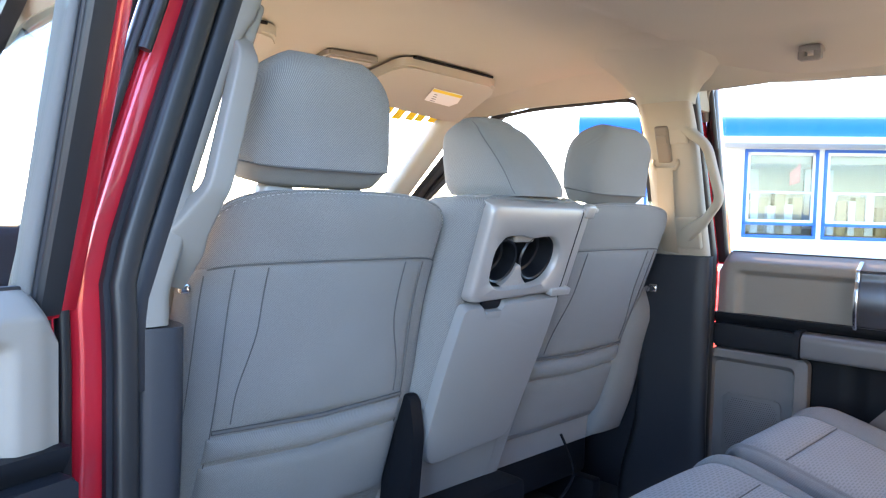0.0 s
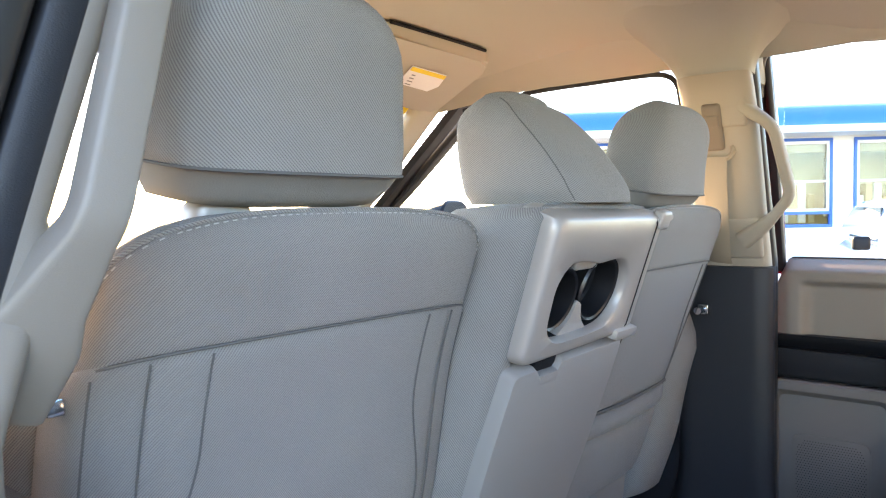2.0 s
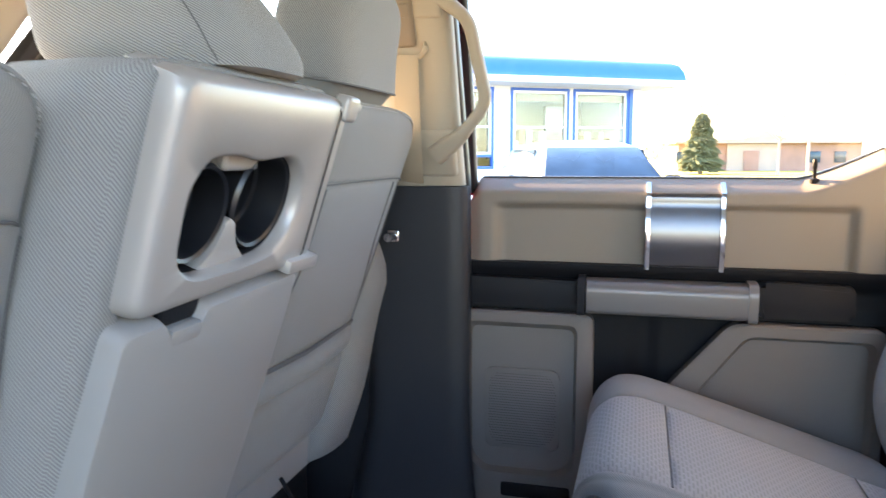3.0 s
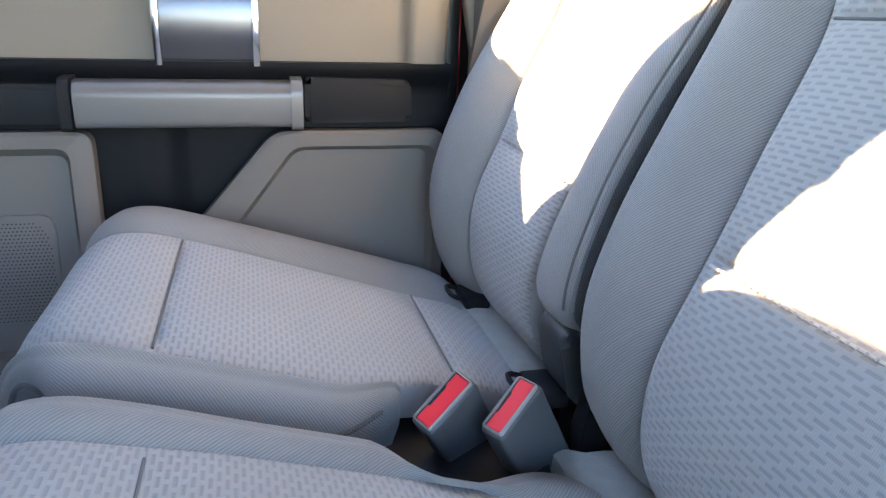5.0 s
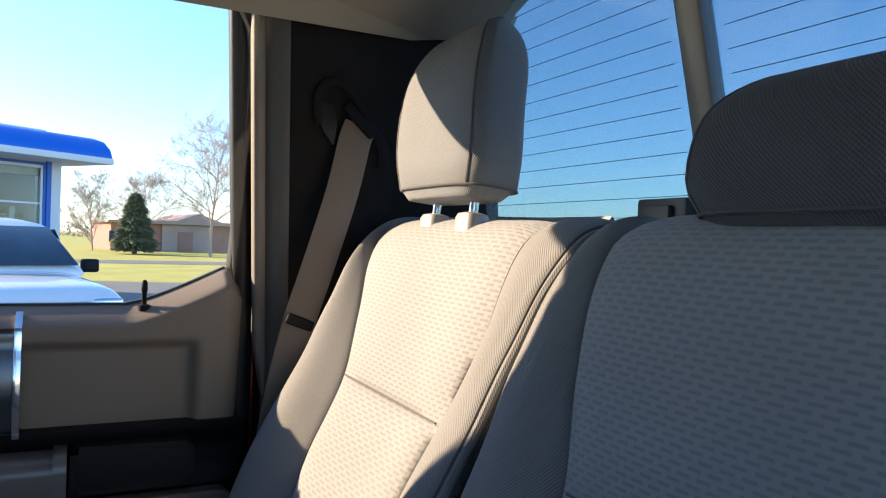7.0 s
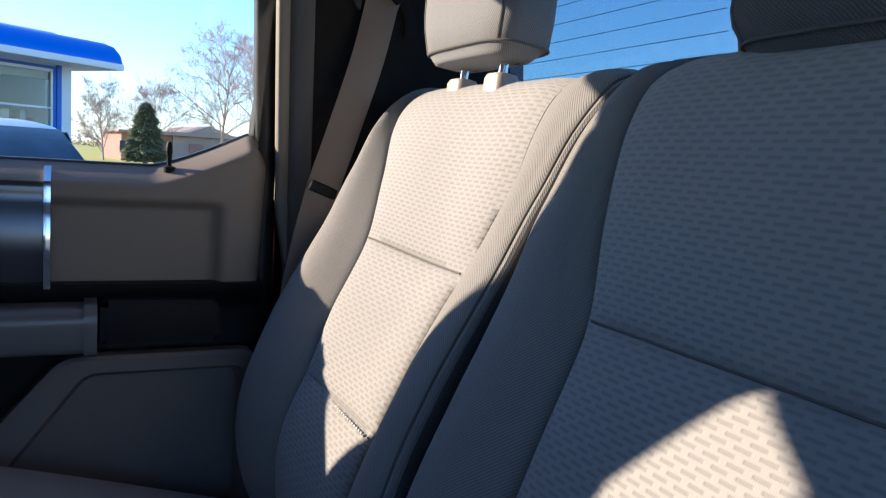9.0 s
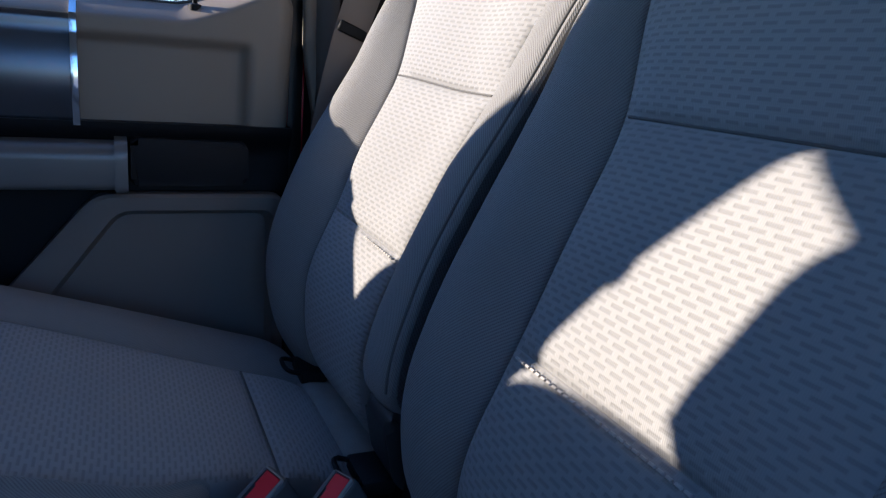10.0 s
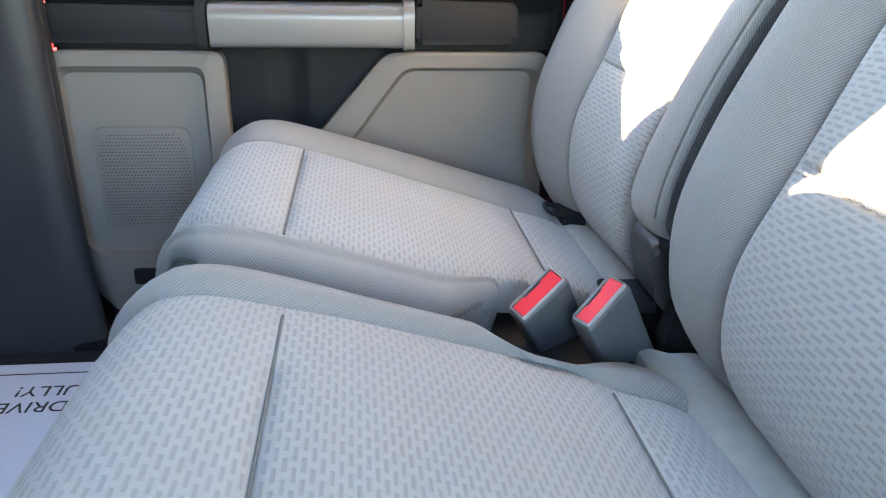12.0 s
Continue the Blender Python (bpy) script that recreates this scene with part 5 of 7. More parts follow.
def headrest(name, c, w, h, d, lean, label, material, post_dx, post_len, group, face_n=4.2, seam_side=0, w_top=0.86, hem=0.15, under=None, rise=0.0):
    """A padded head restraint on two posts; c is the middle of its underside."""
    t = thing(name, (c[0], c[1], c[2] - post_len), label, "headrest", group)
    rings = []
    ax = Vector((0, math.sin(lean), math.cos(lean)))
    ay = Vector((0, math.cos(lean), -math.sin(lean)))
    FS = [hem * g for g in (0.0, 0.08, 0.33, 0.6, 0.9, 1.0)] + [0.2, 0.3, 0.4, 0.5, 0.6, 0.68, 0.75, 0.81, 0.86, 0.90, 0.935, 0.965, 0.985, 1.0]
    for f in FS:
        low = min(f / hem, 1.0)
        tuck = 0.0 if low > 0.95 else (0.46 - 0.40 * low if under else 0.30 - 0.22 * low) + 0.22 * (f == 0.0)
        side = math.sin(math.pi / 2 * min((f + 0.02) / 0.36, 1.0)) ** 0.8
        top = min(1.0, max(0.0, (f - 0.58) / 0.42))
        ww = w * ((0.88 if under else 0.72) + (0.0 if under else 0.08) * low - 0.16 * (f == 0.0) + (0.13 if under else 0.20) * side) * lin(1.0, w_top, sm(0.1, 1.0, f)) * (1 - 0.42 * top ** 2.8) * (0.97 + 0.03 * math.sin(math.pi * f))
        dd = d * (1.0 - tuck) * max((1 - top ** 2.6) ** 0.5, 0.16)
        ctr = Vector(c) + ax * (h * f) + ay * (0.012 * math.sin(math.pi * f) + 0.22 * d * tuck)
        rings.append(sring(ctr, (1, 0, 0), ay, ww / 2, dd / 2, face_n, 44))
    bm = B()
    loft(bm, rings if not under else rings[5:])
    part("pad", bm, material, t, sharp=80)
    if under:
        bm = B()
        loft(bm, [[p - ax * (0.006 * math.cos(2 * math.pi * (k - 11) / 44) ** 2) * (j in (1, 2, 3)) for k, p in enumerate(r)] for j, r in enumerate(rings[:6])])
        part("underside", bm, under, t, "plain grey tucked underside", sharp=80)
    # the stitched seam above the tucked underside
    pts = [p + (p - Vector(c)).normalized() * 0.0003 for p in rings[5]]
    bm = B()
    tube(bm, pts, 0.0016, 5, closed=True)
    part("seam", bm, M_THREAD, t)
    # upright seams at the corners of the front face
    if seam_side >= 0:
        for k in (5, 17):
            seam([r[k] + (r[k] - Vector(c) - ax * h * f).normalized() * 0.0003 for r, f in zip(rings[4:-2], FS[4:-2])], t, M_THREAD, 0.0014)
    # sleeves where the posts enter the underside
    for sx in (-1, 1):
        bm = B()
        q = Vector((c[0] + sx * post_dx, c[1] - d * 0.05, c[2] + 0.006))
        loft(bm, [sring(q + ax * g, (1, 0, 0), ay, 0.015 * r, 0.018 * r, 2.5, 16) for g, r in ((-0.006, 0.85), (0.0, 1.0), (0.012, 1.0))])
        part("post_sleeve", bm, M_BLACK, t, "dark opening round the post")
    for sx in (-1, 1):
        bm = B()
        x = c[0] + sx * post_dx
        tube(bm, [Vector((x, c[1], c[2])) - ax * (post_len + 0.02) + ax * g for g in (0, 0.02, 0.04, post_len + 0.04)], 0.006, 10)
        part("post", bm, M_CHROME, t, "chrome post")
        bm = B()
        q = Vector((x, c[1], c[2])) - ax * post_len
        gw = 0.028 if under else 0.021
        loft(bm, [sring(q + ax * g, (1, 0, 0), ay, a * r, 0.017 * r, 3.4, 18) for g, r, a in ((-0.020, 1, gw), (0.001 + rise, 1, gw), (0.006 + rise, 0.86, gw), (0.008 + rise, 0.5, gw))])
        part("guide", bm, M_SILVER, t, "grey plastic post guide")
    return t


headrest("rear_headrest", (0.530, 0.008, 1.586), 0.242, 0.222, 0.084, -0.10, "grey knit headrest raised on the single rear seat", M_REST, 0.05, 0.035, "rear headrests", hem=0.06, w_top=0.91, rise=0.013)
# same cloth as the outer two; the darker colour stands in for its shade
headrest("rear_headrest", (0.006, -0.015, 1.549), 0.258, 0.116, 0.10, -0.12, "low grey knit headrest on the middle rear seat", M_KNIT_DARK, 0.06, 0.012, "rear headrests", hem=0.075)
headrest("rear_headrest", (-0.525, 0.008, 1.588), 0.240, 0.220, 0.095, -0.10, "grey knit headrest raised on the double rear seat's outer place", M_REST, 0.05, 0.035, "rear headrests", hem=0.06, w_top=0.91, rise=0.013)

# belt buckles standing in the gap
for top, bot in (((0.212, 0.304, 1.028), (0.258, 0.242, 0.915)), ((0.232, 0.358, 1.028), (0.305, 0.300, 0.915))):
    bk = thing("belt_buckle", (bot[0], bot[1], bot[2]), "dark grey seat belt buckle with red release button", "belt buckle", "belt buckles")
    ax = (Vector(top) - Vector(bot)).normalized()
    wx = Vector((0.52, -0.84, 0.10)).normalized()
    wx = (wx - ax * wx.dot(ax)).normalized()
    nx = ax.cross(wx)
    L = (Vector(top) - Vector(bot)).length
    m = Matrix((wx, nx, ax)).transposed().to_4x4()
    m.translation = Vector(bot)
    bm = B()
    rbox(bm, (-0.030, -0.0125, 0), (0.030, 0.0125, L), 0.005, 3, m=m)
    part("housing", bm, M_BUCKLE, bk)
    bm = B()
    rim = rpoly([(-0.0275, -0.0105), (0.0275, -0.0105), (0.0275, 0.0105), (-0.0275, 0.0105)], 0.003, 3)
    well = rpoly([(-0.0262, -0.0093), (0.0262, -0.0093), (0.0262, 0.0093), (-0.0262, 0.0093)], 0.002, 3)
    loft(bm, [[m @ Vector((p[0], p[1], h)) for p in q] for q, h in ((rim, L - 0.006), (rim, L + 0.003), (well, L + 0.0045), (well, L - 0.003))])
    part("bezel", bm, M_BEZEL, bk, "pale worn rim round the button")
    bm = B()
    prism(bm, rpoly([(-0.0256, -0.0088), (0.0256, -0.0088), (0.0256, 0.0070), (0.011, 0.0070), (0.011, 0.0040), (-0.011, 0.0040), (-0.011, 0.0070), (-0.0256, 0.0070)], 0.001, 2), "z", L - 0.004, L + 0.0032, 0.0008, 1)
    bmesh.ops.transform(bm, matrix=m, verts=bm.verts)
    part("button", bm, M_BUTTON, bk, "bright red release button")
    bm = B()
    rbox(bm, (-0.012, 0.0025, L - 0.004), (0.012, 0.0080, L - 0.001), 0.0005, 1, m=m)
    part("tongue_slot", bm, M_BLACK, bk, "dark slot for the belt tongue")
    bm = B()
    rbox(bm, (-0.017, -0.007, -0.08), (0.017, 0.007, 0.005), 0.003, 2, m=m)
    part("stalk", bm, M_BLACK, bk)


# ---------------------------------------------------------------- front bucket seats
def rear_y(z):
    return 1.03 - 0.36 * (z - 1.44)


def mirf(bm, s):
    """As mir, for the front seats; the passenger's stands a little nearer the middle."""
    mir(bm, s)
    if s > 0:
        bmesh.ops.translate(bm, vec=(-0.006, 0, 0), verts=bm.verts)
    return bm


def front_seat(s, label):
    cx = 0.414
    t = thing("bucket_seat", (s * cx, 1.35, 0.715), label, "front seat", "front seats")

    def ry(z):
        """The driver's back stands a little further rearward low down."""
        return rear_y(z) - (0.030 * sm(1.40, 1.13, z) if s < 0 else 0.0)

    def half(z):
        return 0.242 - 0.016 * sm(0.95, 1.35, z)

    def mid(z):
        return 0.408 + 0.009 * sm(0.95, 1.35, z)

    def depth(z):
        return 0.125 + 0.03 * sm(1.35, 1.0, z)

    NEXP = 4.5

    def ring(z, k=1.0, kd=1.0):
        d = depth(z)
        return sring((mid(z), ry(z) + d / 2, z), (1, 0, 0), (0, 0.94, -0.34), half(z) * k, d / 2 * kd, NEXP, 56)

    def surf(x, z, lift=0.0005):
        d, a = depth(z), 0.228
        return Vector((mid(z) + (x - cx) * half(z) / 0.228, ry(z) + d / 2 * (1 - 0.94 * (1 - min(abs((x - cx) / a), 0.999) ** NEXP) ** (1 / NEXP)) - lift, z + 0.34 * d / 2 * (1 - min(abs((x - cx) / a), 0.999) ** NEXP) ** (1 / NEXP)))

    SZ = 1.445

    def split(x):
        """The seam between cover and back panel sags a little to the sides."""
        return SZ - 0.030 * ((x - cx) / 0.22) ** 2

    # lower back body
    bm = B()
    loft(bm, [ring(z, 1.035) for z in np.linspace(0.945, 1.414, 26)] + [ring(1.430, 0.985, 0.97)])
    part("backrest", mirf(bm, s), M_FINE, t, sharp=70)
    # upper cover with rounded shoulders
    bm = B()
    rs_ = []
    for z in np.linspace(1.418, 1.468, 10):
        rs_.append(ring(z, 1.012, 1.04))
    for k in range(1, 10):
        a = k / 9 * math.pi / 2
        rs_.append(ring(1.468 + 0.068 * math.sin(a), 1.012 - 0.46 * (1 - math.cos(a)) ** 1.25, 1.04 - 0.55 * (1 - math.cos(a))))
    loft(bm, rs_)
    part("upper_cover", mirf(bm, s), M_KNIT, t, sharp=80)
    # seams of the back panel
    def sline(xz):
        return [surf(x, z, 0.0095 if abs(x - cx) > 0.20 else 0.0028 if abs(x - cx) > 0.17 else 0.0068) for x, z in xz]

    for pts in (
        [(cx + 0.2255, z) for z in np.linspace(0.96, 1.412, 24)],
        [(cx - 0.2255, z) for z in np.linspace(0.96, 1.412, 24)],
        [(cx - 0.186, z) for z in np.linspace(0.96, 1.412, 24)],
        [(cx + 0.186, z) for z in np.linspace(0.96, 1.412, 24)],
        [(cx - 0.160 + 0.024 * sm(1.20, 1.33, z), z) for z in np.linspace(1.17, 1.412, 20)],
        [(cx + 0.160 - 0.024 * sm(1.20, 1.33, z), z) for z in np.linspace(1.17, 1.412, 20)],
    ):
        bm = B()
        tube(bm, sline(pts), 0.0011, 5)
        part("seam", mirf(bm, s), M_THREAD, t)
    # seam between the cover and the back panel
    bm = B()
    tube(bm, [surf(x, 1.4175, 0.0040) for x in np.linspace(cx - 0.222, cx + 0.222, 40)], 0.0014, 6)
    part("cover_seam", mirf(bm, s), M_THREAD, t)
    # raised centre of the back panel
    bm = pillow(B(), lambda u, v: surf(lin(cx - 0.188, cx + 0.188, u), lin(1.155, 1.418, v), 0.0), Vector((0, -1, -0.3)), 36, 24, 0.006, 0.01, 9, 14, 0.001)
    part("back_panel", mirf(bm, s), M_FINE, t, sharp=80)
    # map pocket with a thick lip
    # dark tube stands in for the shadow in the pocket's opening
    bm = B()
    tube(bm, [surf(x, 1.160 - 0.02 * (0.5 - abs(x - cx) / 0.38), 0.004) for x in np.linspace(cx - 0.185, cx + 0.185, 20)], 0.0036, 6)
    part("pocket_mouth_shade", mirf(bm, s), M_THREAD, t)
    bm = pillow(B(), lambda u, v: surf(lin(cx - 0.190, cx + 0.190, u), lin(1.108, 1.150, v) - 0.02 * (0.5 - abs(u - 0.5)), 0.004), Vector((0, -1, -0.3)), 36, 10, 0.013, 0.01, 14, 2.4, 0.001)
    part("pocket_lip", mirf(bm, s), M_FINE, t, sharp=80)
    bm = pillow(B(), lambda u, v: surf(lin(cx - 0.192, cx + 0.192, u), lin(0.955, 1.100, v) - 0.02 * (0.5 - abs(u - 0.5)) * v, 0.004), Vector((0, -1, -0.3)), 36, 14, 0.010, 0.012, 14, 8, 0.002)
    part("pocket", mirf(bm, s), M_FINE, t, sharp=80)
    # front side cushioning, seat cushion, base and rails
    bm = pillow(B(), lambda u, v: (lin(cx - 0.20, cx + 0.20, u), ry(lin(0.95, 1.50, v)) + 0.13, lin(0.95, 1.50, v)), Vector((0, 1, 0.3)), 20, 20, 0.035, 0.02, 3, 6)
    part("front_pad", mirf(bm, s), M_KNIT, t, sharp=80)
    bm = pillow(B(), lambda u, v: (lin(cx - 0.23, cx + 0.23, u), lin(1.22, 1.78, v), lin(1.00, 1.07, v)), Vector((0, 0, 1)), 20, 20, 0.03, 0.10, 4, 5)
    part("cushion", mirf(bm, s), M_KNIT, t, sharp=80)
    bm = B()
    rbox(bm, (cx - 0.20, 1.235, 0.80), (cx + 0.20, 1.72, 0.93), 0.02)
    part("base", mirf(bm, s), M_BLACK, t)
    for dx in (-0.17, 0.17):
        bm = B()
        rbox(bm, (cx + dx - 0.02, 1.18, 0.715), (cx + dx + 0.02, 1.75, 0.80), 0.008)
        part("rail", mirf(bm, s), M_BLACK, t)
    bm = B()
    tube(bm, spline([(cx + 0.02, 1.20, 0.95), (cx + 0.04, 1.17, 0.85), (cx - 0.01, 1.20, 0.77), (cx + 0.02, 1.30, 0.74)], 18), 0.004, 6)
    part("cable", mirf(bm, s), M_BLACK, t)
    # side wings of the backrest
    for sx in (-1, 1):
        bm = B()
        wing = []
        for z, k in [(z, 1.0) for z in np.linspace(0.90, 1.43, 16)] + [(1.452, 0.95), (1.472, 0.84), (1.486, 0.66), (1.494, 0.4)]:
            x, y = cx + sx * 0.222, ry(z) + 0.150
            if s > 0 and sx > 0:
                x, y = x + 0.034 * sm(1.44, 1.20, z), y - 0.106 * sm(1.42, 1.20, z) - 0.024 * sm(1.20, 0.97, z)
            elif s < 0 and sx < 0:
                x, y = x - 0.012 * sm(1.44, 1.20, z), y - 0.060 * sm(1.42, 1.20, z)
            wing.append(sring((x, y, z), (1, 0, 0), (0, 0.94, -0.34), (0.074 if s > 0 else 0.05) * k, 0.058 * k, 2.6, 20))
        loft(bm, wing)
        part("side_bolster", mirf(bm, s), M_KNIT, t, sharp=80)
    # welted edge along the top of the cover
    bm = B()
    tube(bm, [p + Vector((0, -0.001, 0.0005)) for p in [(ring(1.468 + 0.068 * math.sin(a), 1.012 - 0.46 * (1 - math.cos(a)) ** 1.25, 1.04 - 0.55 * (1 - math.cos(a))))[k] for k, a in [(29 + j, 1.32 * (1 - abs(j - 13) / 13.0) ** 0.55) for j in range(0, 27)]]], 0.0022, 5)
    part("piping", mirf(bm, s), M_KNIT, t)
    rows = [p + Vector((0, -0.0042, -0.0030)) for p in [(ring(1.468 + 0.068 * math.sin(a), 1.012 - 0.46 * (1 - math.cos(a)) ** 1.25, 1.04 - 0.55 * (1 - math.cos(a))))[k] for k, a in [(29 + j, 1.32 * (1 - abs(j - 13) / 13.0) ** 0.55) for j in range(0, 27)]]]
    bm = B()
    for p, q in zip(rows, rows[1:]):
        n = max(1, int((q - p).length / 0.007))
        for j in range(n):
            e = p.lerp(q, j / n)
            tube(bm, [e, e + (q - p).normalized() * 0.004], 0.0006, 5)
    part("stitching", mirf(bm, s), M_STITCH, t, "pale thread stitches")
    # recliner bolt on the outer flank
    bm = B()
    bx, by, bz, r = (cx + 0.238, 1.075, 1.33, 0.011) if s > 0 else (cx + 0.236, 1.088, 1.404, 0.007)
    tube(bm, [(bx - 0.03, by, bz), (bx + 0.012, by, bz)], r * 0.72, 10)
    rbox(bm, (bx, by - r, bz - r), (bx + 0.014, by + r, bz + r), 0.003)
    part("bolt", mirf(bm, s), M_CHROME, t, "bright metal recliner bolt")
    return t


front_seat(-1, "grey cloth driver seat seen from behind with map pocket")
front_seat(1, "grey cloth front passenger seat with map pocket")
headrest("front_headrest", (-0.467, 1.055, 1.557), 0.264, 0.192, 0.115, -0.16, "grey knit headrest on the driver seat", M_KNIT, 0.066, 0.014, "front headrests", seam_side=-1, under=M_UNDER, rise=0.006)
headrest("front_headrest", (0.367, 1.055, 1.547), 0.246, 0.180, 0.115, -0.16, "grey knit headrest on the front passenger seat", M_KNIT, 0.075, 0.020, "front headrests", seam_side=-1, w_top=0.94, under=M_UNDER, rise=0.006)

# ---------------------------------------------------------------- centre seat with fold-down console
cs = thing("centre_seat", (0, 1.3, 0.715), "grey centre seat with fold-down console back and cup holders", "centre seat")


def cy(z):
    return 0.950 - 0.335 * (z - 1.535)


bm = B()
rings = []
for z in np.linspace(0.90, 1.535, 24):
    w = 1.0 - 0.06 * sm(1.2, 0.95, z)
    dent = 0.125 if 1.36 < z < 1.52 else 0.0215
    r = rpoly([(-0.165 * w, cy(z) + 0.02), (-0.140, cy(z) + 0.02), (-0.136, cy(z) + dent), (0.100, cy(z) + dent), (0.104, cy(z) + 0.02), (0.155 * w, cy(z) + 0.02), (0.165 * w, cy(z) + 0.06), (0.16 * w, cy(z) + 0.17), (-0.16 * w - 0.02, cy(z) + 0.17), (-0.17 * w - 0.02, cy(z) + 0.06)], [0.012, 0.001, 0.001, 0.001, 0.001, 0.012, 0.03, 0.03, 0.03, 0.03], 4)
    rings.append([(p[0], p[1], z + 0.0) for p in r])
r = rings[-1]
c = sum((Vector(p) for p in r), Vector()) / len(r)
rings.append([Vector(p).lerp(c, 0.12) + Vector((0, 0, 0.012)) for p in r])
rings.append([Vector(p).lerp(c, 0.45) + Vector((0, 0, 0.018)) for p in r])
loft(bm, rings)
part("backrest", bm, M_KNIT, cs, sharp=70)

# console bezel with an opening for the cups
TILT_C = math.atan(0.335)
CM = Matrix.Translation((0, cy(1.45), 1.45)) @ Matrix.Rotation(TILT_C, 4, "X")


def cpt(x, h, d):
    """A point on the console: x across, h up its slope from its middle, d out towards the rear."""
    return CM @ Vector((x, -d, h))


out_ = rpoly([(-0.158, 0.092), (0.150, 0.090), (0.146, -0.095), (-0.153, -0.104)], 0.013, 6)
in_ = rpoly([(-0.123, 0.004), (-0.102, 0.029), (-0.054, 0.031), (-0.024, 0.024), (0.038, 0.030), (0.074, 0.010), (0.082, -0.034), (0.054, -0.070), (-0.002, -0.077), (-0.086, -0.078), (-0.117, -0.058)], 0.022, 3)
n_r = 96


def resample(poly, n):
    P = [Vector((p[0], p[1], 0)) for p in poly]
    P.append(P[0].copy())
    d = [0.0]
    for a, b in zip(P, P[1:]):
        d.append(d[-1] + (b - a).length)
    res, j = [], 0
    for i in range(n):
        q = d[-1] * i / n
        while d[j + 1] < q:
            j += 1
        res.append(P[j].lerp(P[j + 1], (q - d[j]) / max(d[j + 1] - d[j], 1e-9)))
    return res


def by_angle(poly, n, c):
    """Points of a closed outline at even angles about c."""
    P = resample(poly, 720)
    res = []
    for i in range(n):
        a = 2 * math.pi * i / n
        dirv = Vector((math.cos(a), math.sin(a)))
        res.append(max(P, key=lambda p: ((p.xy - Vector(c)).normalized()).dot(dirv)).xy)
    return res


CC = (-0.028, -0.024)
O, I = by_angle(out_, n_r, CC), by_angle(in_, n_r, CC)
bm = B()
loft(bm, [[cpt(p.x, p.y, -0.050) for p in O], [cpt(p.x, p.y, -0.020) for p in O], [cpt(*(p.lerp(Vector(CC), 0.005)), -0.011) for p in O], [cpt(*(p.lerp(Vector(CC), 0.018)), -0.004) for p in O], [cpt(*(p.lerp(Vector(CC), 0.038)), 0.001) for p in O], [cpt(*(p.lerp(Vector(CC), 0.065)), 0.0035) for p in O], [cpt(*(p.lerp(q, 0.40)), 0.0045) for p, q in zip(O, I)], [cpt(*(q.lerp(p, 0.06)), 0.005) for p, q in zip(O, I)], [cpt(q.x, q.y, 0.001) for q in I], [cpt(q.x, q.y, -0.012) for q in I]], cap=False)
con = part("console_bezel", bm, M_SILVER, cs, "satin silver-grey plastic console bezel", 55)
bm = B()
loft(bm, [[cpt(q.x, q.y, -0.011) for q in I], [cpt(*(q.lerp(Vector(CC), 0.06)), -0.085) for q in I], [cpt(*(q.lerp(Vector(CC), 0.6)), -0.092) for q in I], [cpt(*(q.lerp(Vector(CC), 0.97)), -0.093) for q in I]], cap=False)
part("cup_well", bm, M_BLACK, con, "black cup holder well")
for x, h, r in ((-0.075, -0.026, 0.045), (0.031, -0.020, 0.050)):
    bm = B()
    loft(bm, [[cpt(x + rr * math.cos(a), h + rr * math.sin(a), d) for a in np.linspace(0, 2 * math.pi, 29)[:-1]] for rr, d in ((r, -0.016), (r - 0.002, -0.012), (r - 0.005, -0.014), (r - 0.007, -0.045), (r - 0.012, -0.047), (r - 0.014, -0.078), (0.004, -0.081))], cap=False)
    part("cup_ring", bm, M_CUP, con, "dark cup holder ring")
bm = B()
prism(bm, rpoly([(-0.062, -0.080), (0.022, -0.080), (-0.004, -0.060), (-0.016, -0.034), (-0.028, -0.034), (-0.038, -0.060)], 0.008, 3), "y", 0.010, 0.034, 0.004)
bmesh.ops.transform(bm, matrix=CM, verts=bm.verts)
part("cup_divider", bm, M_SILVER, con, "silver divider between the cups")
bm = B()
rbox(bm, (-0.050, 0.013, 0.010), (0.008, 0.040, 0.032), 0.006, 3, m=CM)
part("cup_bridge", bm, M_SILVER, con)
bm = B()
tube(bm, [cpt(0.118, h, 0.0055 - 0.004 * (abs(h) > 0.08)) for h in np.linspace(-0.088, 0.085, 20)], 0.0009, 5)
part("console_joint", bm, M_CHARCOAL, con, "fine dark joint in the bezel")
# right-hand hinge cover: folded plate on the console's side
bm = B()
rbox(bm, (0.126, -0.009, 0.068), (0.156, 0.01, 0.096), 0.006, 3, m=CM)
rbox(bm, (0.150, -0.006, 0.080), (0.170, 0.006, 0.090), 0.004, 2, m=CM)
part("hinge_cover", bm, M_SILVER, con)
bm = B()
rbox(bm, (0.085, -0.012, -0.100), (0.152, 0.01, -0.084), 0.005, 2, m=CM)
part("latch_bar", bm, M_SILVER, con, "pale latch bar")
# side flanks of the console
bm = B()
rbox(bm, (0.135, 0.002, -0.094), (0.158, 0.075, 0.088), 0.010, 3, m=CM)
part("console_flank", bm, M_SILVER, con)

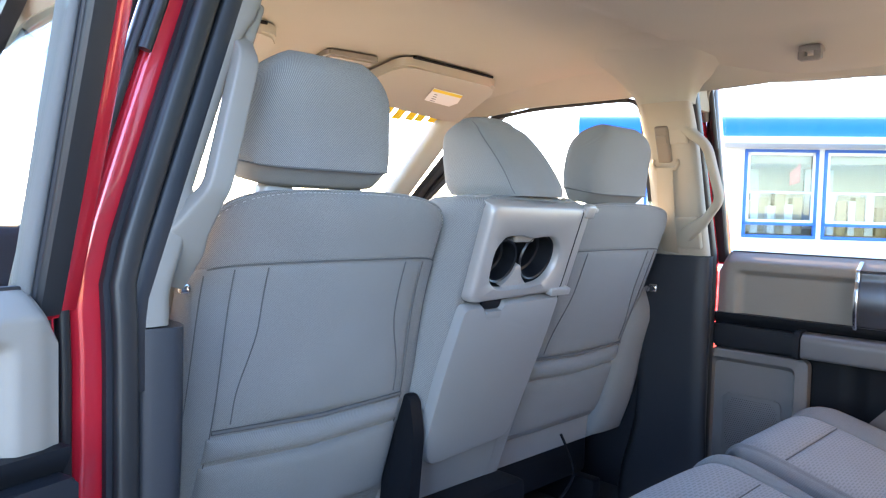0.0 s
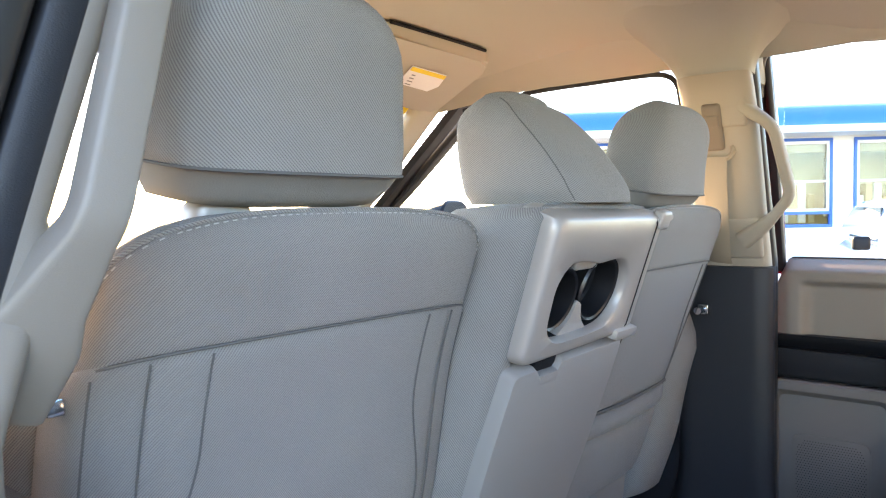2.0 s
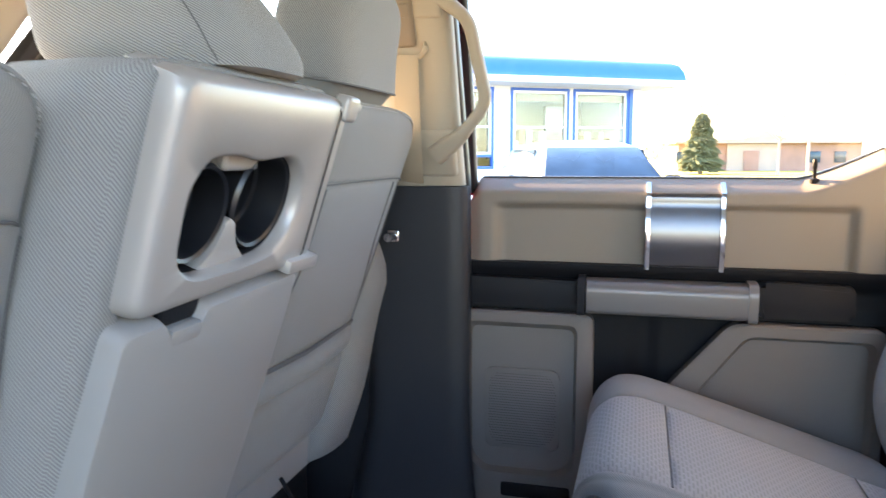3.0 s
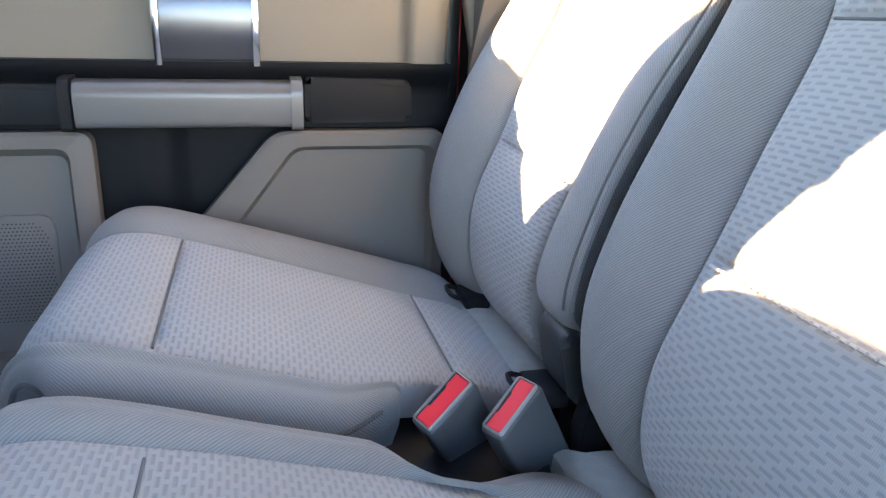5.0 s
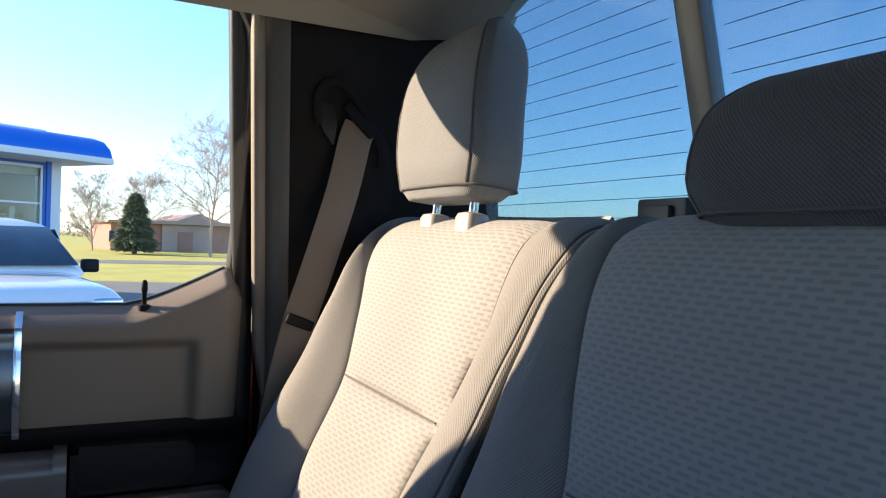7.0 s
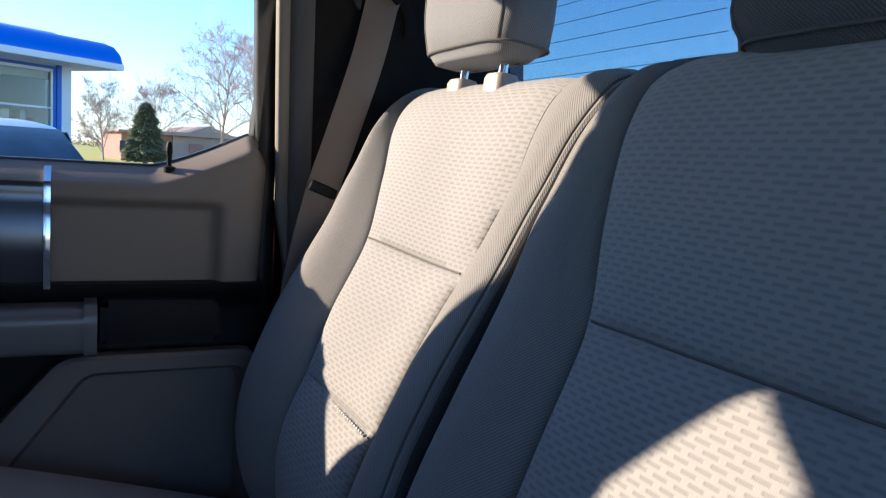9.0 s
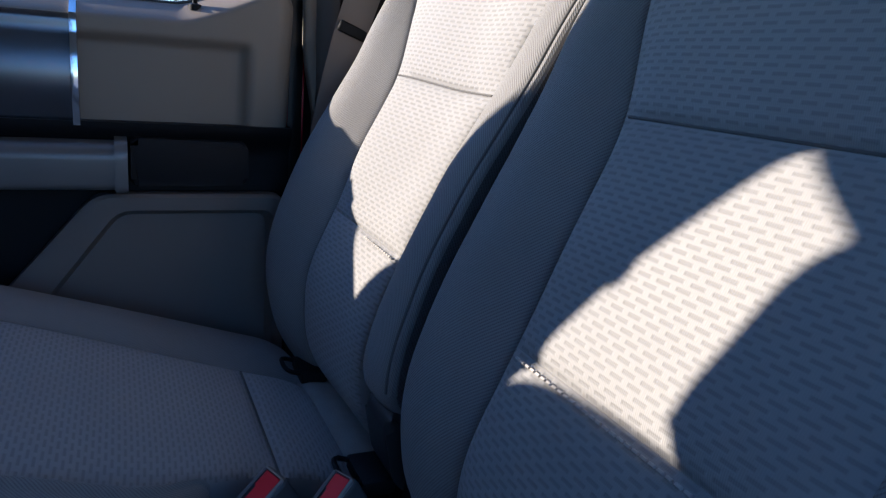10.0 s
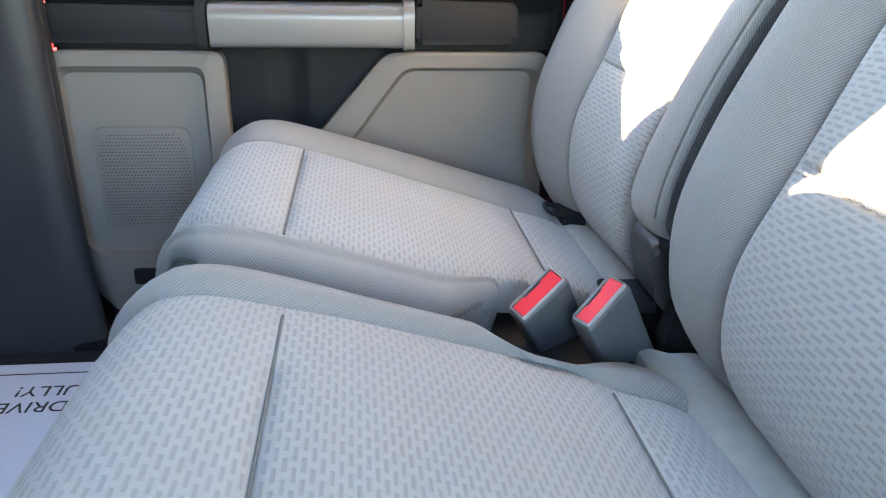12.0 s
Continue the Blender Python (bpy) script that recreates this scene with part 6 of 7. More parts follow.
# hard lower back cover with the pull tab
bm = B()
outl = [(-0.156, -0.112), (-0.105, -0.110), (-0.095, -0.124), (-0.052, -0.124), (-0.042, -0.108), (0.135, -0.104), (0.132, -0.20), (0.120, -0.33), (0.105, -0.44), (-0.135, -0.46), (-0.162, -0.40), (-0.164, -0.25)]
o2 = rpoly(outl, [0.012, 0.006, 0.006, 0.006, 0.006, 0.012, 0.03, 0.03, 0.03, 0.03, 0.03, 0.03], 4)
cc = Vector((-0.02, -0.28))
loft(bm, [[cpt(p.x, p.y, -0.045) for p in o2], [cpt(p.x, p.y, -0.006) for p in o2], [cpt(*(p.lerp(cc, 0.025)), 0.001) for p in o2], [cpt(*(p.lerp(cc, 0.07)), 0.003) for p in o2]])
part("lower_cover", bm, M_VINYL, cs, "grey vinyl lower back cover", 40)
bm = B()
rbox(bm, (-0.093, -0.004, -0.139), (-0.048, 0.012, -0.122), 0.005, 2, m=CM)
part("pull_tab", bm, M_VINYL, cs)
bm = B()
rbox(bm, (-0.10, 0.008, -0.125), (-0.045, 0.016, -0.096), 0.002, 1, m=CM)
part("tab_recess", bm, M_BLACK, cs, "dark recess above the pull tab")
# dark plastic base of the centre seat
bm = B()
rbox(bm, (-0.17, 1.10, 0.715), (0.16, 1.70, 0.93), 0.02)
part("base", bm, M_BLACK, cs)
bm = B()
prism(bm, rpoly([(1.075, 0.72), (1.20, 0.72), (1.175, 1.02), (1.145, 1.165), (1.105, 1.180), (1.088, 1.10), (1.10, 0.95)], 0.020, 4), "x", -0.205, -0.178, 0.006)
part("side_shield", bm, M_BLACK, cs, "black plastic side shield")
bm = B()
rbox(bm, (-0.10, 1.085, 0.82), (-0.03, 1.11, 0.90), 0.006)
rbox(bm, (-0.085, 1.07, 0.84), (-0.045, 1.10, 0.88), 0.006)
part("base_latch", bm, M_CHARCOAL, cs)
# its headrest leans forward
hr = thing("front_headrest", (0.0, 1.06, 1.545), "grey knit wedge-shaped headrest on the centre seat", "headrest", "front headrests")


def wedge_ring(f):
    z = 1.553 + 0.152 * f
    yr = 0.960 + 0.135 * f ** 1.5 + 0.02 * max(0.0, (f - 0.85) / 0.15) ** 2
    yf = 1.150 + 0.012 * math.sin(math.pi * f) - 0.035 * max(0.0, (f - 0.75) / 0.25) ** 2
    k = (0.90 + 0.10 * sm(0.0, 0.12, f)) * (1 - 0.30 * max(0.0, (f - 0.62) / 0.38) ** 2.4)
    zt = -0.012 * max(0.0, (f - 0.8) / 0.2)
    r = rpoly([(0.012 - 0.078 * k, yr), (0.012 + 0.078 * k, yr), (0.012 + 0.110 * k, lin(yr, yf, 0.55)), (0.012 + 0.104 * k, yf), (0.012 - 0.100 * k, yf), (0.012 - 0.106 * k, lin(yr, yf, 0.55))], [0.045, 0.045, 0.05, 0.04, 0.04, 0.05], 7)
    return [Vector((p[0], p[1], z + zt * (p[1] - yf) / max(yr - yf, 1e-3) * 0)) for p in r]


WR = [wedge_ring(f) for f in (0.0, 0.02, 0.05, 0.09, 0.14, 0.2, 0.3, 0.4, 0.5, 0.6, 0.68, 0.75, 0.81, 0.86, 0.90, 0.935, 0.962)]
ct = sum(WR[-1], Vector()) / len(WR[-1])
WR += [[p.lerp(ct, 0.10) + Vector((0, 0, 0.0055)) for p in WR[-1]], [p.lerp(ct, 0.30) + Vector((0, 0, 0.010)) for p in WR[-1]], [p.lerp(ct, 0.62) + Vector((0, 0, 0.0135)) for p in WR[-1]], [p.lerp(ct, 0.9) + Vector((0, 0, 0.0145)) for p in WR[-1]]]
bm = B()
loft(bm, WR)
part("pad", bm, M_KNIT, hr, sharp=80)
for k in (2, 13):
    seam([r[k] + (r[k] - Vector((0, 1.06, r[k].z))).normalized() * 0.0003 for r in WR[1:-4]], hr, M_THREAD, 0.0008)
for x in (-0.05, 0.05):
    bm = B()
    tube(bm, [(x, 1.07, 1.50), (x, 1.07, 1.53), (x, 1.07, 1.57)], 0.006, 10)
    part("post", bm, M_CHROME, hr, "chrome post")

# ---------------------------------------------------------------- floor protector
mat_ob = thing("paper_floor_mat", (0.42, 0.95, 0.717), "pale blue-white printed paper floor mat on the carpet", "paper mat")
bm = B()
prism(bm, rpoly([(0.10, 0.78), (0.66, 0.78), (0.66, 1.19), (0.10, 1.19)], 0.04, 6), "z", 0.717, 0.7185)
sheet_ob = part("sheet", bm, M_PAPER, mat_ob)
bm = B()
tube(bm, [(p.x, p.y, 0.7188) for p in rpoly([(0.14, 0.81), (0.63, 0.81), (0.63, 1.16), (0.14, 1.16)], 0.03, 6)], (0.0015, 0.0003), 4, closed=True, flat=(0, 0, 1))
part("border_line", bm, M_INK, sheet_ob)
bm = B()
tube(bm, [(0.565 + 0.016 * math.cos(a), 1.115 + 0.026 * math.sin(a), 0.7188) for a in np.linspace(0, 2 * math.pi, 25)[:-1]], (0.0015, 0.0003), 4, closed=True, flat=(0, 0, 1))
part("emblem", bm, M_INK, sheet_ob)


def lettering(text, size, m, material, parent):
    cu = bpy.data.curves.new("lettering", "FONT")
    cu.body, cu.size, cu.align_x = text, size, "CENTER"
    cu.extrude = 0.0002
    ob = new("lettering_source", cu)
    me = bpy.data.meshes.new_from_object(ob.evaluated_get(bpy.context.evaluated_depsgraph_get()))
    bpy.data.objects.remove(ob)
    me.transform(m)
    me.materials.clear()
    me.materials.append(material)
    o = new("lettering", me)
    o.parent, o.location = parent, -root_of(parent)
    return o


TM = Matrix(((0, -1, 0, 0), (1, 0, 0, 0), (0, 0, 1, 0), (0, 0, 0, 1)))
lettering("PLEASE DRIVE", 0.036, Matrix.Translation((0.555, 0.925, 0.7190)) @ TM, M_INK, sheet_ob)
lettering("CAREFULLY!", 0.036, Matrix.Translation((0.595, 0.925, 0.7190)) @ TM, M_INK, sheet_ob)

# ---------------------------------------------------------------- outside: lot, grass, office, parked vehicle, trees
M_ASPHALT = mat("sunlit_asphalt", (0.16, 0.155, 0.15), 0.9, vary=0.3, vscale=0.8, grain=0.6, gscale=60)
M_GRASS = mat("yellow_green_grass", (0.40, 0.37, 0.07), 0.95, vary=0.4, vscale=0.6, grain=0.8, gscale=30)
M_WALL = mat("white_siding", (0.78, 0.78, 0.77), 0.6, vary=0.04)
M_BLUE = mat("blue_roof_metal", (0.01, 0.13, 0.62), 0.4, vary=0.08)
M_BLUEF = mat("blue_window_frame", (0.02, 0.12, 0.50), 0.5, vary=0.05)
M_BRICK = mat("red_brown_brick", (0.34, 0.19, 0.155), 0.9, vary=0.25, vscale=1.5)
M_TAN = mat("tan_roof", (0.40, 0.31, 0.275), 0.9, vary=0.2, vscale=1.0)
M_BARK = mat("grey_brown_bark", (0.36, 0.28, 0.26), 0.95, vary=0.3)
M_FIR = mat("dark_green_needles", (0.13, 0.14, 0.065), 0.9, vary=0.4, vscale=3)
M_CARW = mat("white_car_paint", (0.75, 0.77, 0.80), 0.3, vary=0.03, coat=1.0)
M_DARKG = mat("dark_car_glass", (0.028, 0.050, 0.075), 0.12, vary=0.7, vscale=3.0, spec=0.35)
M_ROOM = mat("beige_room", (0.45, 0.38, 0.28), 0.8, vary=0.4, vscale=1.2)
M_WOOD = mat("weathered_pole_wood", (0.16, 0.13, 0.11), 0.9, vary=0.3)

bm = B()
prism(bm, [(400 * math.cos(a), 400 * math.sin(a)) for a in np.linspace(0, 2 * math.pi, 65)[:-1]], "z", -0.5, -0.02)
struct("ground", bm, M_GRASS, "yellow-green late-season grass field", "grass")
bm = B()
prism(bm, [(-40, -14), (20, -12), (24, 0), (30, 40), (-40, 40)], "z", -0.3, 0.0)
struct("parking_lot", bm, M_ASPHALT, "pale sunlit asphalt parking lot", "parking lot")
bm = B()
prism(bm, [(36, -60), (40, -60), (42, 60), (38, 60)], "z", -0.3, -0.005)
struct("road", bm, M_ASPHALT, "pale asphalt road past the field", "road")

# office: its face runs from the corner nearest the field towards the truck's front
OD = Vector((-0.56, 0.83, 0)).normalized()
ON = Vector((-OD.y, OD.x, 0))
ON = ON if ON.x < 0 else -ON
OC = Vector((17.4, 0.9, 0))


def op(s, h, d=0.0):
    """A point on the office: s along its face, h up, d out of it towards the truck."""
    return OC + OD * s + ON * d + Vector((0, 0, h))


def obox(bm, s0, s1, h0, h1, d0, d1, bevel=0.0):
    m = Matrix((OD, ON, Vector((0, 0, 1)))).transposed().to_4x4()
    m.translation = OC
    rbox(bm, (s0, d0, h0), (s1, d1, h1), bevel, 2, m=m)


LEN = 9.0
office = thing("office_building", OC + OD * 5, "white low office with blue awning roof and blue window frames", "building")
WINS = [(0.10, 1.55), (1.65, 3.10), (3.50, 4.95), (5.05, 6.45), (6.95, 8.40)]
bm = B()
obox(bm, 0, LEN, -0.02, 1.12, -0.2, 0)
obox(bm, 0, LEN, 2.90, 3.05, -0.2, 0)
prev = 0.0
for a, b in WINS + [(LEN, LEN)]:
    obox(bm, prev, a, 1.12, 2.90, -0.2, 0)
    prev = b
obox(bm, 0, 0.2, -0.02, 3.05, -6.0, -0.2)
obox(bm, LEN - 0.2, LEN, -0.02, 3.05, -6.0, -0.2)
obox(bm, 0, LEN, -0.02, 3.05, -6.2, -6.0)
part("wall", bm, M_WALL, office)
bm = B()
obox(bm, 0.2, LEN - 0.2, -0.01, 3.0, -2.2, -2.0)
part("inner_wall", bm, M_ROOM, office)
bm = B()
prof = [(0.95, 3.02), (0.95, 3.08), (0.88, 3.24), (0.66, 3.42), (0.30, 3.52), (-0.3, 3.56), (-6.2, 3.56), (-6.2, 3.02)]
loft(bm, [[op(s, h, d * e) if d > 0 else op(s, h, d) for d, h in prof] for s, e in ((-0.78, 1.0), (LEN + 0.78, 1.0))])
roof = part("roof", bm, M_BLUE, office, "blue rounded metal awning roof", 60)
bm = B()
obox(bm, -0.80, LEN + 0.80, 2.93, 3.06, -6.2, 0.98, 0.01)
part("soffit", bm, M_WALL, roof)
bm = B()
obox(bm, -0.2, LEN, 3.56, 3.66, -6.2, -0.5, 0.01)
part("roof_cap", bm, M_WALL, roof)
for a, b in WINS:
    w = None
    bm = B()
    for s0, s1, h0, h1 in ((a, b, 1.12, 1.18), (a, b, 2.84, 2.90), (a, a + 0.06, 1.18, 2.84), (b - 0.06, b, 1.18, 2.84), (a, b, 1.38, 1.44)):
        obox(bm, s0, s1, h0, h1, -0.06, 0.03, 0.006)
    w = part("window", bm, M_BLUEF, office, "blue framed office window")
    bm = B()
    obox(bm, a + 0.06, b - 0.06, 1.18, 2.84, -0.045, -0.035)
    part("pane", bm, M_GLASS, w)
    bm = B()
    for s0, s1, h0, h1 in ((a + 0.06, b - 0.06, 1.44, 1.49), (a + 0.06, b - 0.06, 2.78, 2.84), (a + 0.06, a + 0.11, 1.44, 2.84), (b - 0.11, b - 0.06, 1.44, 2.84), (a + 0.06, b - 0.06, 2.02, 2.06)):
        obox(bm, s0, s1, h0, h1, -0.03, 0.01)
    part("sash", bm, M_WALL, w)
M_TANCARD = mat("tan_window_valance", (0.33, 0.25, 0.15), 0.9, vary=0.1)
M_REDCLOTH = mat("faded_red_cloth", (0.45, 0.12, 0.09), 0.9, vary=0.15)
M_PALE = mat("pale_room_goods", (0.62, 0.60, 0.55), 0.8, vary=0.3, vscale=6)
for k, (a, b) in enumerate(WINS):
    rnd = random.Random(30 + k)
    bm = B()
    obox(bm, a + 0.06, b - 0.06, 2.62, 2.88, -0.16, -0.13)
    part("valance", bm, M_TANCARD, office, "tan valance behind the glass")
    for j in range(7):
        bm = B()
        s0 = lin(a + 0.1, b - 0.3, j / 6)
        obox(bm, s0, s0 + rnd.uniform(0.12, 0.26), 1.2, rnd.uniform(1.7, 2.1), -0.9, -0.6, 0.01)
        part("room_goods", bm, M_PALE if j % 2 else M_TANCARD, office)
    bm = B()
    obox(bm, lin(a, b, 0.55), lin(a, b, 0.95), 1.3, 2.6, -1.6, -1.5, 0.01)
    part("room_partition", bm, M_PALE, office)
bm = B()
for j in range(4):
    obox(bm, 5.35 + 0.05 * j, 5.40 + 0.05 * j, 2.25 - 0.02 * j, 2.62 - 0.05 * j, -0.12, -0.11)
part("hanging_cloth", bm, M_REDCLOTH, office, "small faded red striped cloth")
bm = B()
for s0 in (0.02, ):
    obox(bm, s0 - 0.02, s0 + 0.08, 0, 2.93, 0.0, 0.05)
part("corner_post", bm, M_BLUEF, office)
bm = B()
obox(bm, -0.25, -0.02, 0, 2.93, -0.2, 0.0)
part("post", bm, M_WALL, office)

# parked white utility vehicle, nose towards the truck
car = thing("parked_vehicle", (10.6, 1.4, 0), "white utility vehicle parked nose-on", "car")
VM = Matrix.Translation((9.55, 1.40, 0)) @ Matrix.Rotation(math.pi + radians(18), 4, "Z") @ Matrix.Diagonal((1, 0.93, 0.915, 1))


def vp(pts):
    return [VM @ Vector(p) for p in pts]


def vring(x, w0, w1, z0, z1, n=4.5):
    """A cross section of the body at x along its length."""
    out = []
    for k in range(32):
        t = 2 * math.pi * k / 32
        c_, s_ = math.cos(t), math.sin(t)
        yy, zz = math.copysign(abs(c_) ** (2 / n), c_), math.copysign(abs(s_) ** (2 / n), s_)
        out.append((x, yy * (w0 if zz < 0 else lin(w0, w1, zz)), (z0 + z1) / 2 + zz * (z1 - z0) / 2))
    return vp(out)


bm = B()
loft(bm, [vring(2.32, 0.80, 0.70, 0.45, 0.85), vring(2.25, 0.93, 0.82, 0.38, 1.02), vring(2.0, 0.97, 0.88, 0.34, 1.09), vring(1.2, 0.98, 0.92, 0.32, 1.16), vring(0.9, 0.98, 0.94, 0.32, 1.18), vring(-2.2, 0.98, 0.94, 0.32, 1.20), vring(-2.45, 0.92, 0.88, 0.42, 1.12)])
part("body", bm, M_CARW, car, sharp=60)
bm = B()
loft(bm, [vring(1.05, 0.86, 0.84, 1.10, 1.19), vring(0.55, 0.86, 0.74, 1.10, 1.58), vring(0.25, 0.88, 0.70, 1.10, 1.76), vring(-0.3, 0.88, 0.70, 1.10, 1.80), vring(-1.9, 0.88, 0.70, 1.10, 1.79), vring(-2.3, 0.86, 0.72, 1.10, 1.60)])
part("cabin", bm, M_CARW, car, sharp=60)
bm = B()
loft(bm, [vp([(1.03, y, 1.215) for y in (-0.79, 0.79)] + [(1.01, 0.79, 1.215), (1.01, -0.79, 1.215)]), vp([(0.40, y, 1.665) for y in (-0.64, 0.64)] + [(0.38, 0.64, 1.665), (0.38, -0.64, 1.665)])])
bmesh.ops.translate(bm, vec=VM.to_3x3() @ Vector((0.05, 0, 0.022)), verts=bm.verts)
part("windscreen", bm, M_DARKG, car)
for sy in (-1, 1):
    for x0, x1 in ((0.30, -0.62), (-0.72, -1.55)):
        bm = B()
        loft(bm, [vp([(x0 + 0.30 * (x0 > 0), sy * 0.868, 1.22), (x1, sy * 0.868, 1.22), (x1, sy * 0.85, 1.22), (x0, sy * 0.85, 1.22)]), vp([(x0 - 0.02, sy * 0.775, 1.66), (x1, sy * 0.775, 1.66), (x1, sy * 0.75, 1.66), (x0 - 0.02, sy * 0.75, 1.66)])])
        part("side_window", bm, M_DARKG, car)
    bm = B()
    rbox(bm, (0.62, sy * 1.06 - 0.10, 1.13), (0.74, sy * 1.06 + 0.10, 1.30), 0.04, 3, m=VM)
    part("mirror", bm, M_BLACK, car)
    bm = B()
    rbox(bm, (2.14, sy * 0.66 - 0.16, 0.78), (2.30, sy * 0.66 + 0.16, 0.95), 0.04, 3, m=VM)
    part("headlight", bm, M_CHROME, car)
    for x in (1.45, -1.5):
        bm = B()
        loft(bm, [[VM @ Vector((x + r * math.cos(a), sy * (0.86 + e), 0.36 + r * math.sin(a))) for a in np.linspace(0, 2 * math.pi, 29)[:-1]] for r, e in ((0.30, -0.1), (0.36, -0.08), (0.36, 0.10), (0.30, 0.12))])
        part("wheel", bm, M_RUBBER, car)
bm = B()
rbox(bm, (2.22, -0.48, 0.62), (2.335, 0.48, 0.92), 0.02, 2, m=VM)
part("grille", bm, M_BLACK, car)

# brick building across the field
bx = thing("brick_building", (66, -8.5, 0), "long low brick building with tan roof", "building")
HM = Matrix.Translation((66, -8.5, -0.1)) @ Matrix.Rotation(radians(6), 4, "Z") @ Matrix.Diagonal((1, 0.62, 0.72, 1))
bm = B()
rbox(bm, (-4, -11, -0.1), (6, 11, 3.1), 0, m=HM)
part("wall", bm, M_BRICK, bx)
bm = B()
prism(bm, [(-11.6, 3.1), (11.6, 3.1), (11.4, 3.35), (3.4, 3.5), (0.6, 4.4), (-2.4, 3.5), (-11.4, 3.35)], "x", -4.6, 6.6)
bmesh.ops.transform(bm, matrix=HM, verts=bm.verts)
part("roof", bm, M_TAN, bx)
bm = B()
rbox(bm, (-4.2, -1.2, -0.1), (-3.9, 5.0, 3.05), 0, m=HM)
part("gable_wall", bm, M_TAN, bx, "pale tan entrance wall")
bm = B()
rbox(bm, (-4.3, 1.2, 0), (-4.15, 3.0, 2.3), 0.02, m=HM)
part("door", bm, M_BRICK, bx, "dark red garage door")
for y in (-8.5, -5.5, 7.0, 10.5):
    bm = B()
    rbox(bm, (-4.08, y - 0.7, 1.0), (-3.95, y + 0.7, 2.2), 0.02, m=HM)
    part("window", bm, M_DARKG, bx)


def bare_tree(at, h, seed, label, spread=1.0, fork=0.22):
    rnd = random.Random(seed)
    t = thing("bare_tree", at, label, "tree", "bare trees")
    verts, faces = [], []

    def limb(p, d, L, r, depth):
        n = 8 if depth == 4 else 4
        pts, dd = [p], d.copy()
        for _ in range(n):
            dd = (dd + Vector((rnd.uniform(-1, 1), rnd.uniform(-1, 1), rnd.uniform(-0.25, 0.55))) * (0.07 if depth == 4 else 0.16)).normalized()
            pts.append(pts[-1] + dd * L / n)
        base = None
        a = dd.orthogonal().normalized()
        b = dd.cross(a)
        for i, c in enumerate(pts):
            rr = max(r * (1 - 0.75 * i / n), 0.0065)
            k = len(verts)
            verts.extend([c + a * rr, c - a * rr * 0.5 + b * rr * 0.87, c - a * rr * 0.5 - b * rr * 0.87])
            if base is not None:
                for e in range(3):
                    faces.append((base + e, base + (e + 1) % 3, k + (e + 1) % 3, k + e))
            base = k
        if depth:
            for _ in range((0, 5, 6, 8, 16)[depth]):
                f = rnd.uniform(fork if depth == 4 else 0.15, 1.0)
                i = min(int(f * n), n - 1)
                q = pts[i].lerp(pts[i + 1], f * n - i)
                az = rnd.uniform(0, 2 * math.pi)
                side = (a * math.cos(az) + b * math.sin(az)) * rnd.uniform(0.6, 1.15) * (spread if depth > 2 else 1.0)
                limb(q, (dd * 0.8 + side + Vector((0, 0, 0.25))).normalized(), L * rnd.uniform(0.42, 0.62) * (1.15 - 0.5 * f) * (spread if depth == 4 else 1.0), r * 0.5 * (1.1 - 0.6 * f), depth - 1)
    limb(Vector(at), Vector((0, 0, 1)), h * 0.78, h * 0.016, 4)
    me = bpy.data.meshes.new("limbs")
    me.from_pydata([tuple(v) for v in verts], [], faces)
    me.materials.append(M_BARK)
    o = new("limbs", me)
    o.parent, o.location = t, -Vector(at)
    return t


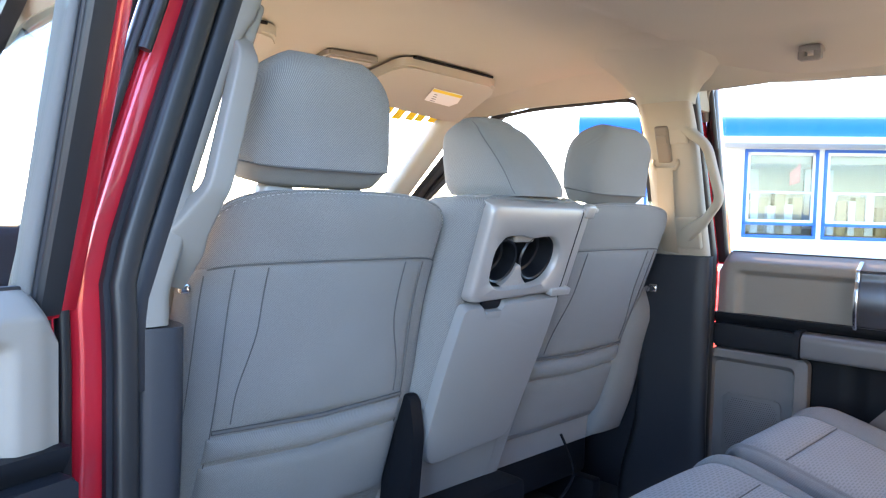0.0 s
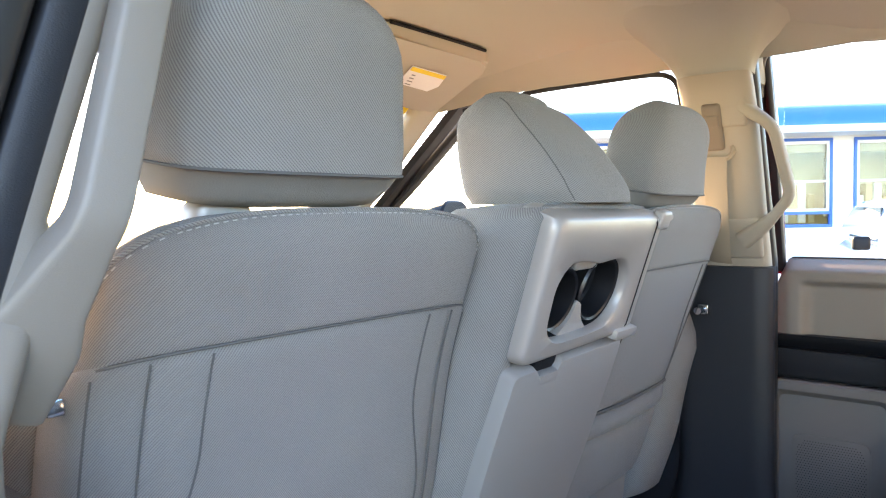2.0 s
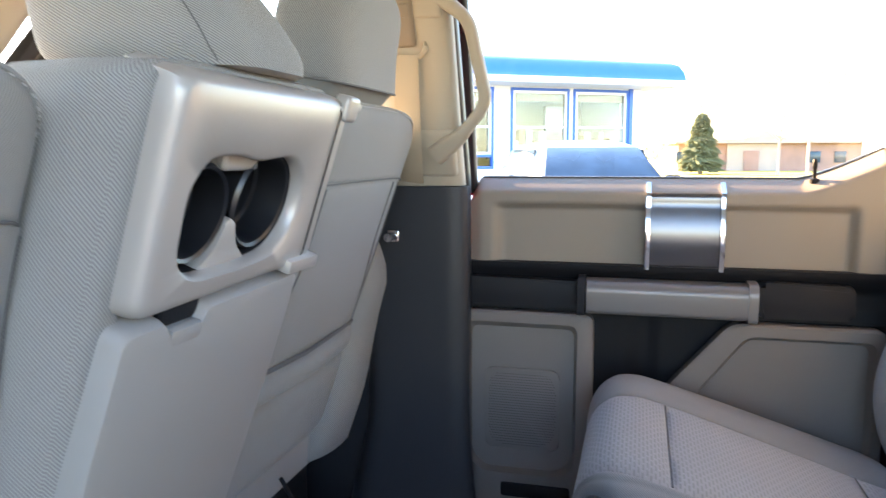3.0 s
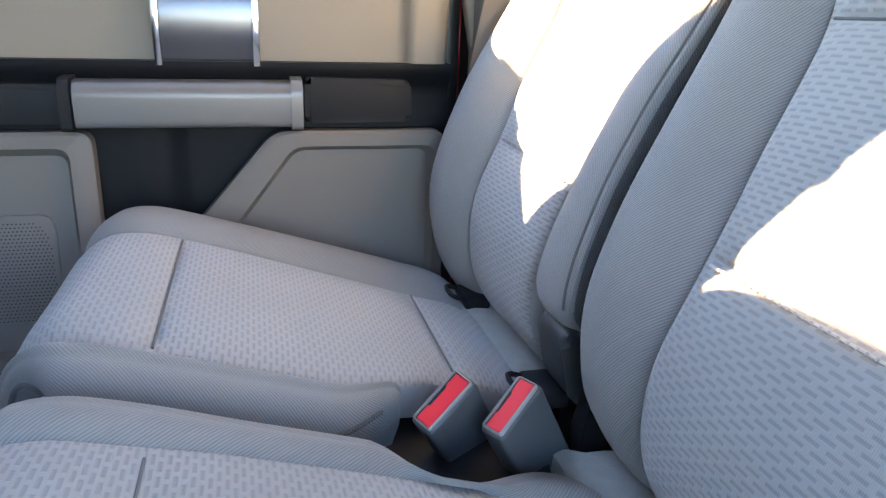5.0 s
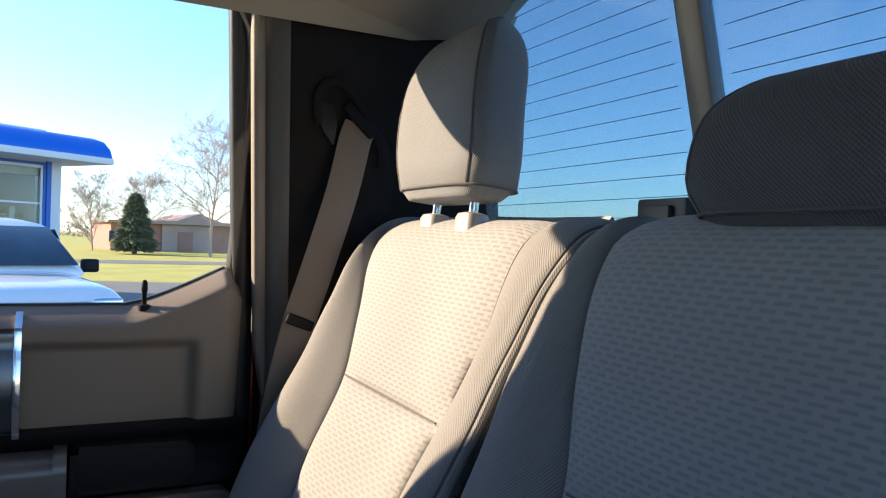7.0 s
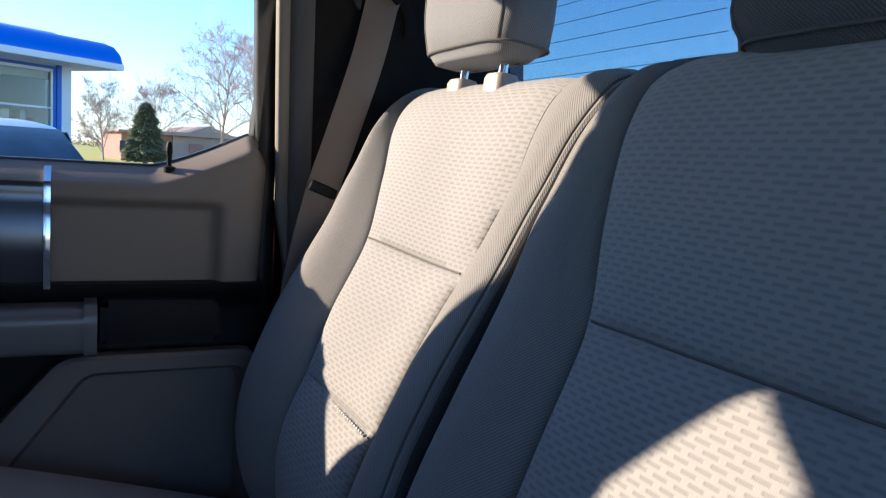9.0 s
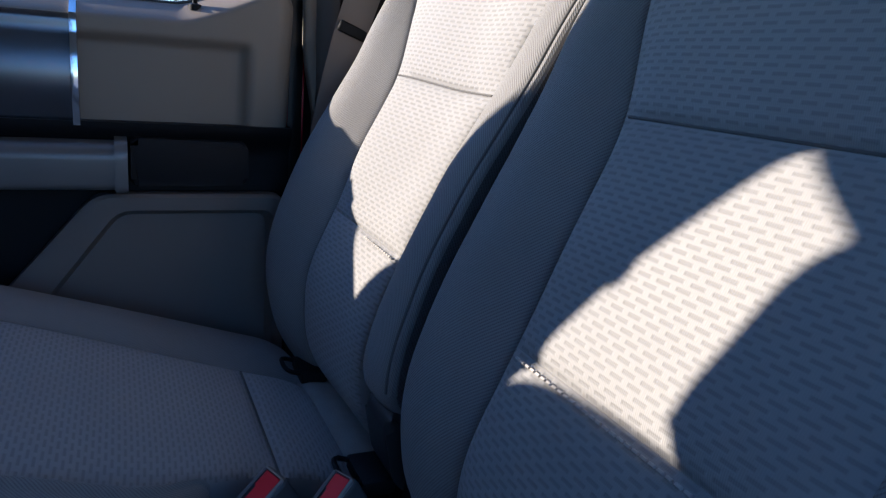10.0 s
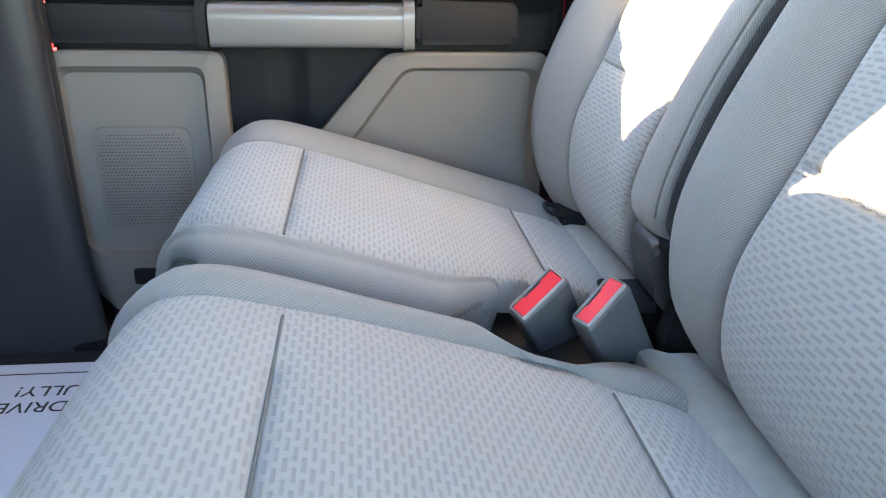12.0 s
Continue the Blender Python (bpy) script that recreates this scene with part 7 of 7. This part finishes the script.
def fir(at, h, seed):
    rnd = random.Random(seed)
    t = thing("fir_tree", at, "dense dark green conical fir tree on the grass", "tree")
    bm = B()
    loft(bm, [sring(Vector(at) + Vector((0, 0, z)), (1, 0, 0), (0, 1, 0), r, r, 2, 8) for z, r in ((0, 0.16), (h * 0.5, 0.09), (h * 0.95, 0.02))])
    part("trunk", bm, M_BARK, t)
    verts, faces = [], []
    for _ in range(5200):
        f = rnd.random() ** 0.75
        z = h * (0.05 + 0.95 * (1 - f))
        R = h * 0.37 * f ** 0.72 * (0.85 + 0.10 * math.sin(z * 9 + rnd.random()) + 0.22 * noise.noise((2 * math.cos(rnd.random()), z * 1.6, rnd.random())))
        a = rnd.uniform(0, 2 * math.pi)
        r = R * rnd.uniform(0.55, 1.0)
        p = Vector(at) + Vector((r * math.cos(a), r * math.sin(a), z))
        L = 0.30 * rnd.uniform(0.5, 1.6)
        d = Vector((math.cos(a), math.sin(a), rnd.uniform(-0.5, 0.1))).normalized()
        w = d.cross(Vector((0, 0, 1))).normalized() * L * 0.35
        k = len(verts)
        verts.extend([p - w, p + w, p + d * L, p - d * 0.1 + Vector((0, 0, 0.09))])
        faces.extend([(k, k + 1, k + 2), (k, k + 2, k + 3), (k + 1, k + 3, k + 2)])
    me = bpy.data.meshes.new("crown")
    me.from_pydata([tuple(v) for v in verts], [], faces)
    me.materials.append(M_FIR)
    o = new("crown", me)
    o.parent, o.location = t, -Vector(at)
    return t


fir((52, -3.2, 0), 4.0, 3)
bare_tree((58, -0.8, 0), 5.6, 5, "slender bare deciduous tree by the field", 0.95, 0.06)
bare_tree((64, -4.6, 0), 6.6, 8, "bare broad-crowned deciduous tree by the field", 1.4, 0.2)
bare_tree((50, -7.7, 0), 8.0, 13, "bare reddish deciduous tree by the field", 1.25, 0.15)
bare_tree((53, -10.0, 0), 8.4, 21, "bare reddish deciduous tree by the field", 1.25, 0.15)
# far tree line
verts, faces = [], []
rnd = random.Random(4)
for k in range(9000):
    a = rnd.uniform(-0.75, 0.45)
    R = rnd.uniform(150, 190)
    z = rnd.uniform(0, 1) ** 1.5 * (2.6 + 1.6 * noise.noise((a * 14, 0, 0)))
    p = Vector((R * math.cos(a), R * math.sin(a), max(z, 0)))
    L = rnd.uniform(0.25, 0.6)
    e = Vector((rnd.uniform(-1, 1), rnd.uniform(-1, 1), rnd.uniform(-1, 1))) * L
    g = Vector((rnd.uniform(-1, 1), rnd.uniform(-1, 1), rnd.uniform(-1, 1))) * L
    n = len(verts)
    verts.extend([p, p + e, p + g])
    faces.append((n, n + 1, n + 2))
me = bpy.data.meshes.new("far_woods")
me.from_pydata([tuple(v) for v in verts], [], faces)
me.materials.append(M_BARK)
tagged(new("far_woods", me), "hazy brown bare woods on the horizon", "woods", kind="stuff")
# utility poles behind the truck
for x, y in ((34, -62), (25, -64)):
    p = thing("utility_pole", (x, y, 0), "thin dark utility pole with cross-arm", "utility pole", "utility poles")
    bm = B()
    tube(bm, [(x, y, 0), (x, y, 3.5), (x, y, 7.2)], 0.12, 8)
    part("pole", bm, M_WOOD, p)
    bm = B()
    tube(bm, [(x - 1.2, y, 6.8), (x + 1.2, y, 6.8)], 0.08, 6)
    part("cross_arm", bm, M_WOOD, p)
